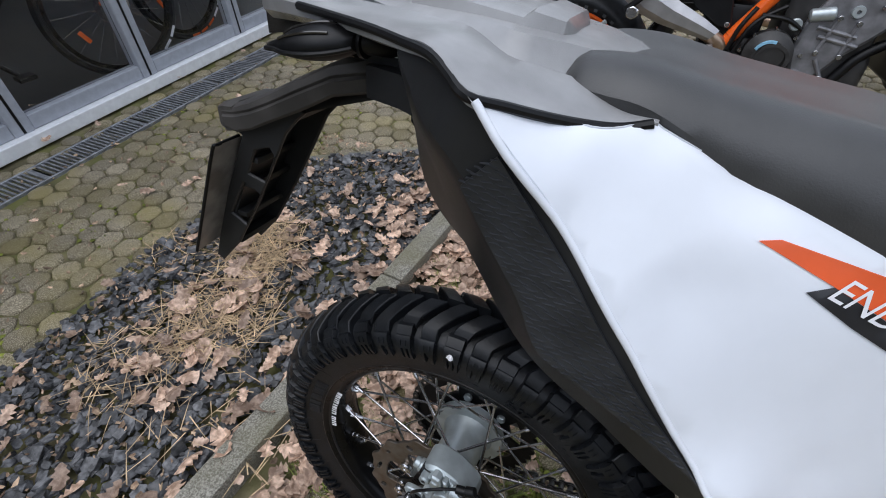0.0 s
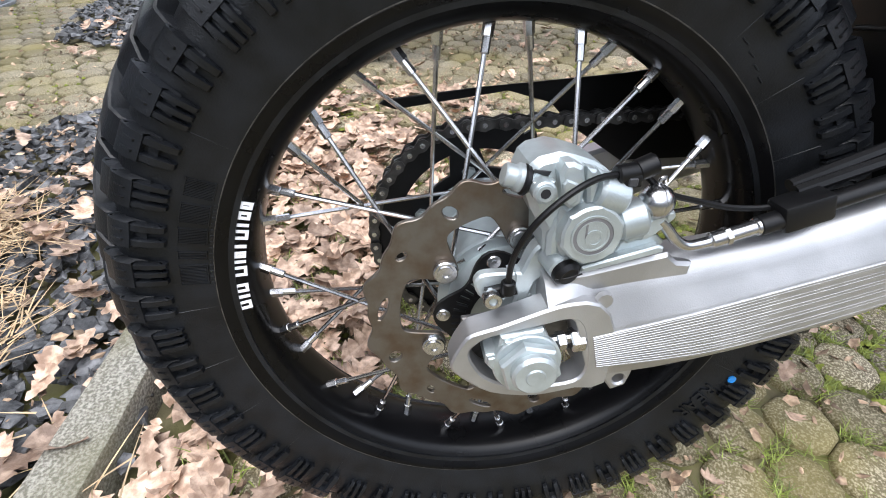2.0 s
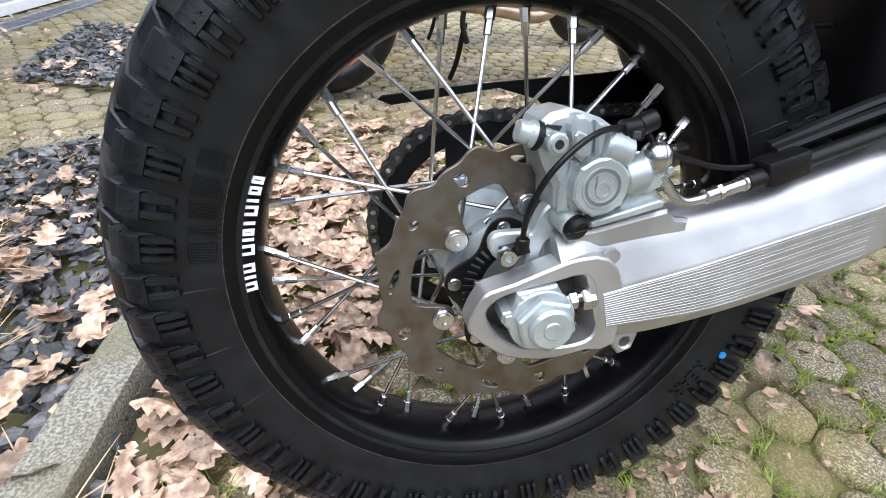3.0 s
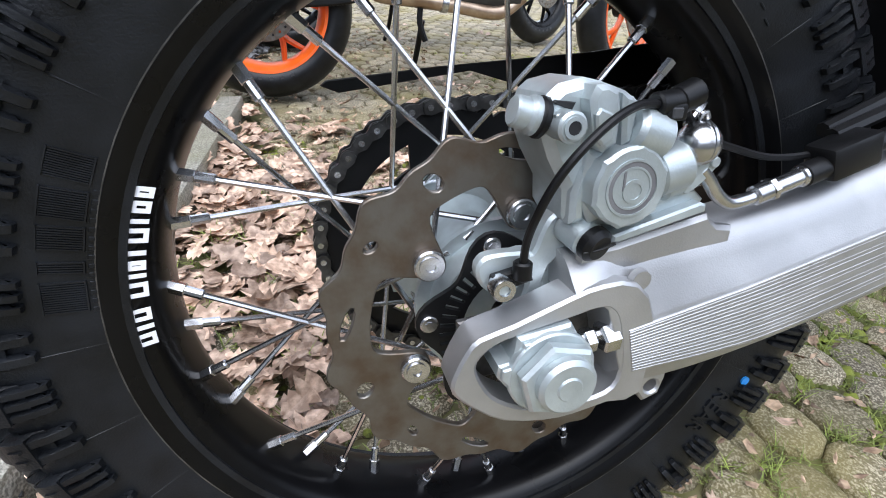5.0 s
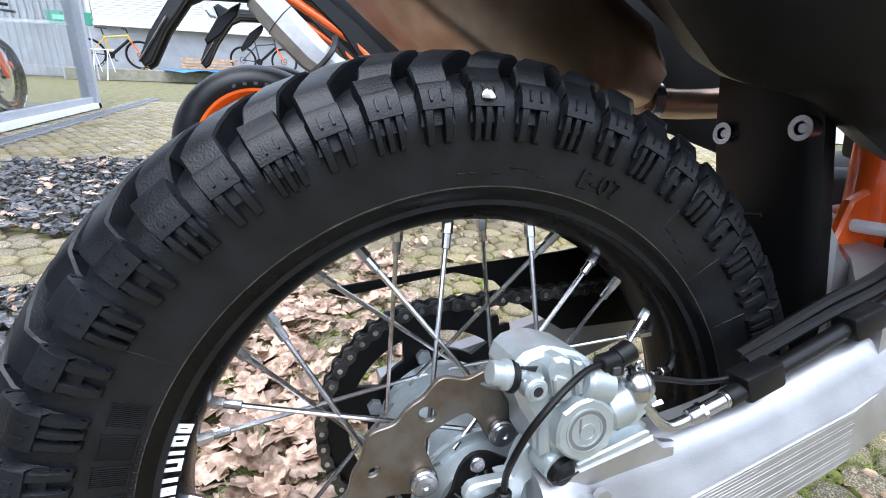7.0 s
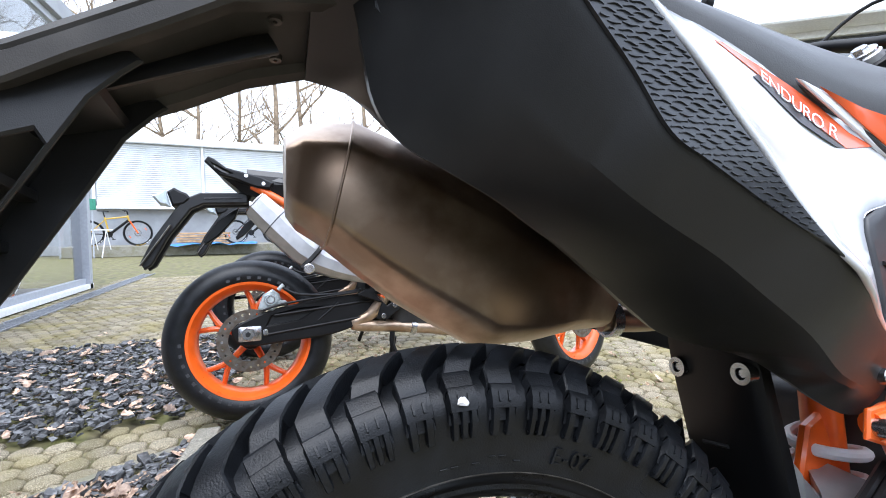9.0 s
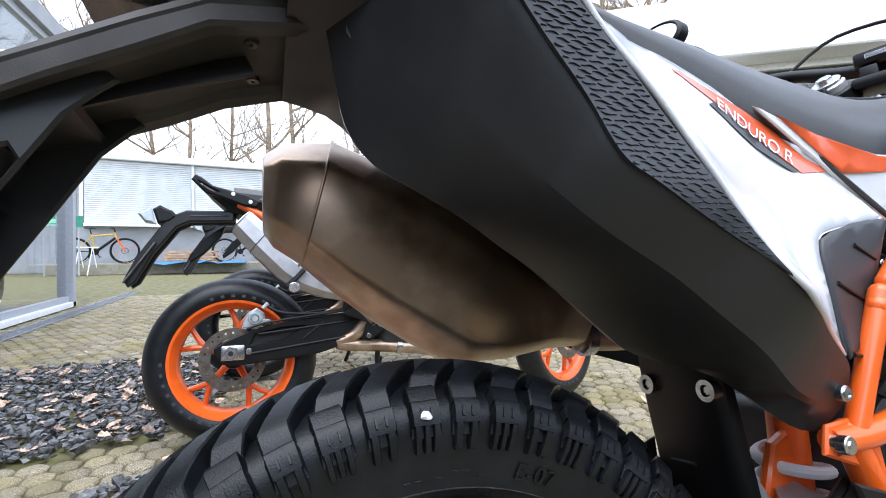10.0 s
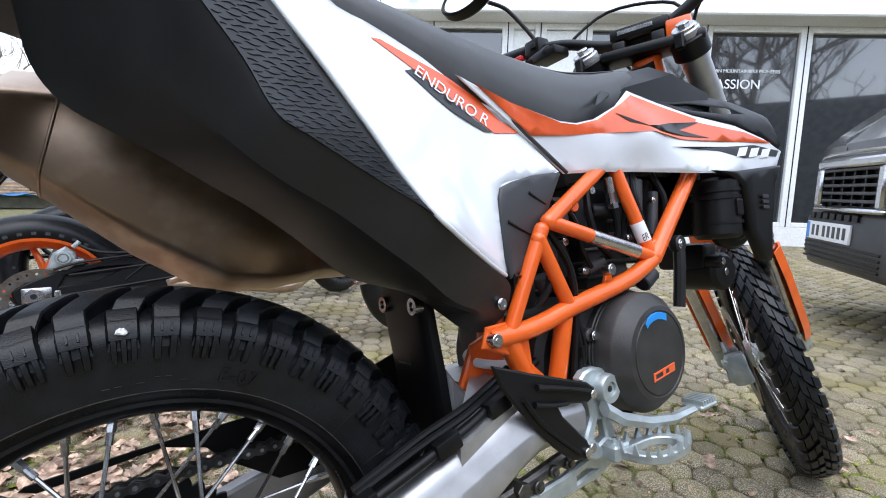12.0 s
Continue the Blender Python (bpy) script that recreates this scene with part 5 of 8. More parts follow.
grab = part("grab_cover", loft([[(x, -w - .004, z0), (x, -w, z1), (x, -w * .8, z1 + .002), (x, w * .8, z1 + .002), (x, w, z1), (x, w + .004, z0)] for x, w, z0, z1 in ((.066, .030, .664, .668), (.060, .046, .664, .675), (.035, .055, .666, .681), (.028, .056, .666, .676), (-.02, .057, .670, .683), (-.05, .055, .672, .686), (-.075, .048, .674, .684))]), TAILGREY, tail, "", 30)
part("edge_trim", tube([(-.15, -.108, .671), (-.07, -.136, .668), (-.028, -.153, .665), (.003, -.170, .663), (.020, -.179, .655), (.036, -.187, .6465), (.057, -.168, .6385), (.082, -.147, .6305), (.106, -.130, .6255), (.125, -.119, .6245), (.143, -.113, .629)], 0.0036, 8, 4), BLACK, tail)
arm_rows = [(-.03, .062, .640, .626, .610), (-.073, .061, .635, .620, .602), (-.11, .066, .628, .613, .595), (-.152, .071, .617, .604, .586), (-.20, .067, .595, .582, .561), (-.25, .061, .570, .558, .538), (-.285, .055, .554, .543, .521), (-.315, .050, .543, .533, .511), (-.338, .046, .537, .529, .512)]
rings = []
for x, y, zt, zg, zb in arm_rows:
    half = [(0, zb + .010), (y * .66, zb + .009), (y * .74, zb + .002), (y * .95, zb), (y, zb + .003), (y * 1.02, zg - .003), (y * .95, zg), (y * .98, zg + .003), (y * .93, zt - .002), (y * .75, zt + .002), (0, zt + .003)]
    rings.append([(x, -a, z) for a, z in half] + [(x, a, z) for a, z in half[-2:0:-1]])
fender = part("rear_fender", loft(rings), FENDER, bike, "matte black plastic rear fender arm", 30)
# darker flat tube under the arm; a recess's shade put into its colour
part("underside_shade", tube([(-.258, 0, .550), (-.20, 0, .5735), (-.13, 0, .599)], (.022, .030), 16, flat=.26), MATTE, fender)
for p in ((-.125, -.03, .600), (-.125, .03, .600), (-.075, -.035, .606), (-.055, -.052, .585), (-.045, -.03, .578)):
    part("fender_screw", lathe([(.002, -.002), (.0055, -.002), (.0062, .002), (.002, .002)], 14, at=p, axis="z"), DARKSTEEL, fender)
cheek = [(-.350, .534), (-.300, .545), (-.262, .552), (-.222, .557), (-.214, .550), (-.226, .540), (-.246, .520), (-.276, .468), (-.314, .404), (-.362, .330), (-.405, .285), (-.418, .290), (-.402, .330), (-.362, .420), (-.330, .480), (-.318, .503), (-.340, .519)]
windows = [[(-.300, .488), (-.276, .496), (-.270, .486), (-.292, .446), (-.318, .452)], [(-.330, .436), (-.304, .424), (-.340, .368), (-.364, .380)]]
holder = part("plate_holder", plate(cheek, -.040, 0.006, 0, windows, 0.002), MATTE, bike, "black plastic number plate holder")
part("holder_cheek", plate(cheek, .040, 0.006, 0, (), 0.002), MATTE, holder)
part("holder_shell", loft([[(x0, -.036, z0), (x0, .040, z0), (x1, .040, z1), (x1, -.036, z1)] for x0, z0, x1, z1 in ((-.300, .505, -.294, .508), (-.352, .402, -.346, .405), (-.408, .296, -.402, .299))]), MATTE, holder)
part("holder_web", loft([[(-.245, -.036, .530), (-.245, .040, .530), (-.242, .040, .536), (-.242, -.036, .536)], [(-.330, -.036, .513), (-.330, .040, .513), (-.328, .040, .521), (-.328, -.036, .521)]]), MATTE, holder)
for z in (.33, .38, .43, .47):
    x = -.318 + (.505 - z) * -.426
    part("holder_rib", box((x - .004, -.035, z - .004), (x + .030, .040, z + .004), .001), MATTE, holder)
part("holder_knob", loft([[(x, -w, zb), (x, -w, zt), (x, -w * .7, zt + .004), (x, w * .7, zt + .004), (x, w, zt), (x, w, zb)] for x, w, zb, zt in ((-.362, .026, .520, .526), (-.352, .038, .512, .533), (-.335, .045, .508, .539), (-.318, .047, .512, .541))]), FENDER, holder, "", 30)
part("plate_back", loft([[(-.333, -.072, .496), (-.333, .070, .496), (-.330, .070, .497), (-.330, -.072, .497)], [(-.403, -.080, .326), (-.418, .070, .322), (-.415, .070, .323), (-.400, -.080, .327)]]), PLATEBACK, holder, "bare metal number plate back")
part("plate_edge", tube([(-.333, -.030, .4975), (-.332, -.066, .497), (-.334, -.074, .491), (-.368, -.0775, .410), (-.4025, -.0815, .326)], .0022, 8, 3), BLACK, holder)
part("tail_light", loft([[(-.19, -.05, .640), (-.19, .05, .640), (-.19, .05, .664), (-.19, -.05, .664)], [(-.25, -.04, .630), (-.25, .04, .630), (-.25, .04, .655), (-.25, -.04, .655)]]), LENSG, bike, "smoked tail light")
stalk = part("turn_signal", join(tube([(-.060, -.070, .646), (-.078, -.100, .650), (-.090, -.112, .651)], (.012, .009), 12), lathe([(.0085, -.002), (.0125, -.002), (.0125, .002), (.0085, .002)], 16, at=(-.085, -.110, .651), axis="x"), lathe([(.0085, -.002), (.0120, -.002), (.0120, .002), (.0085, .002)], 16, at=(-.092, -.113, .651), axis="x")), BLACK, bike, "black turn signal with a smoked lens")


def signal_ring(f, grow=0.0):
    """One section of the leaf-shaped turn signal, f from its root to its tip."""
    x, y = -.086 - .080 * f, -.116 - .014 * f
    w = (.012 + .011 * math.sin(math.pi * min(1, f * 1.15) ** .8)) * (1 if f < .75 else 1 - 2.6 * (f - .75)) + grow
    h = w * .62
    return [(x, y + w * math.cos(a), .651 - .010 * f + h * math.sin(a) * (1.15 if math.sin(a) > 0 else .9)) for a in [2 * math.pi * k / 18 for k in range(18)]]


part("signal_body", loft([signal_ring(k / 10) for k in range(11)]), BLACK, stalk, "", 50)
rim_line = [signal_ring(k / 10, .0008) for k in range(11)]
part("signal_rim", tube([r[10] for r in rim_line] + [r[0] for r in rim_line[::-1]], .0022, 8, 2), BLACK, stalk)
for a in (3, 5, 7):
    part("lens_rib", tube([r[a] for r in rim_line[2:9]], .0012, 6, 2), LENSG, stalk)
part("signal_bracket", loft([[(x, -.086, zb), (x, -.086, zt), (x, -.05, zt + .006), (x, .05, zt + .006), (x, .086, zt), (x, .086, zb)] for x, zb, zt in ((-.030, .632, .664), (-.075, .628, .668), (-.115, .632, .670), (-.150, .640, .668))]), MATTE, bike, "", 30)
part("holder_bolt", join(lathe([(.006, -.096), (.014, -.096), (.014, -.085), (.006, -.085)], 24, at=(-.066, .004, .6525)), lathe([(.0085, -.098), (.011, -.098), (.011, -.090), (.0085, -.090)], 24, at=(-.066, .004, .6525)), cyl((-.066, -.090, .6525), (-.066, -.078, .6525), .006, 8)), CAST, bike)

# muffler: six-sided can with rounded edges, end cap, weld seam and outlet pipe
axis_d, axis_u = Vector((.848, 0, -.530)), Vector((.530, 0, .848))
hexa = [(-.092, -.068), (-.100, .042), (-.048, .104), (.055, .100), (.090, .030), (.085, -.045), (.040, -.082), (-.050, -.091)]


def can_ring(x, z, su, sy, yc=.205, up=axis_u):
    out = []
    k = len(hexa)
    soft = []
    for i in range(k):
        p, c, n = Vector(hexa[i - 1]), Vector(hexa[i]), Vector(hexa[(i + 1) % k])
        a, b = c + (p - c).normalized() * .010, c + (n - c).normalized() * .010
        soft += [a, (a + b + c * 2) / 4, b]
    for p in [Vector((q.x * sy, q.y * su)) for q in soft]:
        out.append(Vector((x, yc + p.x, z)) + up * p.y)
    return out


up_cap = Vector((.252, 0, .968))
seam = Vector((-.0555, 0, .5175))
rings = []
for d, su, sy in ((.0, .82, .96), (.004, .825, .965), (.06, .90, .99), (.13, .98, 1.0), (.20, 1.0, .98), (.245, 1.0, .97)):
    c, f = seam + axis_d * d, min(1, d / .16)
    rings.append(can_ring(c.x, c.z, su, sy, .205, up_cap.lerp(axis_u, f).normalized()))
rings += [can_ring(.222, .372, .80, .85), can_ring(.285, .366, .62, .62), can_ring(.335, .346, .36, .36)]
muffler = part("muffler", loft(rings), TITAN, bike, "heat-tinted brown steel muffler", 32)
cap = [can_ring(-.1150, .5330, .30, .50, .205, Vector((0, 0, 1))), can_ring(-.1180, .5335, .42, .66, .205, Vector((0, 0, 1))), can_ring(-.1165, .5320, .47, .74, .205, Vector((.02, 0, 1))), can_ring(-.1000, .5285, .64, .88, .205, Vector((.10, 0, .995))), can_ring(-.0565, .5178, .80, .945, .205, up_cap)]
part("end_cap", loft(cap), TITAN, muffler, "", 32)
weld = can_ring(-.0560, .5176, .822, .966, .205, up_cap)
part("weld_seam", tube(weld + weld[:1], .0019, 8, sharp=True), TITAN, muffler)
part("muffler_rivet", cyl((.006, .118, .452), (.006, .124, .452), .0045, 12, .001), DARKSTEEL, muffler)
part("clamp", join(lathe([(.024, -.008), (.028, -.008), (.028, .008), (.024, .008)], 24, at=(.345, .205, .329), axis="x")), STEEL, muffler)
part("exhaust_pipe", tube([(.33, .205, .33), (.40, .19, .325), (.47, .15, .33), (.58, .10, .36)], .020, 14), TITAN, bike)

# inner mudguard and mud flap ahead of the tyre
guard_z = [(.298, .345), (.302, .30), (.305, .277), (.308, .25), (.316, .19), (.324, .12), (.333, .055), (.336, .03)]
flap = part("inner_mudguard", sheet([[Vector((x + dx, y * w, z)) for dx, y in ((.014, -.0565), (.007, -.0550), (.003, -.050), (.0, -.040), (-.002, 0), (.0, .040), (.003, .052), (.010, .057), (.030, .060))] for (x, z), w in zip(guard_z, (.90, .97, 1, 1, 1, .98, .94, .85))], Vector((.004, 0, .001))), BLACK, bike, "matte black inner mudguard ahead of the tyre", 35)
part("inner_panel", plate([(0.318, 0.34), (0.334, 0.315), (0.48, 0.27), (0.512, 0.26), (0.529, 0.382), (0.403, 0.528), (0.188, 0.631), (0.098, 0.604), (0.198, 0.520), (0.290, 0.452)], .24, .004, 0, (), .0012), MATTE, bike)
part("guard_rib", tube([(.3125, -.006, .197), (.3125, .026, .196)], .0022, 8), MATTE, flap)
for y in (-.044, .036):
    part("flap_bolt", join(lathe([(.006, .298), (.011, .298), (.011, .310), (.006, .310)], 24, at=(0, y, .277), axis="x"), cyl((.301, y, .277), (.308, y, .277), .0045, 6)), STEEL, flap)

# ---- frame, engine, shock, foot rest ----
frame_ob = part("trellis_frame", tube([(.366, -.110, .231), (.407, -.115, .233), (.451, -.118, .240), (.503, -.122, .254), (.623, -.130, .281), (.692, -.135, .311)], .0125, 14), ORANGE, bike, "orange tubular trellis frame")
for a, b, r in (((.690, -.135, .312), (.849, -.122, .456), .0160), ((.643, -.108, .462), (.684, -.132, .318), .0125), ((.466, -.129, .372), (.686, -.134, .312), .0120), ((.466, -.129, .372), (.618, -.106, .456), .0130), ((.448, -.126, .350), (.503, -.121, .254), .0120), ((.455, -.126, .362), (.397, -.113, .235), .0120), ((.497, -.116, .250), (.474, -.106, .130), .0150), ((.395, -.108, .234), (.440, -.103, .140), .0170), ((.849, -.122, .456), (.93, -.08, .50), .017)):
    bm = tube([a, b], r * .84, 14)
    for q in (a, b):
        bmesh.ops.create_icosphere(bm, subdivisions=2, radius=r * .86, matrix=Matrix.Translation(q))
    part("tube", bm, ORANGE, frame_ob)
part("gusset", plate([(.664, .317), (.70, .298), (.735, .335), (.760, .372), (.72, .348), (.69, .335)], -.136, .006, 0, (), .002), ORANGE, frame_ob)
part("gusset", plate([(.352, .222), (.360, .247), (.41, .250), (.428, .236), (.432, .190), (.458, .165), (.430, .150), (.398, .205)], -.114, .006, 0, (), .002), ORANGE, frame_ob)
part("bare_sleeve", tube([(.545, -.1308, .3500), (.648, -.1331, .3224)], .0108, 16), STEEL, frame_ob, "polished sleeve on the frame tube")
part("frame_sticker", tube([(.6701, -.1238, .367), (.6787, -.1289, .337)], .0112, 16), DECALWHITE, frame_ob)
bm = text_mesh("ER", .016, .0)
bm.transform(Matrix.Translation((.6665, -.1392, .343)) @ Matrix.Rotation(radians(-18), 4, "Y") @ Matrix.Rotation(radians(90), 4, "X"))
part("lettering", bm, DECALBLACK, frame_ob, smooth=0)
for p in ((.366, -.127, .231), (.763, -.142, .328), (.502, -.128, .392), (.578, -.140, .300)):
    part("frame_bolt", join(cyl(p, (p[0], p[1] + .014, p[2]), .0085, 18, .001), cyl((p[0], p[1] - .001, p[2]), p, .004, 6)), STEEL, frame_ob)

engine = part("engine", join(box((.47, -.07, .05), (.71, .12, .24), .03, 3), box((.60, -.075, .20), (.72, .09, .45), .02, 2), cyl((.56, -.085, .17), (.56, .12, .17), .09, 32, .01)), ENGINE, bike, "dark single-cylinder engine")
for i in range(6):
    part("cooling_fin", box((.592, -.083, .262 + .022 * i), (.728, .096, .268 + .022 * i), .002, 1), ENGINE, engine)
cover = part("clutch_cover", lathe([(.0, -.1705), (.0575, -.1705), (.0585, -.1690), (.0605, -.1690), (.0615, -.1705), (.0680, -.1690), (.0850, -.1520), (.0870, -.1480), (.0880, -.1230), (.0890, -.1215), (.0890, -.1185), (.0905, -.1170), (.0930, -.0500), (.0, -.0500)], 72, closed=False, at=(.628, 0, .175)), ENGINE, engine, "dark brown-grey clutch cover", 28)
part("cover_lobe", lathe([(.0, -.108), (.060, -.108), (.066, -.102), (.068, -.05), (.0, -.05)], 48, closed=False, at=(.562, 0, .185)), ENGINE, cover)
for a in (158, 190, 222, 262, 300):
    p = (.628 + .0935 * math.cos(radians(a)), .175 + .0935 * math.sin(radians(a)))
    part("cover_boss", cyl((p[0], -.122, p[1]), (p[0], -.070, p[1]), .0100, 16, .0015), ENGINE, cover)
    part("cover_bolt", join(cyl((p[0], -.129, p[1]), (p[0], -.118, p[1]), .0065, 14, .001), cyl((p[0], -.1295, p[1]), (p[0], -.128, p[1]), .0030, 6)), STEEL, cover)
part("blue_badge", plate([(.597, .221), (.605, .2285), (.615, .2325), (.627, .234), (.640, .2325), (.650, .229), (.649, .219), (.638, .2225), (.627, .224), (.616, .2225), (.607, .219), (.601, .214)], -.1715, .003, 0, (), .0003), BLUE, cover, "blue printed badge")
part("orange_badge", plate([(.606, .150), (.660, .157), (.660, .145), (.606, .138)], -.1714, .003, 0, [[(.611, .1475), (.629, .1498), (.629, .1430), (.611, .1407)], [(.636, .1508), (.645, .1520), (.645, .1452), (.636, .1440)]], .0002), ORANGEF, cover)
for (a, b, r) in (((.60, -.06, .44), (.602, -.07, .34), .018), ((.665, -.05, .47), (.67, -.06, .35), .014), ((.735, -.06, .46), (.70, -.07, .32), .020), ((.79, -.06, .45), (.78, -.05, .34), .022), ((.53, -.05, .40), (.56, -.06, .29), .022), ((.55, -.04, .34), (.68, -.04, .30), .02)):
    part("intake_part", cyl(a, b, r, 14, .004), BLACK, engine)
part("throttle_body", join(box((.575, -.085, .33), (.66, .04, .43), .012, 2), cyl((.60, -.09, .39), (.64, -.092, .39), .012, 14, .002)), BLACK, engine)
part("fuel_connector", join(cyl((.628, -.108, .440), (.632, -.108, .415), .0075, 12, .001), cyl((.632, -.108, .418), (.636, -.108, .395), .0055, 10, .001), cyl((.634, -.108, .400), (.636, -.108, .392), .009, 6)), STEEL, engine)
for pts in (((.637, -.108, .395), (.645, -.105, .35), (.62, -.09, .31)), ((.69, -.10, .455), (.675, -.105, .40), (.66, -.10, .33)), ((.475, -.115, .365), (.51, -.12, .31), (.515, -.12, .24), (.50, -.118, .15)), ((.47, -.10, .33), (.50, -.10, .29), (.53, -.09, .27)), ((.515, -.125, .20), (.518, -.12, .15), (.49, -.12, .12))):
    part("engine_hose", tube(pts, .0052, 8), BLACK, engine)
for lo, hi, bev in (((.505, -.075, .300), (.560, .02, .372), .008), ((.520, -.088, .372), (.548, -.05, .412), .005), ((.668, -.085, .330), (.700, .03, .452), .010), ((.575, -.070, .430), (.640, .03, .470), .008), ((.715, -.075, .385), (.765, .03, .455), .010), ((.735, -.090, .300), (.772, -.02, .372), .008), ((.46, -.060, .250), (.505, .03, .330), .008), ((.640, -.090, .255), (.690, -.02, .300), .006)):
    part("engine_block", box(lo, hi, bev, 2), ENGINE, engine)
for a, b, r in (((.521, -.100, .352), (.521, -.100, .392), .013), ((.521, -.100, .388), (.521, -.100, .402), .017), ((.570, -.098, .300), (.612, -.098, .310), .009), ((.655, -.100, .400), (.650, -.100, .450), .010), ((.700, -.100, .360), (.712, -.100, .440), .012), ((.740, -.105, .345), (.752, -.105, .420), .009), ((.474, -.100, .300), (.484, -.100, .280), .012), ((.690, -.110, .268), (.720, -.110, .285), .014)):
    part("engine_barrel", cyl(a, b, r, 16, .002), GREYPL, engine)
for p in ((.502, -.112, .392), (.560, -.110, .352), (.610, -.108, .300), (.668, -.112, .345), (.595, -.105, .420), (.720, -.115, .330), (.482, -.112, .285), (.520, -.110, .345), (.560, -.108, .300), (.745, -.112, .405)):
    part("engine_screw", join(cyl(p, (p[0], p[1] + .012, p[2]), .0062, 12, .001), cyl((p[0], p[1] - .0012, p[2]), p, .0030, 6)), STEEL, engine)
for pts, r in ((((.50, -.105, .405), (.535, -.112, .380), (.548, -.112, .335), (.575, -.105, .305)), .0042), (((.585, -.10, .44), (.575, -.108, .39), (.590, -.108, .345), (.625, -.102, .318)), .0055), (((.700, -.10, .452), (.690, -.112, .41), (.705, -.112, .365), (.735, -.105, .33)), .0050), (((.758, -.10, .452), (.772, -.112, .41), (.770, -.112, .365)), .0060), (((.470, -.108, .345), (.480, -.116, .315), (.470, -.116, .285), (.455, -.108, .262)), .0050), (((.52, -.118, .235), (.526, -.122, .195), (.512, -.122, .155), (.492, -.118, .130)), .0036), (((.512, -.118, .240), (.517, -.122, .195), (.503, -.122, .150), (.484, -.118, .125)), .0036)):
    part("engine_hose", tube(pts, r, 8), BLACK, engine)
part("orange_tab", plate([(.592, .276), (.604, .300), (.616, .302), (.612, .278)], -.112, .006, 0, (), .001), ORANGE, engine)
part("coil_bolt", join(cyl((.535, -.118, .395), (.535, -.10, .395), .009, 16, .001)), ORANGE, engine)
part("reservoir", join(cyl((.918, -.128, .440), (.912, -.128, .332), .040, 28, .006), cyl((.918, -.128, .462), (.918, -.128, .440), .022, 20, .003), *[lathe([(.039, -.003), (.0425, -.003), (.0425, .003), (.039, .003)], 28, at=(.915, -.128, z), axis="z") for z in (.418, .405, .360)], box((.905, -.172, .37), (.925, -.165, .40), .002, 1)), BLACK, bike, "black plastic canister")
part("rad_block", box((.90, -.10, .34), (.95, .15, .47), .01, 2), BLACK, bike)
part("hanging_stay", join(tube([(.766, -.134, .330), (.764, -.134, .290), (.755, -.132, .225)], .0095, 10, 2), cyl((.766, -.140, .328), (.766, -.125, .328), .015, 18, .002)), MATTE, bike)
stay = part("fender_stay", join(cyl((1.045, -.075, .262), (1.06, .02, .262), .040, 24, .008), box((1.00, -.055, .27), (1.06, .05, .325), .010, 2), cyl((1.015, -.085, .285), (1.02, -.04, .285), .014, 16, .003)), BLACK, bike)
for p in ((1.045, -.078, .262), (1.015, -.088, .285), (1.075, -.06, .29)):
    part("stay_bolt", cyl(p, (p[0], p[1] + .02, p[2]), .0075, 14, .001), STEEL, stay)

# shock
shock = part("shock_absorber", cyl((.46, -.01, .30), (.425, -.02, .08), .020, 18, .002), ORANGE, bike, "shock absorber with a white coil spring")
part("coil_spring", tube([(.440 - .0012 * i / 2 + .034 * math.cos(i * .7), -.02 + .034 * math.sin(i * .7), .200 - .0030 * i) for i in range(44)], .0065, 10, 2), DECALWHITE, shock)
part("linkage_plate", plate([(.375, .155), (.40, .21), (.425, .22), (.44, .16), (.43, .06), (.40, .05)], -.03, .012, 0, (), .003), ORANGE, bike)
part("linkage", box((.34, -.05, .04), (.50, .05, .075), .01, 2), CAST, bike)

# foot rest, rear brake pedal, heel guard
rest = part("foot_rest_bracket", plate([tuple(p) for p in smooth_line([(.492, .161), (.517, .171), (.550, .162), (.566, .142), (.562, .122), (.540, .112), (.548, .095), (.556, .075), (.544, .052), (.512, .048), (.491, .060), (.494, .085), (.508, .107), (.503, .130)], 2, True)], -.138, .016, 0, [[(.520, .100), (.532, .098), (.536, .074), (.520, .068), (.510, .078)]], .003), CAST, bike, "silver cast foot rest bracket", 30)
part("pivot_bolt", join(lathe([(.010, -.152), (.0185, -.152), (.0205, -.148), (.0205, -.136), (.010, -.136)], 32, at=(.536, 0, .141)), cyl((.536, -.149, .141), (.536, -.138, .141), .0100, 24, .001)), CAST, rest)
part("pivot_socket", cyl((.536, -.1498, .141), (.536, -.146, .141), .0045, 6), MATTE, rest)
for x, z in ((.548, .064), (.500, .070)):
    part("rest_bolt", cyl((x, -.144, z), (x, -.136, z), .0065, 14, .001), STEEL, rest)
PEG = [tuple(p) for p in smooth_line([(.535, -.150), (.560, -.146), (.605, -.152), (.628, -.168), (.634, -.190), (.622, -.206), (.590, -.212), (.555, -.206), (.538, -.185)], 4, True)]
peg_bm = plate(PEG, .050, .012, 0, [[(x * .66 + .585 * .34, y * .55 - .180 * .45) for x, y in PEG]], .0015)
peg_bm.transform(Matrix(((1, 0, 0, 0), (0, 0, 1, 0), (0, 1, 0, 0), (0, 0, 0, 1))))
bmesh.ops.recalc_face_normals(peg_bm, faces=peg_bm.faces)
peg = part("foot_peg", peg_bm, CAST, bike, "silver serrated foot peg", 30)
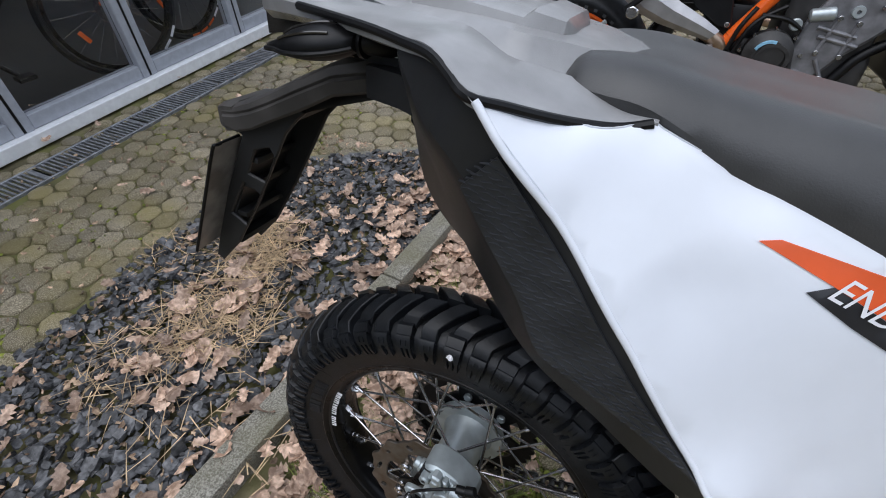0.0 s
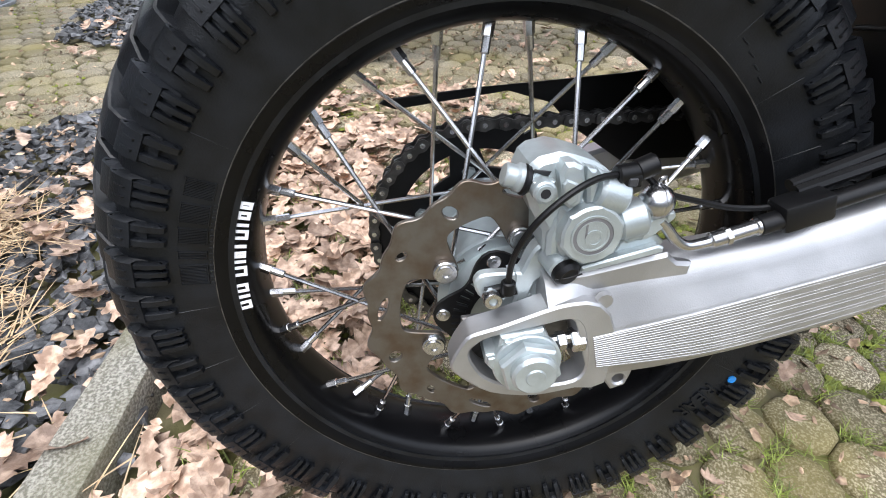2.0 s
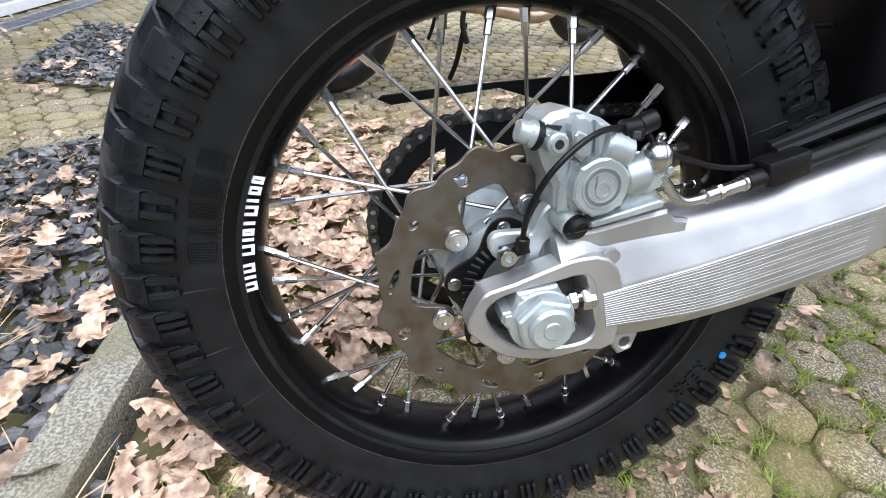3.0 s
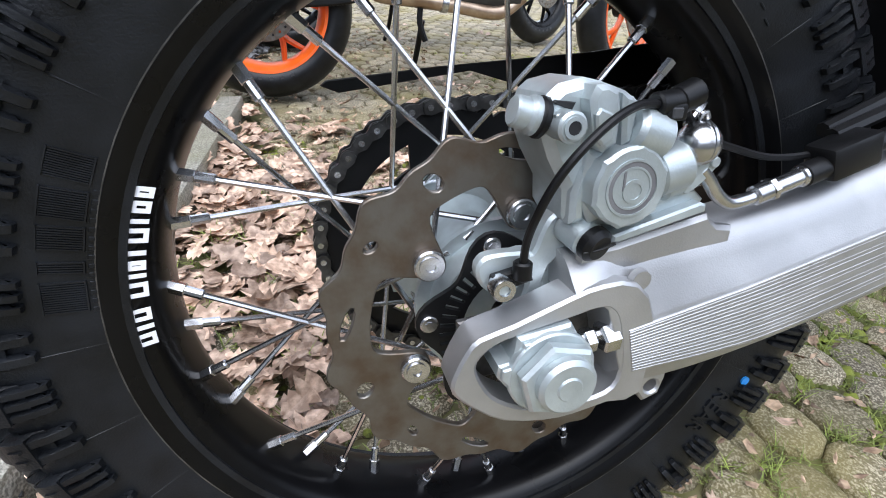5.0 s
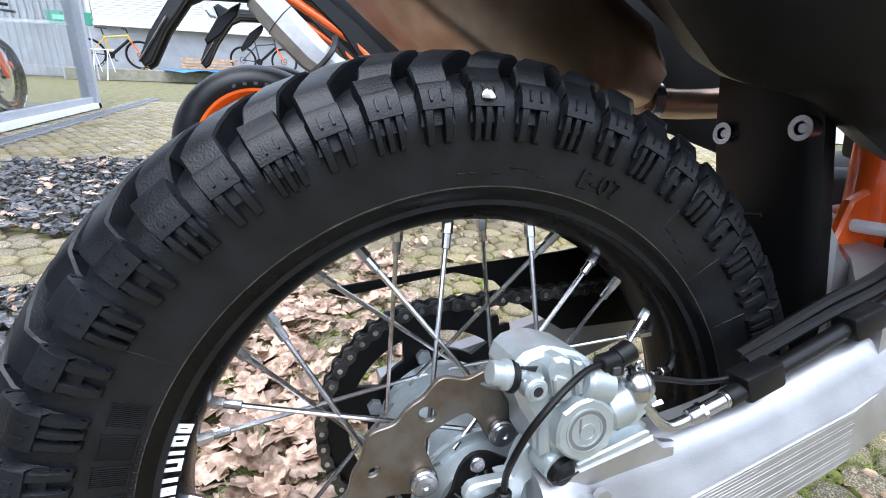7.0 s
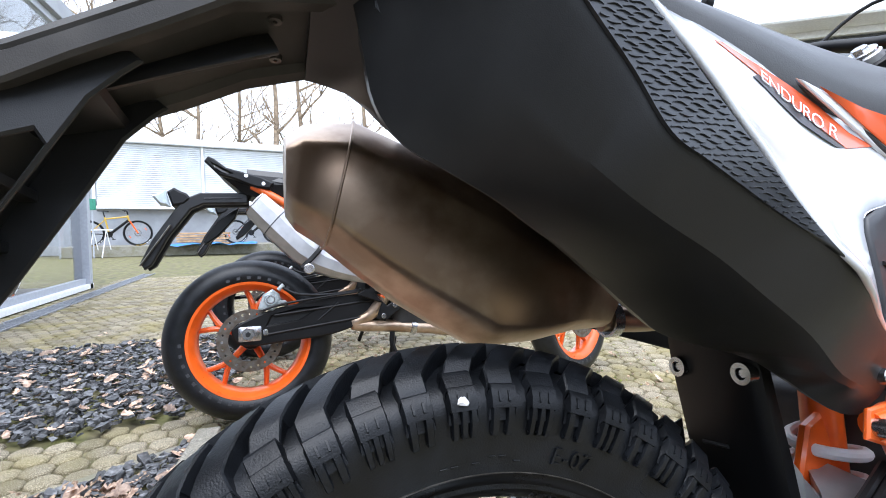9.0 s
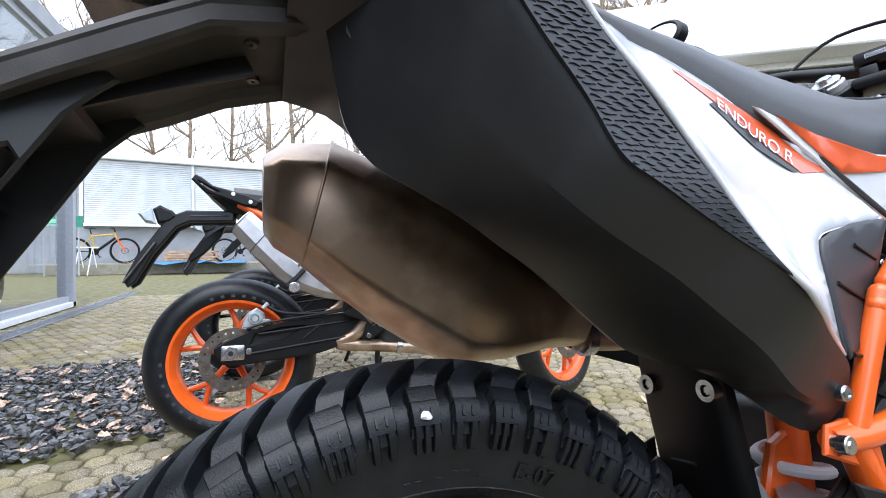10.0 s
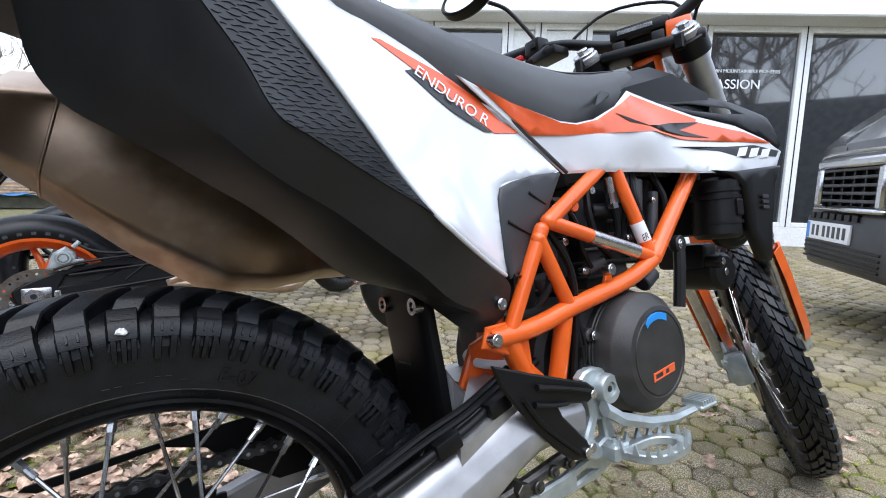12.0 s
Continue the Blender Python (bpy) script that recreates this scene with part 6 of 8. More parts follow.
for i in range(0, len(PEG), 2):
    a, b = Vector(PEG[i]), Vector(PEG[(i + 1) % len(PEG)])
    c, d = (a + b) / 2, (b - a).normalized()
    n = Vector((-d.y, d.x)) * .0022
    p, q = a.lerp(b, -.05), a.lerp(b, 1.05)
    part("peg_tooth", loft([[(p.x - n.x, p.y - n.y, .060), (q.x - n.x, q.y - n.y, .060), (q.x + n.x, q.y + n.y, .060), (p.x + n.x, p.y + n.y, .060)], [(c.x - n.x, c.y - n.y, .074), (c.x + d.x * .001 - n.x, c.y + d.y * .001 - n.y, .074), (c.x + d.x * .001 + n.x, c.y + d.y * .001 + n.y, .074), (c.x + n.x, c.y + n.y, .074)]]), CAST, peg, smooth=0)
part("peg_hinge", join(cyl((.530, -.150, .058), (.556, -.140, .058), .0100, 16, .002), box((.524, -.160, .046), (.556, -.136, .068), .003, 1)), CAST, peg)
pedal = part("brake_pedal", loft([[(x, y - w, z), (x, y - w * .5, z + h), (x, y + w * .5, z + h), (x, y + w, z), (x, y + w * .5, z - h), (x, y - w * .5, z - h)] for x, y, z, w, h in ((.520, -.150, .118, .009, .010), (.546, -.156, .100, .009, .009), (.596, -.162, .084, .008, .008), (.652, -.165, .0745, .007, .007), (.699, -.165, .0765, .009, .005), (.712, -.165, .078, .012, .004))]), CAST, bike, "silver brake pedal with a serrated tip", 40)
part("pedal_tip", box((.705, -.182, .075), (.752, -.148, .083), .003, 1), CAST, pedal)
for i in range(6):
    part("tip_tooth", box((.708 + .0075 * i, -.182, .082), (.711 + .0075 * i, -.148, .090), .0008, 1), CAST, pedal)
heel = part("heel_guard", plate([(.344, .207), (.406, .186), (.460, .169), (.497, .157), (.510, .148), (.508, .136), (.495, .131), (.462, .137), (.441, .140), (.449, .124), (.488, .084), (.494, .071), (.484, .060), (.458, .066), (.429, .090), (.379, .147), (.355, .179)], lambda x, z: -.142 - .05 * (x - .42), .006, .02, (), .0025), BLACK, bike, "black plastic heel guard")
for p in ((.503, -.150, .141), (.484, -.149, .070)):
    part("guard_screw", cyl(p, (p[0], p[1] + .01, p[2]), .006, 14, .001), STEEL, heel)
for pts in (((.405, -.145, .170), (.45, -.147, .160), (.495, -.150, .147)), ((.385, -.142, .160), (.415, -.143, .120), (.470, -.146, .073)), ((.400, -.144, .150), (.430, -.145, .143), (.455, -.146, .140))):
    part("guard_ridge", tube(pts, (.0042, .0028), 8), BLACK, heel)
part("lower_link", join(tube([(.33, -.09, .02), (.40, -.10, .035), (.50, -.11, .06)], .009, 10), cyl((.40, -.115, .035), (.40, -.09, .035), .012, 6, .001)), DARKSTEEL, bike)
part("lower_bracket", plate([(.40, .020), (.432, .026), (.477, .030), (.524, .040), (.575, .038), (.586, .022), (.546, .006), (.486, .002), (.432, .004)], -.112, .012, 0, [[(.500, .014), (.520, .018), (.540, .020), (.520, .026), (.500, .022)]], .003), CAST, bike)
for p in ((.425, -.116, .034), (.452, -.118, .045), (.480, -.120, .048)):
    part("link_bolt", join(cyl(p, (p[0], p[1] + .02, p[2]), .0085, 14, .001), cyl((p[0], p[1] - .003, p[2]), p, .0050, 6)), DARKSTEEL, bike)

# tank shroud with its prints
shroud = [(.346, .556), (.42, .534), (.52, .515), (.55, .514), (.585, .522), (.64, .548), (.700, .586), (.76, .568), (.84, .550), (.94, .535), (1.02, .515), (1.075, .492), (1.055, .462), (1.02, .455), (.94, .449), (.84, .446), (.685, .449), (.60, .446), (.533, .443)]
YS = field([(.344, .559, -.112), (.531, .445, -.106), (.526, .517, -.118), (.704, .583, -.112), (.94, .525, -.165), (1.075, .49, -.185), (.84, .445, -.155), (.685, .449, -.122), (.70, .51, -.138), (1.02, .456, -.178), (.60, .48, -.125), (.84, .548, -.142)], 0.035)
tank = part("tank_shroud", plate(shroud, YS, 0.004, 0.013, (), 0.0025), WHITE, bike, "white tank shroud with orange and black prints", 60)
sticker("print", [(.372, .548), (.43, .531), (.52, .512), (.55, .511), (.590, .521), (.66, .556), (.700, .577), (.76, .560), (.84, .543), (.838, .537), (.87, .533), (.96, .523), (1.04, .506), (.99, .505), (.90, .503), (.79, .503), (.711, .511), (.62, .503), (.528, .495), (.466, .491)], YS, ORANGEF, tank, 0.0016, "orange print")
sticker("print", [(.632, .535), (.70, .519), (.73, .523), (.765, .530), (.845, .537), (.785, .519), (.83, .513), (.86, .509), (.80, .509), (.735, .513), (.66, .523)], YS, DECALBLACK, tank, 0.0024)
sticker("print", [(.76, .489), (.90, .494), (.985, .500), (1.062, .492), (1.052, .480), (1.00, .482), (.95, .474), (.88, .486)], YS, DECALBLACK, tank, 0.0010)
for k in range(3):
    x = .925 + .036 * k
    sticker("mark", [(x, .476), (x + .026, .479), (x + .038, .496), (x + .012, .493)], YS, DECALWHITE, tank, 0.0022)
part("seam_trim", tube([(.344, YP(.344, .557) - .001, .560), (.43, YP(.43, .50) - .003, .512), (.532, YP(.531, .445) - .001, .443)], .0028, 8), GREYPL, tank)
top = [(.60, .545), (.66, .590), (.72, .606), (.835, .615), (.93, .612), (1.01, .600), (1.06, .568), (1.085, .505), (1.072, .494), (1.02, .518), (.94, .539), (.84, .554), (.76, .572), (.700, .590)]
part("upper_shroud", plate(top, lambda x, z: YS(x, min(z, .56)) + .004 + max(0, z - .555) * .9, .005, .014, [[(.82, .575), (.88, .582), (.97, .578), (.99, .565), (.93, .560), (.86, .565)]], .003), BLACK, bike, "black upper tank shroud with a slot", 60)
part("fuel_tank", loft([[(x, -w, zb), (x, -w, zt - .03), (x, -w * .6, zt), (x, w * .6, zt), (x, w, zt - .03), (x, w, zb)] for x, w, zb, zt in ((.62, .07, .46, .56), (.72, .09, .46, .63), (.84, .11, .47, .665), (.94, .12, .48, .64), (1.0, .10, .48, .60))]), BLACK, bike, "black tank cover")
low = [(.85, .450), (.90, .442), (.935, .425), (.945, .345), (.975, .288), (1.0, .283), (1.012, .35), (1.035, .43), (1.06, .463), (1.0, .458), (.92, .450)]
part("radiator_shroud", plate(low, lambda x, z: -.170 - (x - .9) * .12, .02, .02, (), .004), BLACK, bike, "black radiator shroud", 50)
for z in (.400, .390, .380):
    part("shroud_mark", box((.975, -.1845, z), (.998, -.182, z + .006), .0003, 1), GREYPL, bike)

# ---- front end: fork, wheel, bars, turned to the left ----
AX = Vector((1.545, .072, -.006))
wheel_m = Matrix.Translation(AX) @ Matrix.Rotation(radians(35), 4, Vector((-.445, 0, .896)))


def put(bm, m=wheel_m):
    bm.transform(m)
    return bm


front = part("front_wheel", put(lathe([(.012, -.05), (.03, -.05), (.045, -.035), (.025, -.02), (.025, .02), (.045, .035), (.03, .05), (.012, .05)], 32)), CAST, bike, "spoked front wheel hub")
part("rim", put(lathe([(.262, -.026), (.277, -.028), (.277, -.032), (.262, -.031), (.248, -.02), (.244, 0), (.248, .02), (.262, .031), (.277, .032), (.277, .028), (.262, .026), (.252, 0)], 96)), RIMBLACK, front)
sv = FULL[:]
FULL[:] = [(0.272 + (r - 0.23) * 0.74, y * 0.62) for r, y in sv]
ft = lathe(FULL + [(0.268, 0.028), (0.268, -0.028)], 120)
for side in (-1, 1):
    for k in range(46):
        th = 360 * (k + (.5 if side > 0 else 0)) / 46
        lug(ft, [(.3355, -.0300), (.3310, -.0375), (.327, -.0410), (.318, -.0450), (.308, -.0448)], th, 5.6 if k % 2 else 4.6, .006, lambda y: (abs(y) - .045) * 110, -side, 0.86)
        lug(ft, [(.3400, -.0135), (.3385, -.0200), (.3362, -.0272), (.3300, -.0285)], th - 2.2, 5.4, .006, lambda y: (abs(y) - .03) * 210, -side, 0.88)
        lug(ft, [(.3416, -.0006), (.3412, -.0060), (.3402, -.0115), (.3350, -.0125)], th - 5.2, 5.6 if k % 2 else 4.4, .006, lambda y: (abs(y) - .02) * 210, -side, 0.88)
FULL[:] = sv
bmesh.ops.recalc_face_normals(ft, faces=ft.faces)
part("tyre", put(ft), RUBBER, front, "black knobbly front tyre")
for i in range(36):
    a, s = radians(10 * i), (-1 if i % 2 else 1)
    lead = radians(55 if i % 4 < 2 else -55)
    part("spoke", put(tube([(.246 * math.cos(a), s * .008, .246 * math.sin(a)), (.042 * math.cos(a + lead), s * .036, .042 * math.sin(a + lead))], .0019, 6, sharp=True)), STEEL, front)
fd = []
for i in range(120):
    a = 2 * math.pi * i / 120
    r = .147 + .004 * math.cos(12 * a)
    fd.append((r * math.cos(a), r * math.sin(a)))
part("brake_disc", put(plate(fd, .056, .005, 0, [circle(0, 0, .112, 48)], .0005)), DISC, front)
axle_d = (wheel_m.to_3x3() @ Vector((0, 1, 0))).normalized()
legR0, legR1 = AX - axle_d * .092, Vector((.995, -.072, .725))
legL0, legL1 = AX + axle_d * .104, Vector((.905, .105, .725))
fork = part("front_fork", join(box((-.034, -.130, -.012), (.034, .075, .012), .008, 2, Matrix.Translation((.945, .016, .742)) @ Matrix.Rotation(radians(27), 4, "Z")), box((-.05, -.13, -.018), (.05, .13, .018), .008, 2, Matrix.Translation((1.07, .016, .545)) @ Matrix.Rotation(radians(22), 4, "Z")), cyl((.955, .016, .72), (1.05, .016, .55), .03, 20)), BLACK, bike, "upside-down fork with orange guards")
for p0, p1 in ((legR0, legR1), (legL0, legL1)):
    d = (p1 - p0).normalized()
    part("outer_tube", cyl(p0 + d * .40, p1 + d * .045, .0275, 26, .003), ALU, fork)
    part("clamp_ring", join(cyl(p1 - d * .012, p1 + d * .030, .0360, 26, .003), box((-.045, -.010, -.016), (-.025, .010, .016), .003, 1, Matrix.Translation(p1 + d * .01))), BLACK, fork)
    part("fork_cap", join(cyl(p1 + d * .044, p1 + d * .052, .024, 24, .002), cyl(p1 + d * .050, p1 + d * .060, .013, 6, .001)), STEEL, fork)
    part("inner_tube", cyl(p0, p0 + d * .42, .0235, 22), STEEL, fork)
    part("fork_foot", join(cyl(p0 - d * .02, p0 + d * .06, .027, 22, .006), cyl(p0 - axle_d * .020, p0 + axle_d * .020, .024, 22, .004)), CAST, fork)
    g0, g1 = p0 + d * .02, p0 + d * .36
    w = Vector((.42, .9, 0)).normalized()
    f = d.cross(w).normalized()
    if f.x < 0:
        f = -f
    prof = [(-.040, -.012), (-.036, .016), (-.016, .034), (.016, .034), (.036, .016), (.040, -.012), (.036, -.010), (.031, .014), (.014, .029), (-.014, .029), (-.031, .014), (-.036, -.010)]
    part("fork_guard", loft([[g + w * a * s + f * b for a, b in prof] for g, s in ((g0, .8), (g0 + d * .05, 1.0), (g1 - d * .1, 1.0), (g1, .85))]), ORANGE, fork, "orange plastic fork guard")
caliper = part("front_caliper", put(join(box((-.150, .062, -.055), (-.090, .112, .030), .010, 2), box((-.145, .106, -.045), (-.100, .118, .018), .005, 2), cyl((-.12, .116, -.030), (-.12, .123, -.030), .015, 20, .002), cyl((-.12, .116, .004), (-.12, .123, .004), .015, 20, .002), box((-.10, .070, .010), (-.03, .095, .040), .006, 2), cyl((-.100, .10, .030), (-.085, .10, .060), .008, 12, .001))), CAST, bike, "silver front brake caliper")
part("caliper_window", put(box((-.135, .117, -.022), (-.108, .1195, -.006), .001, 1)), DARKSTEEL, caliper)
part("brake_hose", put(tube([(-.085, .10, .06), (-.09, .105, .14), (-.11, .10, .24), (-.16, .08, .34)], .005, 8)), BLACK, bike)
part("horn", join(cyl((1.02, -.115, .345), (1.035, -.085, .352), .040, 28, .008), cyl((1.015, -.124, .343), (1.02, -.115, .345), .018, 20, .003), cyl((.985, -.100, .375), (.995, -.085, .38), .012, 12, .002)), BLACK, bike, "round black horn")
part("front_fender", put(loft([[(.36 * math.cos(a) * 1.0, y, .36 * math.sin(a) + .10 + h) for y, h in ((-.06, -.02), (-.03, 0), (.03, 0), (.06, -.02), (.03, -.005), (-.03, -.005))] for a in [radians(q) for q in range(35, 125, 10)]])), ORANGE, bike)
part("headlight_bracket", join(cyl((.93, .02, .50), (.915, -.06, .49), .035, 20, .006), cyl((.955, -.075, .47), (.94, -.10, .46), .018, 16, .003), box((.90, -.08, .42), (.97, .05, .47), .01, 2)), BLACK, bike)
bar_pts = [(.955, .42, .895), (.965, .33, .885), (.985, .24, .865), (1.005, .14, .822), (1.020, .08, .808), (1.035, .02, .812), (1.055, -.03, .838), (1.085, -.10, .885), (1.11, -.20, .915), (1.13, -.36, .93)]
bars = part("handlebar", tube(bar_pts, .0135, 14), BLACK, bike, "black handlebar with controls")
part("grip", tube([(.953, .44, .897), (.963, .35, .887)], .0185, 16), RUBBER, bars)
part("bar_clamp", join(box((-.018, -.064, -.014), (.018, .064, .014), .006, 2, Matrix.Translation((1.012, .048, .822)) @ Matrix.Rotation(radians(22), 4, "Z")), *[box((-.016, y - .014, -.045), (.016, y + .014, -.008), .004, 2, Matrix.Translation((1.006, .048, .812)) @ Matrix.Rotation(radians(22), 4, "Z")) for y in (-.042, .042)]), BLACK, bars)
part("clamp_slot", box((-.0196, -.030, -.004), (-.0170, .046, .006), .001, 1, Matrix.Translation((1.012, .048, .822)) @ Matrix.Rotation(radians(22), 4, "Z")), STEEL, bars, "bright metal slot in the clamp")
part("steering_head", join(cyl((.965, .012, .735), (.995, .012, .66), .032, 22, .004)), ORANGE, bike)
part("bracket", box((-.018, -.026, -.028), (.018, .026, .020), .006, 2, Matrix.Translation((1.040, -.028, .800)) @ Matrix.Rotation(radians(22), 4, "Z")), ORANGE, bars, "orange bracket behind the clamp")
part("clamp_bolt", cyl((.985, .0, .742), (.975, .0, .742), .008, 12, .001), STEEL, bars)
part("switch_block", join(box((.94, .29, .855), (.985, .345, .905), .008, 2), box((.935, .30, .875), (.945, .32, .89), .002, 1)), BLACK, bars)
part("kill_switch", box((.925, .345, .858), (.940, .375, .872), .003, 1), mat("red_switch", (.6, .02, .02), .4), bars)
part("brake_lever", tube([(.99, .30, .88), (1.02, .36, .875), (1.03, .44, .87)], .006, 8), BLACK, bars)
part("lever_mount", join(cyl((.93, .25, .845), (.96, .36, .85), .014, 12, .002), box((.92, .22, .825), (.975, .30, .85), .006, 2)), BLACK, bars)
mir = part("mirror", tube([(.965, .315, .895), (.955, .335, .935), (.925, .37, 1.00), (.905, .385, 1.02), (.87, .395, 1.028)], .0055, 10), BLACK, bike, "round black rear-view mirror")
mm = Matrix.Translation((.80, .395, 1.012)) @ Matrix.Rotation(radians(14), 4, "Z") @ Matrix.Rotation(radians(12), 4, "Y")
bm = bmesh.new()
bmesh.ops.create_uvsphere(bm, u_segments=28, v_segments=14, radius=1, matrix=mm @ Matrix.Diagonal((.022, .078, .046, 1)))
part("mirror_shell", bm, BLACK, mir)
MIRROR = mat("mirror_glass", (.8, .82, .84), .03, metal=1.0, vary=.01)
part("mirror_glass", put(lathe([(.0, -.024), (.038, -.024), (.038, -.021), (.0, -.021)], 36, axis="x"), mm @ Matrix.Diagonal((1, 1.72, 1, 1))), MIRROR, mir)
part("mirror_rim", put(lathe([(.0375, -.0255), (.0400, -.0275), (.0450, -.0230), (.0470, -.004), (.040, .0), (.0375, -.020)], 40, axis="x"), mm @ Matrix.Diagonal((1, 1.70, 1, 1))), BLACK, mir)
for pts in (((.99, .25, .86), (1.06, .16, .93), (1.12, .02, .90), (1.10, -.02, .80)), ((1.08, -.1, .885), (1.12, -.03, .86), (1.12, .0, .75), (1.05, .02, .64)), ((.985, .22, .85), (1.02, .10, .77), (1.0, .05, .66))):
    part("control_cable", tube(pts, .004, 8), BLACK, bars)
part("ignition_cap", join(box((-.020, -.022, -.020), (.020, .022, .020), .008, 2, Matrix.Translation((.955, .125, .752)) @ Matrix.Rotation(radians(27), 4, "Z"))), ORANGE, bike)

# ---- naked motorcycle beside it, and a darker one behind ----
def naked_bike(name, label, rim_mat, m):
    b = tagged(new(name), label, "motorcycle", "motorcycles parked in the yard")
    b.matrix_world = m

    def wheel(cx, cz, wname, half, m2=None):
        def p(bm):
            bm.transform(Matrix.Translation((cx, 0, cz)) @ (m2 or Matrix.Identity(4)))
            return bm
        w = part(wname, p(lathe([(.012, -.05), (.035, -.05), (.04, -.02), (.04, .02), (.035, .05), (.012, .05)], 28)), BLACK, b)
        part("tyre", p(lathe([(.216, -half * .78), (.228, -half * .92), (.246, -half), (.266, -half * .97), (.286, -half * .80), (.302, -half * .48), (.311, -half * .2), (.3125, 0), (.311, half * .2), (.302, half * .48), (.286, half * .80), (.266, half * .97), (.246, half), (.228, half * .92), (.216, half * .78)], 96)), RUBBER, w, "smooth black road tyre")
        part("rim", p(lathe([(.218, -half * .80), (.224, -half * .84), (.224, -half * .9), (.214, -half * .88), (.196, -half * .62), (.190, -.02), (.190, .02), (.196, half * .62), (.214, half * .88), (.224, half * .9), (.224, half * .84), (.205, half * .5), (.205, -half * .5)], 96)), rim_mat, w)
        for i in range(5):
            for s in (-1, 1):
                a0, a1 = radians(72 * i + 10), radians(72 * i + 10 + s * 13)
                part("wheel_spoke", p(tube([(.04 * math.cos(a0), 0, .04 * math.sin(a0)), (.12 * math.cos(a0 + s * .04), -.01, .12 * math.sin(a0 + s * .04)), (.196 * math.cos(a1), 0, .196 * math.sin(a1))], (.014, .009), 8)), rim_mat, w)
        for i in range(40):
            if i % 20 < 13:
                a = radians(360 * i / 40)
                bb = box((-.0065, -.0009, -.0055), (.0065, .0009, .0055), 0)
                bb.transform(Matrix.Translation((.240 * math.cos(a), -half * .985, .240 * math.sin(a))) @ Matrix.Rotation(math.pi / 2 - a, 4, "Y"))
                part("sidewall_mark", p(bb), GREYPL, w)
        part("brake_disc", p(plate(circle(0, 0, .118, 64), -.075, .005, 0, [circle(0, 0, .078, 40)] + [circle(.10 * math.cos(t), .10 * math.sin(t), .0045, 6) for t in [2 * math.pi * k / 24 for k in range(24)]], .0005)), DISC, w)
        return w
    wheel(0, 0, "rear_wheel", .082)
    wheel(1.47, 0, "front_wheel", .058, Matrix.Rotation(radians(24), 4, "Z"))
    sw = part("swingarm", plate([tuple(q) for q in smooth_line([(-.062, .032), (-.050, .058), (.036, .097), (.115, .120), (.260, .142), (.414, .154), (.517, .142), (.556, .105), (.526, .066), (.434, .038), (.334, .008), (.259, -.004), (.115, -.013), (.017, -.021), (-.040, -.010)], 2, True)], -.120, .034, 0, [[(.065, .055), (.176, .067), (.260, .112), (.176, .108), (.080, .088)]], .006), BLACK, b, "", 30)
    part("arm_web", plate([(.02, .045), (.05, .095), (.28, .122), (.28, .06)], -.106, .006, 0), MATTE, sw)
    for l0, l1 in (((.09, .090), (.50, .128)), ((.06, .020), (.44, .062)), ((.25, .060), (.33, .125))):
        part("arm_rib", tube([(l0[0], -.121, l0[1]), (l1[0], -.121, l1[1])], .005, 8), BLACK, sw)
    part("torque_rod", tube([(.05, -.142, .112), (.116, -.142, .131), (.259, -.140, .148), (.411, -.136, .163)], .0045, 8), BLACK, sw)
    part("axle_nut", join(box((-.040, -.128, -.002), (.044, -.112, .056), .008, 2), cyl((-.003, -.150, .027), (-.003, -.126, .027), .026, 6, .003), lathe([(.008, -.154), (.015, -.154), (.015, -.144), (.008, -.144)], 20, at=(-.003, 0, .027)), box((.048, -.130, .018), (.066, -.116, .040), .003, 1)), STEEL, sw)
    part("axle_bore", cyl((-.003, -.1545, .027), (-.003, -.148, .027), .009, 12), MATTE, sw)
    cal = part("brake_caliper", join(plate([(.030, .115), (.050, .170), (.085, .190), (.110, .170), (.115, .130), (.085, .108)], -.125, .035, 0, (), .006), cyl((.078, -.134, .150), (.078, -.12, .150), .024, 24, .003), cyl((.105, -.125, .185), (.125, -.125, .205), .008, 10, .001), box((.098, -.126, .125), (.135, -.108, .145), .004, 1)), CAST, b, "", 30)
    part("caliper_ring", lathe([(.012, -.136), (.016, -.136), (.016, -.132), (.012, -.132)], 24, at=(.078, 0, .150)), STEEL, cal)
    part("caliper_hose", tube([(.12, -.125, .195), (.18, -.135, .165), (.30, -.135, .158), (.42, -.13, .17)], .005, 8), BLACK, cal)
    # tail, seat, plate arm
    rows = [(-.118, .03, .672, .690), (-.09, .055, .640, .672), (-.02, .080, .575, .660), (.06, .095, .545, .650), (.14, .100, .545, .644), (.22, .105, .520, .615), (.30, .112, .450, .60), (.40, .118, .36, .585), (.50, .12, .31, .58), (.60, .11, .36, .60)]
    part("tail_unit", loft([[(x, -w * .8, zb), (x, -w, zb + (zt - zb) * .55), (x, -w * .92, zt - .014), (x, -w * .6, zt), (x, w * .6, zt), (x, w * .92, zt - .014), (x, w, zb + (zt - zb) * .55), (x, w * .8, zb)] for x, w, zb, zt in rows]), BLACK, b, "", 26)
    part("grab_handle", plate([(-.146, .685), (-.132, .704), (-.111, .694), (-.071, .662), (.054, .628), (.10, .605), (.085, .580), (.040, .585), (-.050, .620), (-.096, .632)], -.112, .026, 0, [[(-.118, .676), (-.085, .655), (-.055, .640), (-.072, .636), (-.096, .645)]], .006), BLACK, b, "", 30)
    for x, z in ((.0, .630), (.062, .600)):
        part("handle_bolt", cyl((x, -.116, z), (x, -.108, z), .008, 12, .001), STEEL, b)
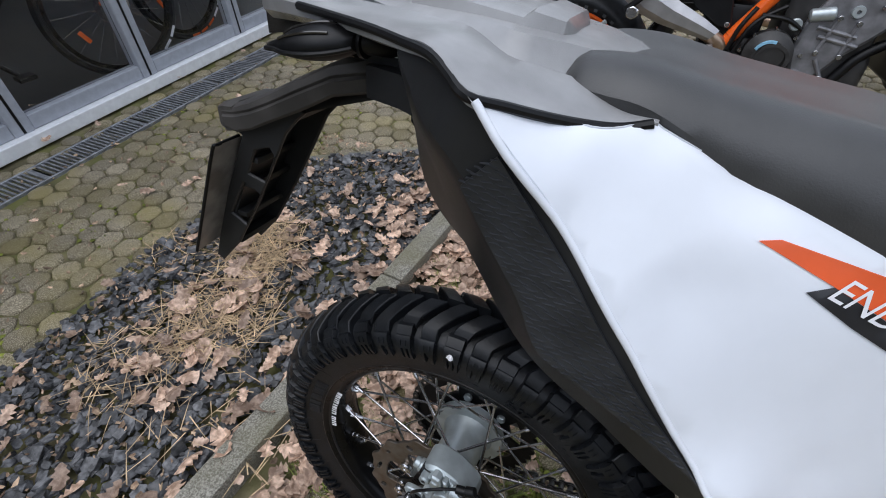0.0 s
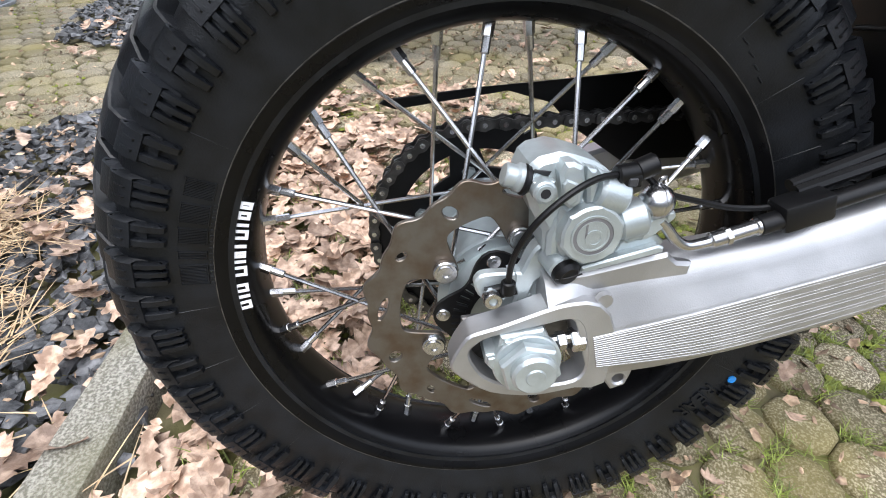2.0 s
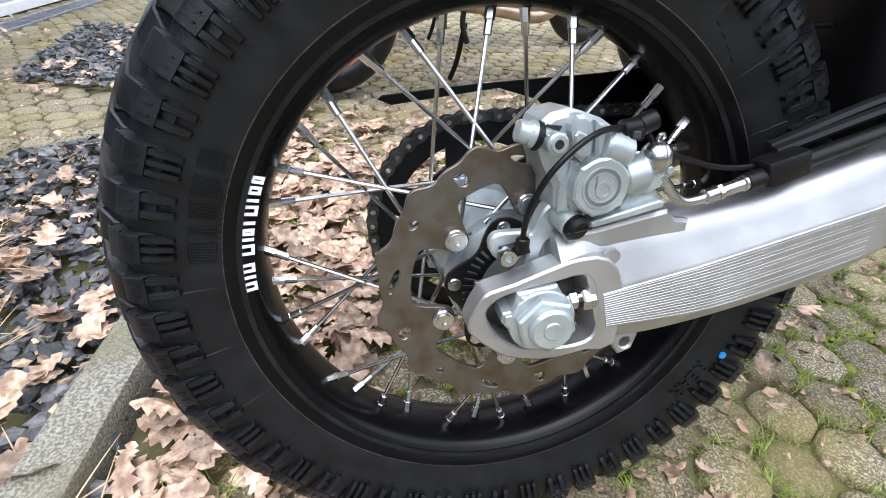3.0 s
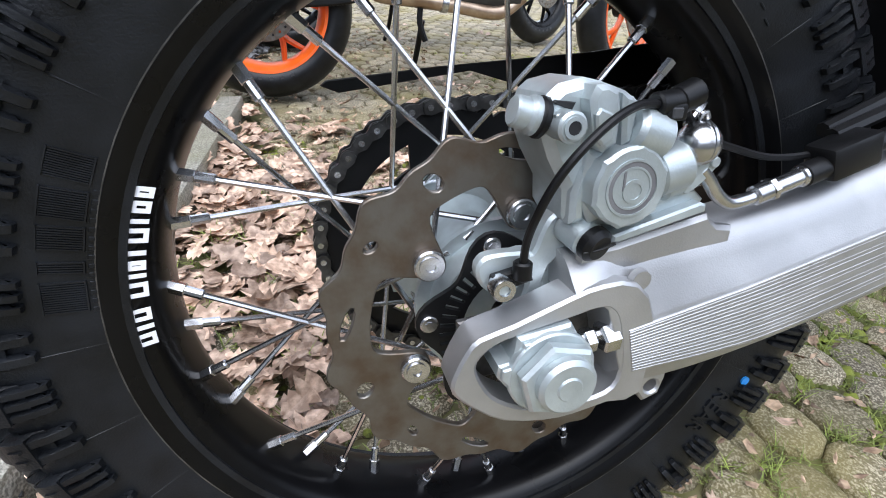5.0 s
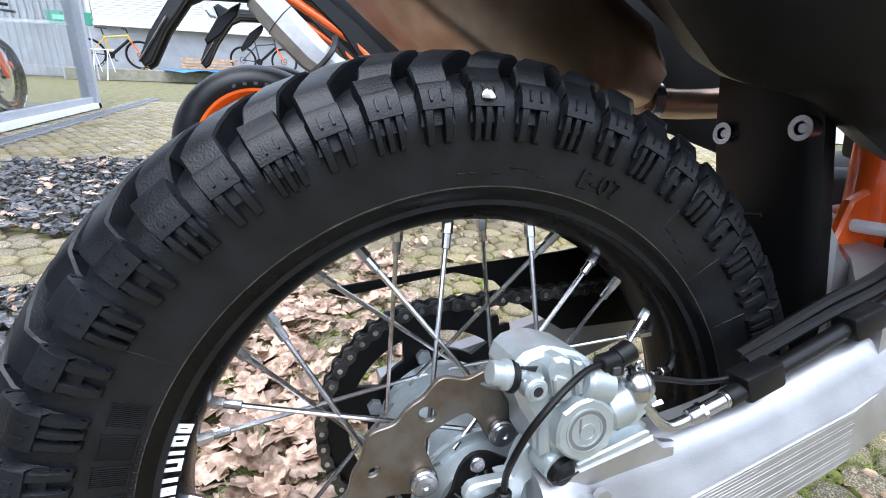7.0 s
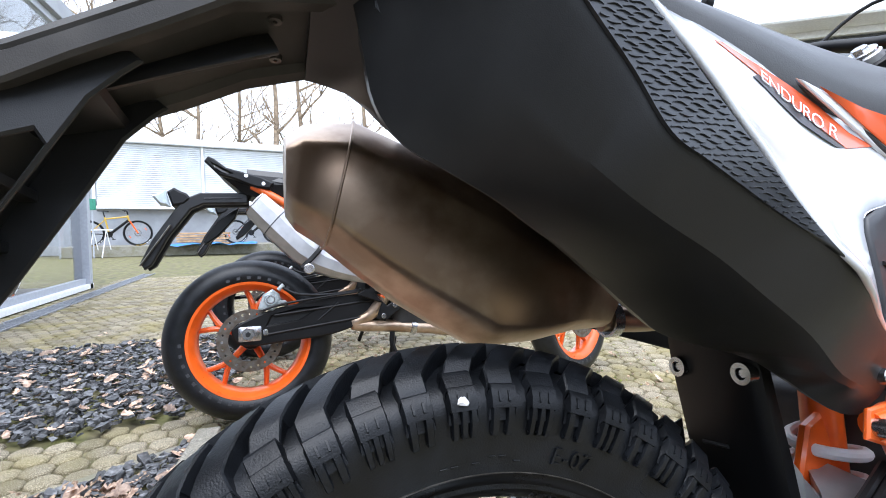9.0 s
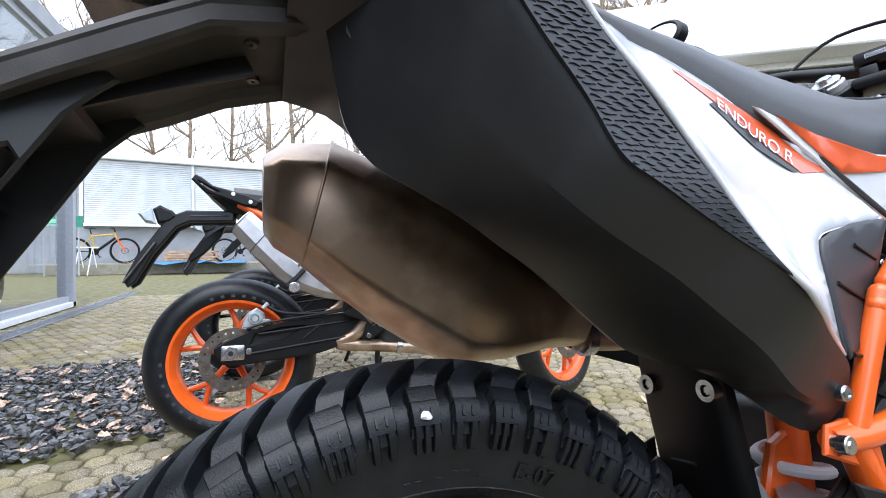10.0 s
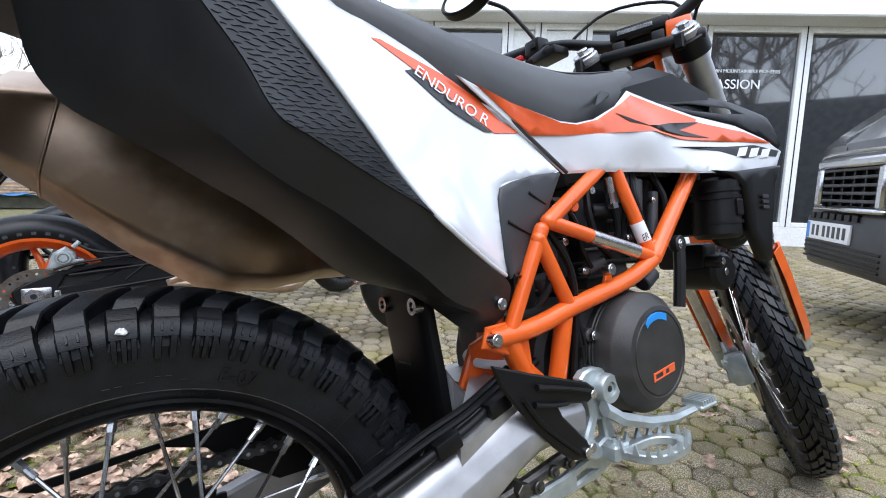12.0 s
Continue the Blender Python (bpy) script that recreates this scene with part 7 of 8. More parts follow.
    part("side_cover", plate([(.16, .56), (.24, .55), (.36, .46), (.47, .36), (.52, .29), (.40, .29), (.31, .42)], -.128, .02, 0, (), .006), BLACK, b, "", 30)
    part("seat", loft([[(x, -w, zb), (x, -w * .8, zt), (x, w * .8, zt), (x, w, zb)] for x, w, zb, zt in ((.0, .07, .64, .67), (.12, .10, .61, .655), (.30, .12, .58, .61), (.50, .12, .57, .60), (.66, .10, .58, .63))]), SEAT, b)
    part("fuel_tank", loft([[(x, -w, zb), (x, -w, zt - .05), (x, -w * .5, zt), (x, w * .5, zt), (x, w, zt - .05), (x, w, zb)] for x, w, zb, zt in ((.60, .08, .48, .60), (.72, .15, .46, .74), (.90, .17, .46, .80), (1.06, .12, .50, .74))]), rim_mat, b)
    arm = part("plate_arm", plate([(-.262, .502), (-.225, .551), (-.169, .576), (.001, .576), (.001, .535), (-.158, .532), (-.202, .510), (-.278, .406), (-.333, .302), (-.357, .285), (-.370, .312), (-.332, .396)], -.050, .03, 0, (), .005), MATTE, b, "", 30)
    part("arm_side", plate([(-.262, .502), (-.225, .551), (-.169, .576), (.001, .576), (.001, .535), (-.158, .532), (-.202, .510), (-.278, .406), (-.333, .302), (-.357, .285), (-.370, .312), (-.332, .396)], .02, .03, 0, (), .005), MATTE, arm)
    part("arm_plate", loft([[(x, -.07, z), (x, .09, z), (x + .005, .09, z + .004), (x + .005, -.07, z + .004)] for x, z in ((-.272, .445), (-.368, .300))]), PLATEBACK, arm)
    part("arm_groove", tube([(-.155, -.0505, .552), (-.02, -.0505, .556)], .003, 6), GREYPL, arm)
    part("tail_lamp", plate([(-.282, .578), (-.258, .594), (-.234, .580), (-.215, .572), (-.200, .552), (-.223, .529), (-.264, .522)], -.055, .11, 0, (), .008), BLACK, arm, "", 30)
    part("signal_lens", plate([(-.325, .555), (-.282, .578), (-.266, .516), (-.300, .522)], -.085, .035, 0, (), .008), CAST, arm, "", 30)
    part("signal_stalk", plate([(-.039, .540), (-.071, .522), (-.123, .482), (-.174, .403), (-.168, .385), (-.119, .421), (-.056, .492)], .06, .03, 0, (), .004), BLACK, arm)
    # silencer
    OCT = [(math.cos(t) * (1 if k % 2 else .93), math.sin(t)) for k, t in enumerate([radians(22.5 + 45 * q) for q in range(8)])]
    mf = part("silencer", loft([[Vector((x, -.165, z)) + Vector((.66, 0, .75)) * r * 1.05 * cu + Vector((0, r * .85 * cv, 0)) for cu, cv in OCT] for x, z, r in ((.030, .512, .044), (.034, .508, .052), (.110, .428, .060), (.200, .335, .060), (.262, .288, .054), (.33, .258, .048), (.42, .228, .036), (.48, .206, .024))]), ALU, b, "", 25)
    part("end_ring", tube([Vector((.030, -.165, .512)) + Vector((.66, 0, .75)) * .049 * cu + Vector((0, .042 * cv, 0)) for cu, cv in OCT + OCT[:1]], .0035, 6, sharp=True), STEEL, mf)
    part("silencer_groove", tube([Vector((.100, -.165, .438)) + Vector((.66, 0, .75)) * .0625 * cu + Vector((0, .0515 * cv, 0)) for cu, cv in OCT + OCT[:1]], .0020, 6, sharp=True), GREYPL, mf)
    part("silencer_strap", tube([(.190, -.218, .262), (.232, -.225, .300), (.268, -.222, .345), (.285, -.16, .40)], .012, 8, flat=.5), BLACK, mf)
    part("silencer_bolt", join(cyl((.215, -.236, .256), (.215, -.20, .256), .020, 8, .003), box((.196, -.234, .246), (.236, -.222, .268), .003, 1)), STEEL, mf)
    ex = part("exhaust", tube([(.44, -.160, .222), (.52, -.14, .16), (.46, -.11, .07), (.392, -.10, .033), (.55, -.10, .014), (.70, -.10, -.005), (.85, -.10, -.024), (.95, -.08, .03)], .025, 14), TITAN, b)
    part("exhaust_clamp", cyl((.625, -.10, .006), (.650, -.10, .002), .030, 18, .002), STEEL, ex)
    part("peg_bracket", plate([(.40, .150), (.412, .160), (.476, .185), (.60, .150), (.62, .110), (.589, .098), (.506, .040), (.472, .052), (.496, .113)], -.165, .012, 0, [[(.47, .15), (.53, .145), (.545, .115), (.515, .10)]], .003), BLACK, b)
    for q in ((.585, .130), (.500, .060), (.475, .170), (.548, .100)):
        part("bracket_bolt", cyl((q[0], -.172, q[1]), (q[0], -.160, q[1]), .010, 12, .001), STEEL, b)
    # frame and engine
    for a, c, r in (((.02, -.08, .60), (.35, -.11, .40), .017), ((.35, -.11, .40), (.46, -.12, .28), .017), ((.500, -.14, .135), (.535, -.142, .207), .020), ((.535, -.142, .207), (.612, -.142, .328), .021), ((.612, -.142, .328), (.72, -.135, .47), .021), ((.72, -.135, .47), (.98, -.10, .56), .019)):
        part("frame_tube", tube([a, c], r, 12), ORANGE, b)
    part("heel_plate", plate([(.36, .34), (.50, .36), (.508, .312), (.528, .228), (.482, .232), (.40, .282)], -.150, .012, 0, (), .004), BLACK, b)
    part("heel_bolt", cyl((.512, -.156, .240), (.512, -.146, .240), .008, 8, .001), STEEL, b)
    eng = part("engine", join(box((.55, -.12, -.01), (.95, .12, .20), .035, 3), box((.66, -.12, .15), (.93, .12, .44), .02, 2)), ENGINE, b)
    part("barrel", plate([(.731, .285), (.760, .335), (.800, .400), (.935, .400), (.962, .300), (.905, .235), (.862, .190), (.800, .100), (.735, .095), (.715, .190)], -.150, .10, 0, (), .010), ENGGREY, eng, "grey cast barrel", 30)
    for (x0, z0), (x1, z1) in (((.759, .262), (.868, .243)), ((.770, .236), (.880, .218)), ((.805, .292), (.782, .190)), ((.858, .282), (.846, .186)), ((.790, .170), (.830, .110)), ((.740, .130), (.790, .118))):
        part("engine_rib", tube([(x0, -.151, z0), (x1, -.151, z1)], .0065, 8, sharp=True), ENGGREY, eng)
    for q in ((.805, .292), (.858, .282), (.782, .190), (.846, .186), (.900, .330), (.760, .112), (.820, .118)):
        part("head_bolt", cyl((q[0], -.164, q[1]), (q[0], -.148, q[1]), .008, 10, .001), STEEL, eng)
    part("oil_cap", lathe([(.006, -.158), (.016, -.158), (.018, -.150), (.006, -.150)], 20, at=(.843, 0, .312)), CAST, eng)
    part("starter_motor", cyl((.725, -.150, .290), (.790, -.150, .303), .019, 18, .004), CAST, eng)
    part("sensor_disc", cyl((.700, -.158, .262), (.700, -.142, .262), .018, 20, .003), CAST, eng)
    part("clutch_cover", join(lathe([(.0, -.180), (.046, -.180), (.054, -.174), (.060, -.168), (.072, -.162), (.074, -.130), (.0, -.130)], 40, closed=False, at=(.655, 0, .168)), lathe([(.040, -.183), (.050, -.183), (.050, -.176), (.040, -.176)], 40, at=(.668, 0, .156))), ENGINE, eng)
    part("blue_badge", join(*[box((-.006, -.1835, -.005), (.006, -.179, .005), .001, 1, Matrix.Translation((.655 + .042 * math.sin(t), 0, .168 + .042 * math.cos(t))) @ Matrix.Rotation(t, 4, "Y")) for t in [radians(-62 + 14 * q) for q in range(6)]]), mat("pale_blue_print_ring", (.25, .50, .68), .4), eng)
    for i in range(9):
        t = radians(40 * i + 12)
        part("case_bolt", cyl((.660 + .088 * math.cos(t), -.160, .160 + .082 * math.sin(t)), (.660 + .088 * math.cos(t), -.12, .160 + .082 * math.sin(t)), .006, 8), STEEL, eng)
    for pts in (((.545, -.165, .10), (.560, -.168, .19), (.590, -.165, .26), (.66, -.15, .31)), ((.60, -.16, .28), (.67, -.165, .275), (.72, -.15, .25)), ((.535, -.165, .17), (.55, -.168, .24), (.58, -.160, .30))):
        part("oil_line", tube(pts, .007, 8), BLACK, eng)
    part("coolant_hose", tube([(.80, -.13, .05), (.847, -.13, .085), (.898, -.125, .178), (.960, -.11, .230), (1.02, -.10, .26)], .016, 12), BLACK, eng)
    part("radiator", box((1.0, -.17, .12), (1.05, .17, .45), .01, 1), BLACK, b)
    part("under_frame", box((.44, -.09, .03), (.62, .09, .30), .02, 2), BLACK, b)
    part("side_stand", tube([(.60, .10, -.05), (.58, .16, -.20), (.56, .22, -.285)], .012, 8), BLACK, b)
    part("centre_foot", tube([(.548, -.10, -.01), (.545, -.10, -.06), (.565, -.10, -.12)], .011, 8, 3), BLACK, b)
    part("foot_peg", tube([(.48, -.14, .17), (.48, -.21, .17)], .012, 8), ALU, b)
    for s in (-1, 1):
        part("fork_leg", tube([(1.46, s * .11, .0), (1.12, s * .10, .68)], .026, 12), BLACK, b)
    part("handlebar", tube([(1.02, -.38, .78), (1.08, -.20, .82), (1.11, 0, .80), (1.08, .20, .82), (1.02, .38, .78)], .012, 10), BLACK, b)
    part("headlamp", box((1.18, -.09, .58), (1.27, .09, .76), .03, 2), BLACK, b)
    return b


naked_bike("naked_motorcycle", "black naked motorcycle with orange wheels and a steel silencer", ORANGE, pose(-.235, 1.69, .325, -8, 0, 0))
naked_bike("naked_motorcycle", "dark naked motorcycle with black wheels parked behind another one", RIMBLACK, pose(-.18, 2.62, .32, -8, 0, 3))

# ---- showroom on the left: sill, frames, panes, dark inside with bicycles ----
FX = -2.45
slab((FX - .12, -3.0, .0), (FX + .03, 7.05, .065), WFRAME, "window_sill", "white coated metal sill under the showroom glazing")
win = tagged(new("window_1"), "grey aluminium showroom glazing with large panes", "window", kind="structure")
ys = [-2.83, -2.13, -1.43, -.74, -.04, .64, 1.34, 2.05, 2.75, 3.45, 4.15, 6.98]
for y in ys:
    part("mullion", box((FX - .09, y - .045, .065), (FX - .01, y + .045, 3.2), .004, 1), GFRAME, win)
    part("mullion_gap", box((FX - .0095, y - .006, .07), (FX - .0085, y + .006, 3.2), 0), BLACK, win)
for z0, z1 in ((.067, .135), (2.25, 2.32), (3.12, 3.2)):
    for a, b in zip(ys, ys[1:]):
        part("rail", box((FX - .085, a + .046, z0), (FX - .014, b - .046, z1), .003, 1), GFRAME, win)
for a, b in zip(ys, ys[1:]):
    p = part("pane", box((FX - .055, a + .047, .137), (FX - .049, b - .047, 3.11), 0), GLASS, win, smooth=0)
    p.visible_shadow = False
slab((FX - .15, 6.93, .0), (FX + .03, 7.03, 3.35), GFRAME, "corner_post", "grey metal corner post of the showroom")
pe = part("end_pane", box((-6.0, 6.97, .1), (FX - .16, 6.98, 3.1), 0), GLASS, win, smooth=0)
pe.visible_shadow = False
slab((-7.0, -3.0, -.005), (FX - .125, 7.0, .03), DARKROOM, "showroom_floor", "dark grey showroom floor")
slab((-7.2, -3.0, .0), (-7.0, 7.0, 3.3), SHEDG, "wall_back", "grey rear wall of the showroom")
slab((-7.2, -3.2, .0), (FX, -3.0, 3.3), SHEDG, "wall_end", "grey end wall of the showroom")
slab((-7.2, -3.2, 3.2), (FX + .05, 7.05, 3.4), SHEDG, "showroom_ceiling", "grey showroom ceiling and roof")
POSTER = mat("pale_blue_print", (.74, .84, .88), .5, vary=.12, scale=1.2)
slab((-3.42, 4.3, .38), (-3.38, 6.85, 2.8), POSTER, "display_board", "pale blue printed display board behind the bicycles", "")


def bicycle(name, label, m, accent):
    b = tagged(new(name), label, "bicycle", "bicycles")
    b.matrix_world = m
    for cx in (0, 1.12):
        w = part("wheel", lathe([(.012, -.03), (.02, -.03), (.02, .03), (.012, .03)], 16, at=(cx, 0, 0)), BLACK, b)
        part("tyre", lathe([(.325, -.012), (.335, -.026), (.352, -.027), (.364, 0), (.352, .027), (.335, .026), (.325, .012)], 64, at=(cx, 0, 0)), RUBBER, w)
        part("rim", lathe([(.305, -.012), (.326, -.014), (.326, .014), (.305, .012)], 64, at=(cx, 0, 0)), RIMBLACK, w)
        for i in range(20):
            a = 2 * math.pi * i / 20
            part("spoke", tube([(cx + .02 * math.cos(a + .9 * (-1) ** i), .02 * (-1) ** i, .02 * math.sin(a + .9 * (-1) ** i)), (cx + .308 * math.cos(a), 0, .308 * math.sin(a))], .0016, 4, sharp=True), STEEL, w)
        part("brake_disc", plate(circle(cx, 0, .09, 32), -.036, .003, 0, [circle(cx, 0, .065, 24)], 0), STEEL, w)
        for a0 in (30, 210):
            rf = box((-.035, -.006, -.012), (.035, .006, .012), .004, 1)
            rf.transform(Matrix.Translation((cx + .22 * math.cos(radians(a0)), -.012, .22 * math.sin(radians(a0)))) @ Matrix.Rotation(radians(90 - a0), 4, "Y"))
            part("reflector", rf, ORANGE, w)
        for k in range(5):
            a = radians(60 + 14 * k)
            st = box((-.033, -.0012, -.007), (.033, .0012, .007), 0)
            st.transform(Matrix.Translation((cx + .342 * math.cos(a + 3.6), -.0275, .342 * math.sin(a + 3.6))) @ Matrix.Rotation(math.pi / 2 - a - 3.6, 4, "Y"))
            part("tyre_mark", st, accent if k < 3 else DECALWHITE, w)
    fr = part("bicycle_frame", tube([(.45, 0, -.03), (.36, 0, .45)], .022, 10), accent, b)
    for a, c, r, mt in (((.45, 0, -.03), (.90, 0, .36), .036, BLACK), ((.37, 0, .40), (.88, 0, .46), .022, accent), ((0, .05, 0), (.45, .03, -.03), .012, BLACK), ((0, -.05, 0), (.45, -.03, -.03), .012, BLACK), ((0, .05, 0), (.37, .02, .38), .010, accent), ((0, -.05, 0), (.37, -.02, .38), .010, accent), ((.88, 0, .50), (.92, 0, .34), .026, accent), ((.94, -.06, .34), (1.12, -.06, .0), .02, ORANGE), ((.94, .06, .34), (1.12, .06, .0), .02, ORANGE), ((.36, 0, .45), (.33, 0, .60), .014, BLACK), ((.90, 0, .52), (.87, 0, .62), .018, BLACK)):
        part("frame_tube", tube([a, c], r, 10), mt, fr)
    part("handlebar", tube([(.80, -.36, .62), (.87, -.15, .64), (.87, .15, .64), (.80, .36, .62)], .014, 8), BLACK, b)
    part("saddle", loft([[(x, -w, z - .03), (x, -w * .8, z), (x, w * .8, z), (x, w, z - .03)] for x, w, z in ((.20, .07, .64), (.26, .075, .635), (.36, .03, .63), (.46, .018, .62))]), BLACK, b)
    part("chainset", join(cyl((.45, -.07, -.03), (.45, -.055, -.03), .085, 28, .003), tube([(.45, -.075, -.03), (.55, -.085, -.16)], .011, 8), box((.52, -.16, -.175), (.60, -.085, -.155), .004, 1)), BLACK, b)
    return b


for x, y, z, yaw in ((-2.82, .30, .394, 82), (-2.80, 1.98, .394, 96), (-3.55, -.75, .394, 90), (-2.85, 4.5, .394, 86), (-3.1, 5.45, .394, 94), (-4.3, 2.4, .394, 90)):
    bicycle("bicycle", "black mountain bicycle with orange details behind the showroom glass", pose(x, y, z, 0, 0, yaw), ORANGE)

# drain channel along the facade
dr = tagged(new("drain_channel"), "long galvanised drain channel with slotted grates", "drain", kind="structure")
# solid black block stands for the shade below the grates
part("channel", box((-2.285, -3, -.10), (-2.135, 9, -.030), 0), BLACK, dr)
for x in (-2.29, -2.135):
    part("channel_edge", box((x - .006, -3, -.05), (x + .006, 9, .004), .002, 1), ZINC, dr)
v, f = [], []
y = -3.0
while y < 8.9:
    wide = .03 if int(y / .5) != int((y + .021) / .5) else .0085
    b = len(v)
    for xx, yy, zz in itertools.product((-2.282, -2.143), (y, y + wide), (-.03, .001)):
        v.append((xx, yy, zz))
    f += [(b + q[0], b + q[1], b + q[2], b + q[3]) for q in ((0, 1, 3, 2), (4, 6, 7, 5), (0, 4, 5, 1), (2, 3, 7, 6), (1, 5, 7, 3), (0, 2, 6, 4))]
    y += .021
me = bpy.data.meshes.new("grate_bars")
me.from_pydata(v, [], f)
me.materials.append(ZINC)
gb = new("grate_bars", me)
gb.parent = dr
tagged(gb, kind="stuff")

# ---- shed at the far end ----
YELLOW = mat("yellow_frame_paint", (.55, .36, .05), .4, vary=.1)
shed = tagged(new("shed"), "long white shed with roller shutters over a grey base wall", "shed")
SHM = pose(-5.35, 16.6, 0, 0, 0, 9)


def shed_part(name, bm, material):
    bm.transform(SHM)
    return part(name, bm, material, shed, smooth=0)


shed_part("base_wall", box((-6, .0, .0), (12, .3, 1.45), .01, 1), SHEDG)
shed_part("shed_body", box((-6, .10, 1.45), (12, 4, 3.42), .01, 1), SHEDW)
shed_part("roof", box((-6.2, -.25, 3.42), (12.2, 4.2, 3.62), .02, 1), WFRAME)
shed_part("ledge", box((.1, -.35, 1.38), (9, .0, 1.46), .01, 1), WFRAME)
for x0, x1 in ((.12, 2.95), (3.05, 6.1)):
    sh = shed_part("roller_shutter", box((x0, .02, 1.47), (x1, .09, 3.40), .002, 1), SHEDW)
    for i in range(30):
        z = 1.50 + i * .063
        sl = box((x0 + .02, -.015, z), (x1 - .02, .022, z + .048), .010, 1)
        sl.transform(SHM)
        part("shutter_slat", sl, SHEDW, sh, smooth=40)
for x in (.06, 3.0, 6.15):
    shed_part("shutter_rail", box((x - .04, -.03, 1.46), (x + .04, .10, 3.42), .004, 1), WFRAME)
for i in range(14):
    shed_part("wall_rib", box((6.3 + .16 * i, -.02, 1.46), (6.38 + .16 * i, .10, 3.42), .006, 1), SHEDG)
for i in range(12):
    shed_part("wall_rib", box((-1.9 + .16 * i, -.02, .02), (-1.82 + .16 * i, .10, 3.42), .006, 1), SHEDG)
slab((-5.6, 15.0, .0), (3.5, 16.4, .28), KERB, "loading_ramp", "low concrete ramp before the shed")
bicycle("bicycle", "black and yellow electric bicycle on a rack before the shed", pose(-4.95, 15.0, .65, 0, 0, 12), YELLOW)
rack = tagged(new("bicycle_rack"), "light metal bicycle rack", "rack")
for x in (-5.2, -4.9, -4.6):
    part("rack_leg", tube([(x, 14.75, 0), (x + .08, 14.9, .75), (x + .16, 15.05, 0)], .014, 6, sharp=True), WFRAME, rack)
part("rack_rail", tube([(-5.3, 14.9, .75), (-4.4, 15.0, .75)], .014, 6), WFRAME, rack)
for xx in (-5.5, -4.75):
    part("rack_post", tube([(xx, 14.65, 0), (xx, 14.65, 1.3)], .02, 6), GFRAME, rack)
sign = tagged(part("sign_board", box((-5.6, 14.6, 1.28), (-4.65, 14.64, 1.58), .01, 1), mat("green_sign", (.03, .20, .13), .4)), "dark green sign board with pale writing", "sign")
part("writing_bar", box((-5.45, 14.585, 1.38), (-4.95, 14.598, 1.48), 0), mat("pale_green_print", (.2, .75, .4), .5), sign)
pal = tagged(new("pallet_stack"), "stack of light wooden boards on the ramp", "boards")
for i in range(5):
    part("board", box((-2.9, 15.2, .29 + .075 * i), (-1.5 - .1 * (i % 2), 15.8, .34 + .075 * i), .004, 1), WOOD, pal)
bm = bmesh.new()
bmesh.ops.create_grid(bm, x_segments=18, y_segments=10, size=1, matrix=Matrix.Diagonal((1.3, .45, 1, 1)))
for q in bm.verts:
    q.co.z = .10 + .09 * noise.noise(q.co * 3)
bm.transform(Matrix.Translation((-2.0, 14.8, .22)))
tagged(part("tarpaulin", bm, mat("blue_tarpaulin", (.04, .18, .45), .5, vary=.2), smooth=60), "crumpled blue tarpaulin lying on the ramp", "tarpaulin")
bicycle("bicycle", "dark bicycle leaning by the shed wall", pose(-1.3, 15.2, .65, 0, 0, -8), GREYPL)

# ---- shop on the right with white frames and dark glass, its roof fascia ----
SM = pose(8.6, 2.3, 0, 0, 0, math.degrees(math.atan2(-.6, .8)))
shop = tagged(new("shop_building"), "white shop building with dark reflecting windows and white frames", "building")


def shop_part(name, bm, material, parent=None, label=""):
    bm.transform(SM)
    return part(name, bm, material, parent or shop, label, smooth=0)


shop_part("fascia", box((-6.4, -.45, 3.2), (8, 6, 4.0), .02, 1), WFRAME)
shop_part("plinth", box((-6.3, -.02, .0), (8, .25, .30), .01, 1), WFRAME)
shop_part("back_wall", box((-6.3, 5.8, .0), (8, 6, 3.2), 0), SHEDG)
shop_part("shop_floor", box((-6.3, .25, .0), (8, 5.8, .05), 0), DARKROOM)
DARKGLASS = mat("dark_reflecting_glass", (.02, .022, .026), .03, vary=.05, spec=.9, coat=1.0)
shop_part("side_wall", box((-6.3, .25, 0), (-6.2, 5.8, 3.2), 0), WFRAME)
xs = [-6.2, -5.70, -4.60, -4.12, -3.45, -1.72, -.30, 2.2, 4.6, 7.0]
for i, (a, b) in enumerate(zip(xs, xs[1:])):
    w = shop_part("window", box((a + .09, .03, .36), (b - .09, .05, 3.1), 0), DARKGLASS if b - a > 1.0 else WFRAME)
    for q in ((a, -.02, .30, a + .085, .10, 3.2), (b - .085, -.02, .30, b, .10, 3.2), (a + .085, -.02, 3.11, b - .085, .10, 3.2), (a + .085, -.02, .30, b - .085, .10, .37)):
        shop_part("frame", box(q[:3], q[3:], .006, 1), WFRAME, w)
    shop_part("gap", box((b - .008, -.024, .3), (b + .008, -.02, 3.2), 0), BLACK, w)
for z in (3.35, 3.55):
    shop_part("lamp_bracket", box((-6.02, -.55, z), (-5.9, -.44, z + .16), .02, 1), GFRAME)


def shop_text(body, size, x, z):
    bm = text_mesh(body, size, .004)
    bm.transform(Matrix.Translation((x, .022, z)) @ Matrix.Rotation(radians(90), 4, "X"))
    return shop_part("lettering", bm, DECALWHITE)


shop_text("GERMAN MOUNTAINBIKE PIONEERS", .068, -1.16, 2.57)
shop_text("PASSION", .19, -1.24, 2.38)

# ---- grey van beside the shop, seen from its front corner ----
van = tagged(new("delivery_van"), "grey delivery van with a chrome-framed grille", "van")
VM = Matrix.Translation((3.844, .783, .05)) @ Matrix.Rotation(math.atan2(.285, .361), 4, "Z")


def van_part(name, bm, material, parent=None, label=""):
    bm.transform(VM)
    return part(name, bm, material, parent or van, label, 40)


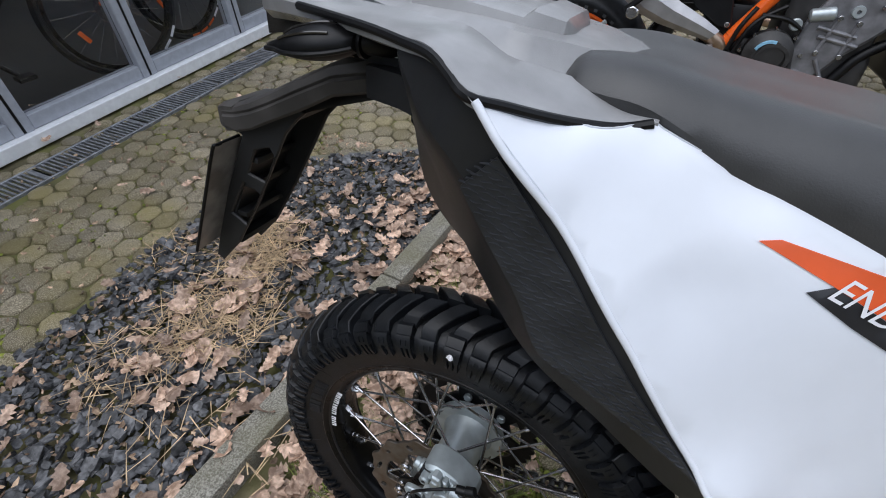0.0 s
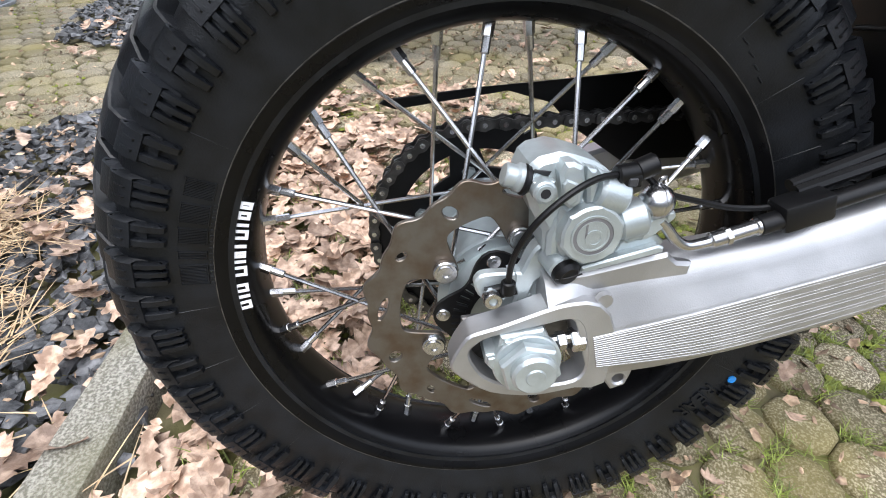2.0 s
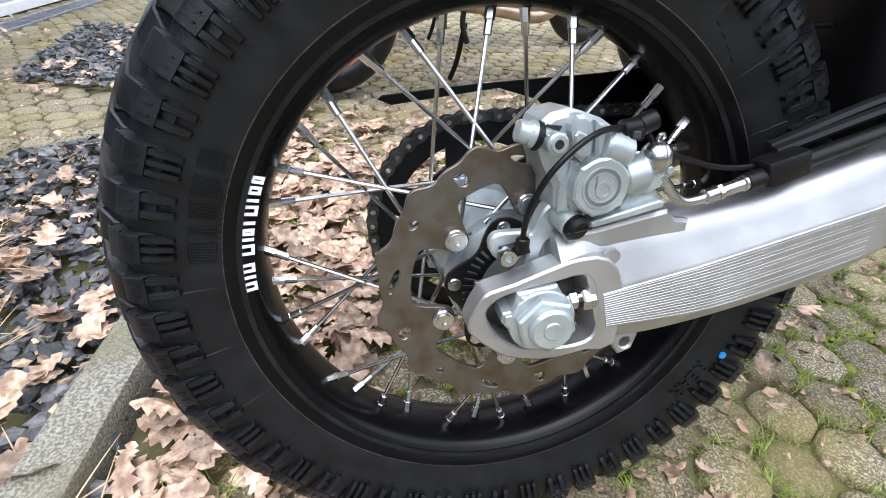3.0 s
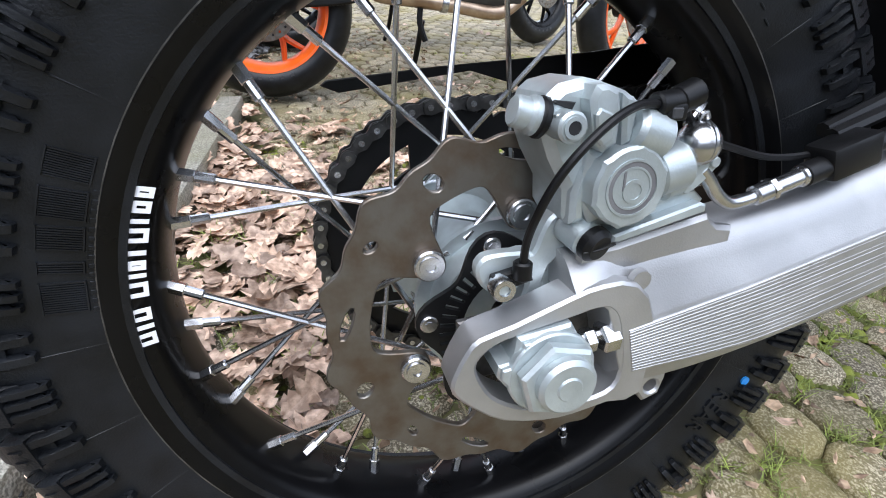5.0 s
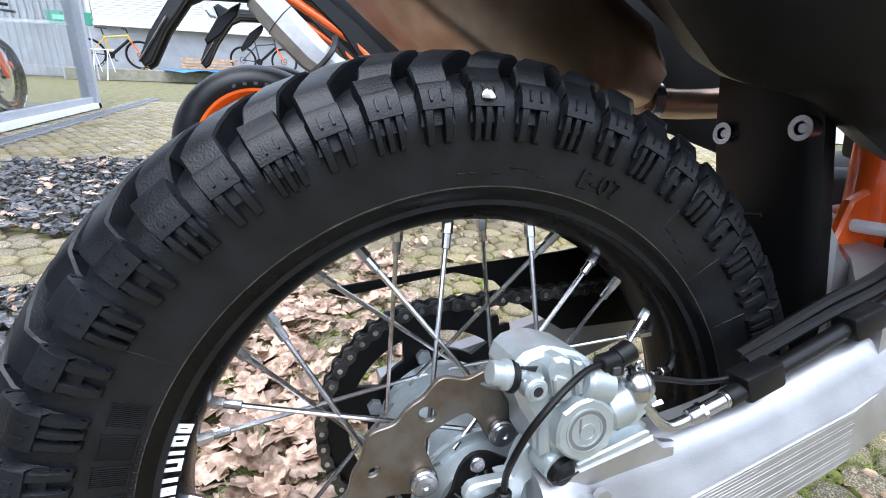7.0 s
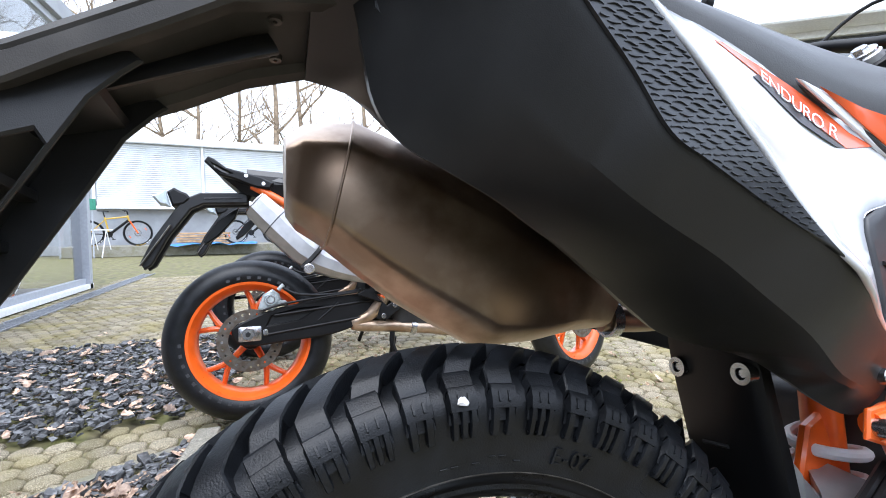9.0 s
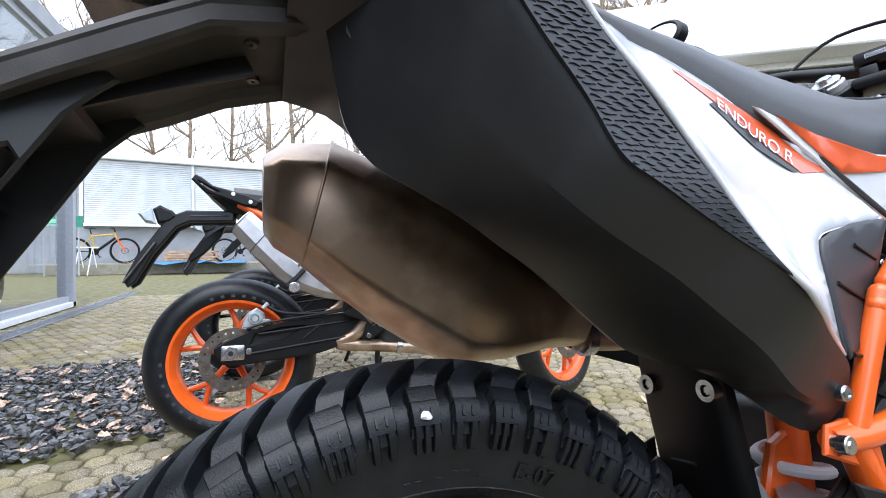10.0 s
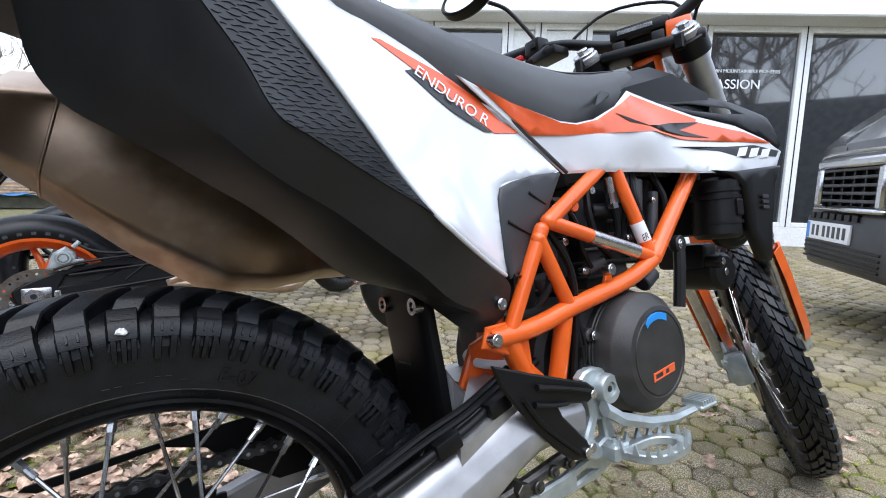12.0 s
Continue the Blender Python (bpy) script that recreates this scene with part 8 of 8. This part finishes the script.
def vring(y, x0, x1, z0, z1, e=.06):
    return [(x0 + e, y, z0), (x1 - e, y, z0), (x1, y, z0 + e), (x1, y, z1 - e), (x1 - e, y, z1), (x0 + e, y, z1), (x0, y, z1 - e), (x0, y, z0 + e)]


# the van's own x runs along its front, y towards its front
van_part("bumper", loft([vring(-.75, -1.42, .22, .25, .68), vring(-.24, -1.38, .17, .25, .68), vring(-.10, -1.26, .07, .27, .66), vring(-.03, -1.18, -.02, .30, .64), vring(.0, -1.10, -.09, .34, .61)]), GREYPL)
van_part("body", loft([vring(-4.6, -1.42, .24, .35, 2.3, .15), vring(-1.7, -1.42, .24, .35, 2.3, .15), vring(-1.2, -1.42, .24, .35, 1.75, .15), vring(-.60, -1.40, .20, .4, 1.36, .12), vring(-.28, -1.33, .12, .45, 1.15, .10), vring(-.12, -1.22, .02, .5, 1.02, .08), vring(-.03, -1.10, -.08, .55, .96, .05)]), VAN)
van_part("bonnet", loft([vring(-1.2, -1.2, .05, 1.0, 1.80, .1), vring(-.45, -1.10, -.05, .9, 1.34, .08), vring(-.08, -.95, -.22, .85, 1.04, .06)]), VAN)
van_part("bonnet_trim", tube([(-.95, -.02, .965), (-.60, .0, .972), (-.24, -.012, .965), (-.08, -.05, .955)], .010, 8), STEEL)
gr = van_part("grille_frame", join(box((-.95, -.03, .885), (-.22, .03, .935), .012, 1), box((-.95, -.03, .635), (-.22, .03, .660), .010, 1), box((-.285, -.03, .660), (-.22, .03, .885), .012, 1), box((-.95, -.03, .66), (-.89, .03, .885), .012, 1)), STEEL)
van_part("grille_back", box((-.93, -.045, .65), (-.24, -.02, .91), 0), BLACK)
for i in range(5):
    van_part("grille_bar", box((-.89, -.02, .688 + .044 * i), (-.285, .014, .706 + .044 * i), .004, 1), GREYPL, gr)
for i in range(5):
    van_part("grille_post", box((-.86 + .115 * i, -.02, .67), (-.845 + .115 * i, .008, .90), .002, 1), BLACK, gr)
for i in range(7):
    van_part("intake_slot", box((-.72 + .085 * i, -.012, .585), (-.66 + .085 * i, .012, .622), .003, 1), BLACK)
for i in range(4):
    van_part("lower_slot", box((-.95, -.03, .335 + .03 * i), (-.10, .008, .35 + .03 * i), .003, 1), BLACK)
pl8 = van_part("number_plate", box((-.66, .0, .455), (-.14, .016, .565), .004, 1), DECALWHITE, None, "white number plate with dark marks")
van_part("plate_band", box((-.178, .0165, .460), (-.143, .0175, .560), 0), BLUE, pl8)
for i in range(7):
    van_part("plate_mark", box((-.625 + .06 * i + (.02 if i > 4 else 0), .0165, .478), (-.592 + .06 * i + (.02 if i > 4 else 0), .0176, .545), 0), DECALBLACK, pl8)
lamp = van_part("headlamp", loft([vring(-.50, -.06, .19, 1.10, 1.36, .05), vring(-.30, -.22, .135, 1.02, 1.215, .05), vring(-.17, -.28, .065, .99, 1.115, .04), vring(-.075, -.30, -.01, .985, 1.03, .015)]), LENSG)
van_part("lamp_strip", tube([(-.03, -.085, 1.022), (.050, -.165, 1.090), (.120, -.285, 1.185)], .006, 8), DECALWHITE, lamp)
# two bright steel studs put in as glints on the headlamp
for q in ((.066, -.20, 1.065), (.085, -.24, 1.10)):
    van_part("lamp_glint", cyl(q, (q[0] + .02, q[1] + .01, q[2]), .022, 16, .004), STEEL, lamp)
for x in (-1.26, .10):
    wv = van_part("van_wheel", lathe([(.20, -.10), (.30, -.11), (.335, -.06), (.335, .06), (.30, .11), (.20, .10)], 40, at=(x, -.95, .285), axis="x"), RUBBER)

# ---- bare trees ----
def tree(name, x, y, h, r, seed, label="tall bare tree without leaves"):
    rg = random.Random(seed)
    t = tagged(new(name), label, "tree", "bare trees")
    t.location = (x, y, 0)
    top = [(0, 0, 0), (rg.uniform(-.1, .1), rg.uniform(-.1, .1), h * .3), (rg.uniform(-.3, .3), rg.uniform(-.3, .3), h * .62), (rg.uniform(-.5, .5), rg.uniform(-.5, .5), h)]
    line = smooth_line(top, 6)
    part("trunk", tube(top, (r, r * .15), 12, 6), BARK, t)
    crown = bmesh.new()

    def branch(p, d, ln, rad, depth):
        q = [p]
        for i in range(3):
            d = (d + Vector((rg.uniform(-.25, .25), rg.uniform(-.25, .25), rg.uniform(-.05, .25)))).normalized()
            q.append(q[-1] + d * ln / 3)
        tube(q, (rad, rad * .35), 5 if depth else 6, 2, bm=crown)
        if depth < 3:
            for i in range(3 if depth else 4):
                k = rg.randrange(1, 4)
                dd = (d + Vector((rg.uniform(-1, 1), rg.uniform(-1, 1), rg.uniform(-.2, .7)))).normalized()
                branch(q[k], dd, ln * rg.uniform(.45, .7), rad * .5, depth + 1)
    for i in range(15):
        k = rg.randrange(int(len(line) * .3), len(line) - 1)
        a = rg.uniform(0, 6.3)
        branch(line[k], Vector((math.cos(a), math.sin(a), rg.uniform(.3, 1.0))).normalized(), h * rg.uniform(.16, .30), r * rg.uniform(.22, .4), 0)
    part("crown", crown, BARK, t, smooth=0)
    return t


for i, (x, y, h, r) in enumerate(((-.2, 22.5, 11, .22), (-3.4, 23.5, 10, .16), (-4.9, 24.5, 11, .15), (-1.9, 25, 12, .14), (1.2, 24, 12, .2), (-8, 25, 11, .2), (4.5, 25, 12, .2), (14.2, 14.3, 12, .30), (12.6, 15.3, 12, .22), (16.8, 12.3, 12, .30), (20, 11, 12, .25), (9.5, 19.5, 12, .22), (22, 6, 12, .3), (7.2, 23, 11, .2), (6.1, -10.6, 9, .24), (7.6, -12.4, 10, .2), (4.2, -11.5, 10, .2))):
    tree("tree", x, y, h, r, 20 + i)

pavement()
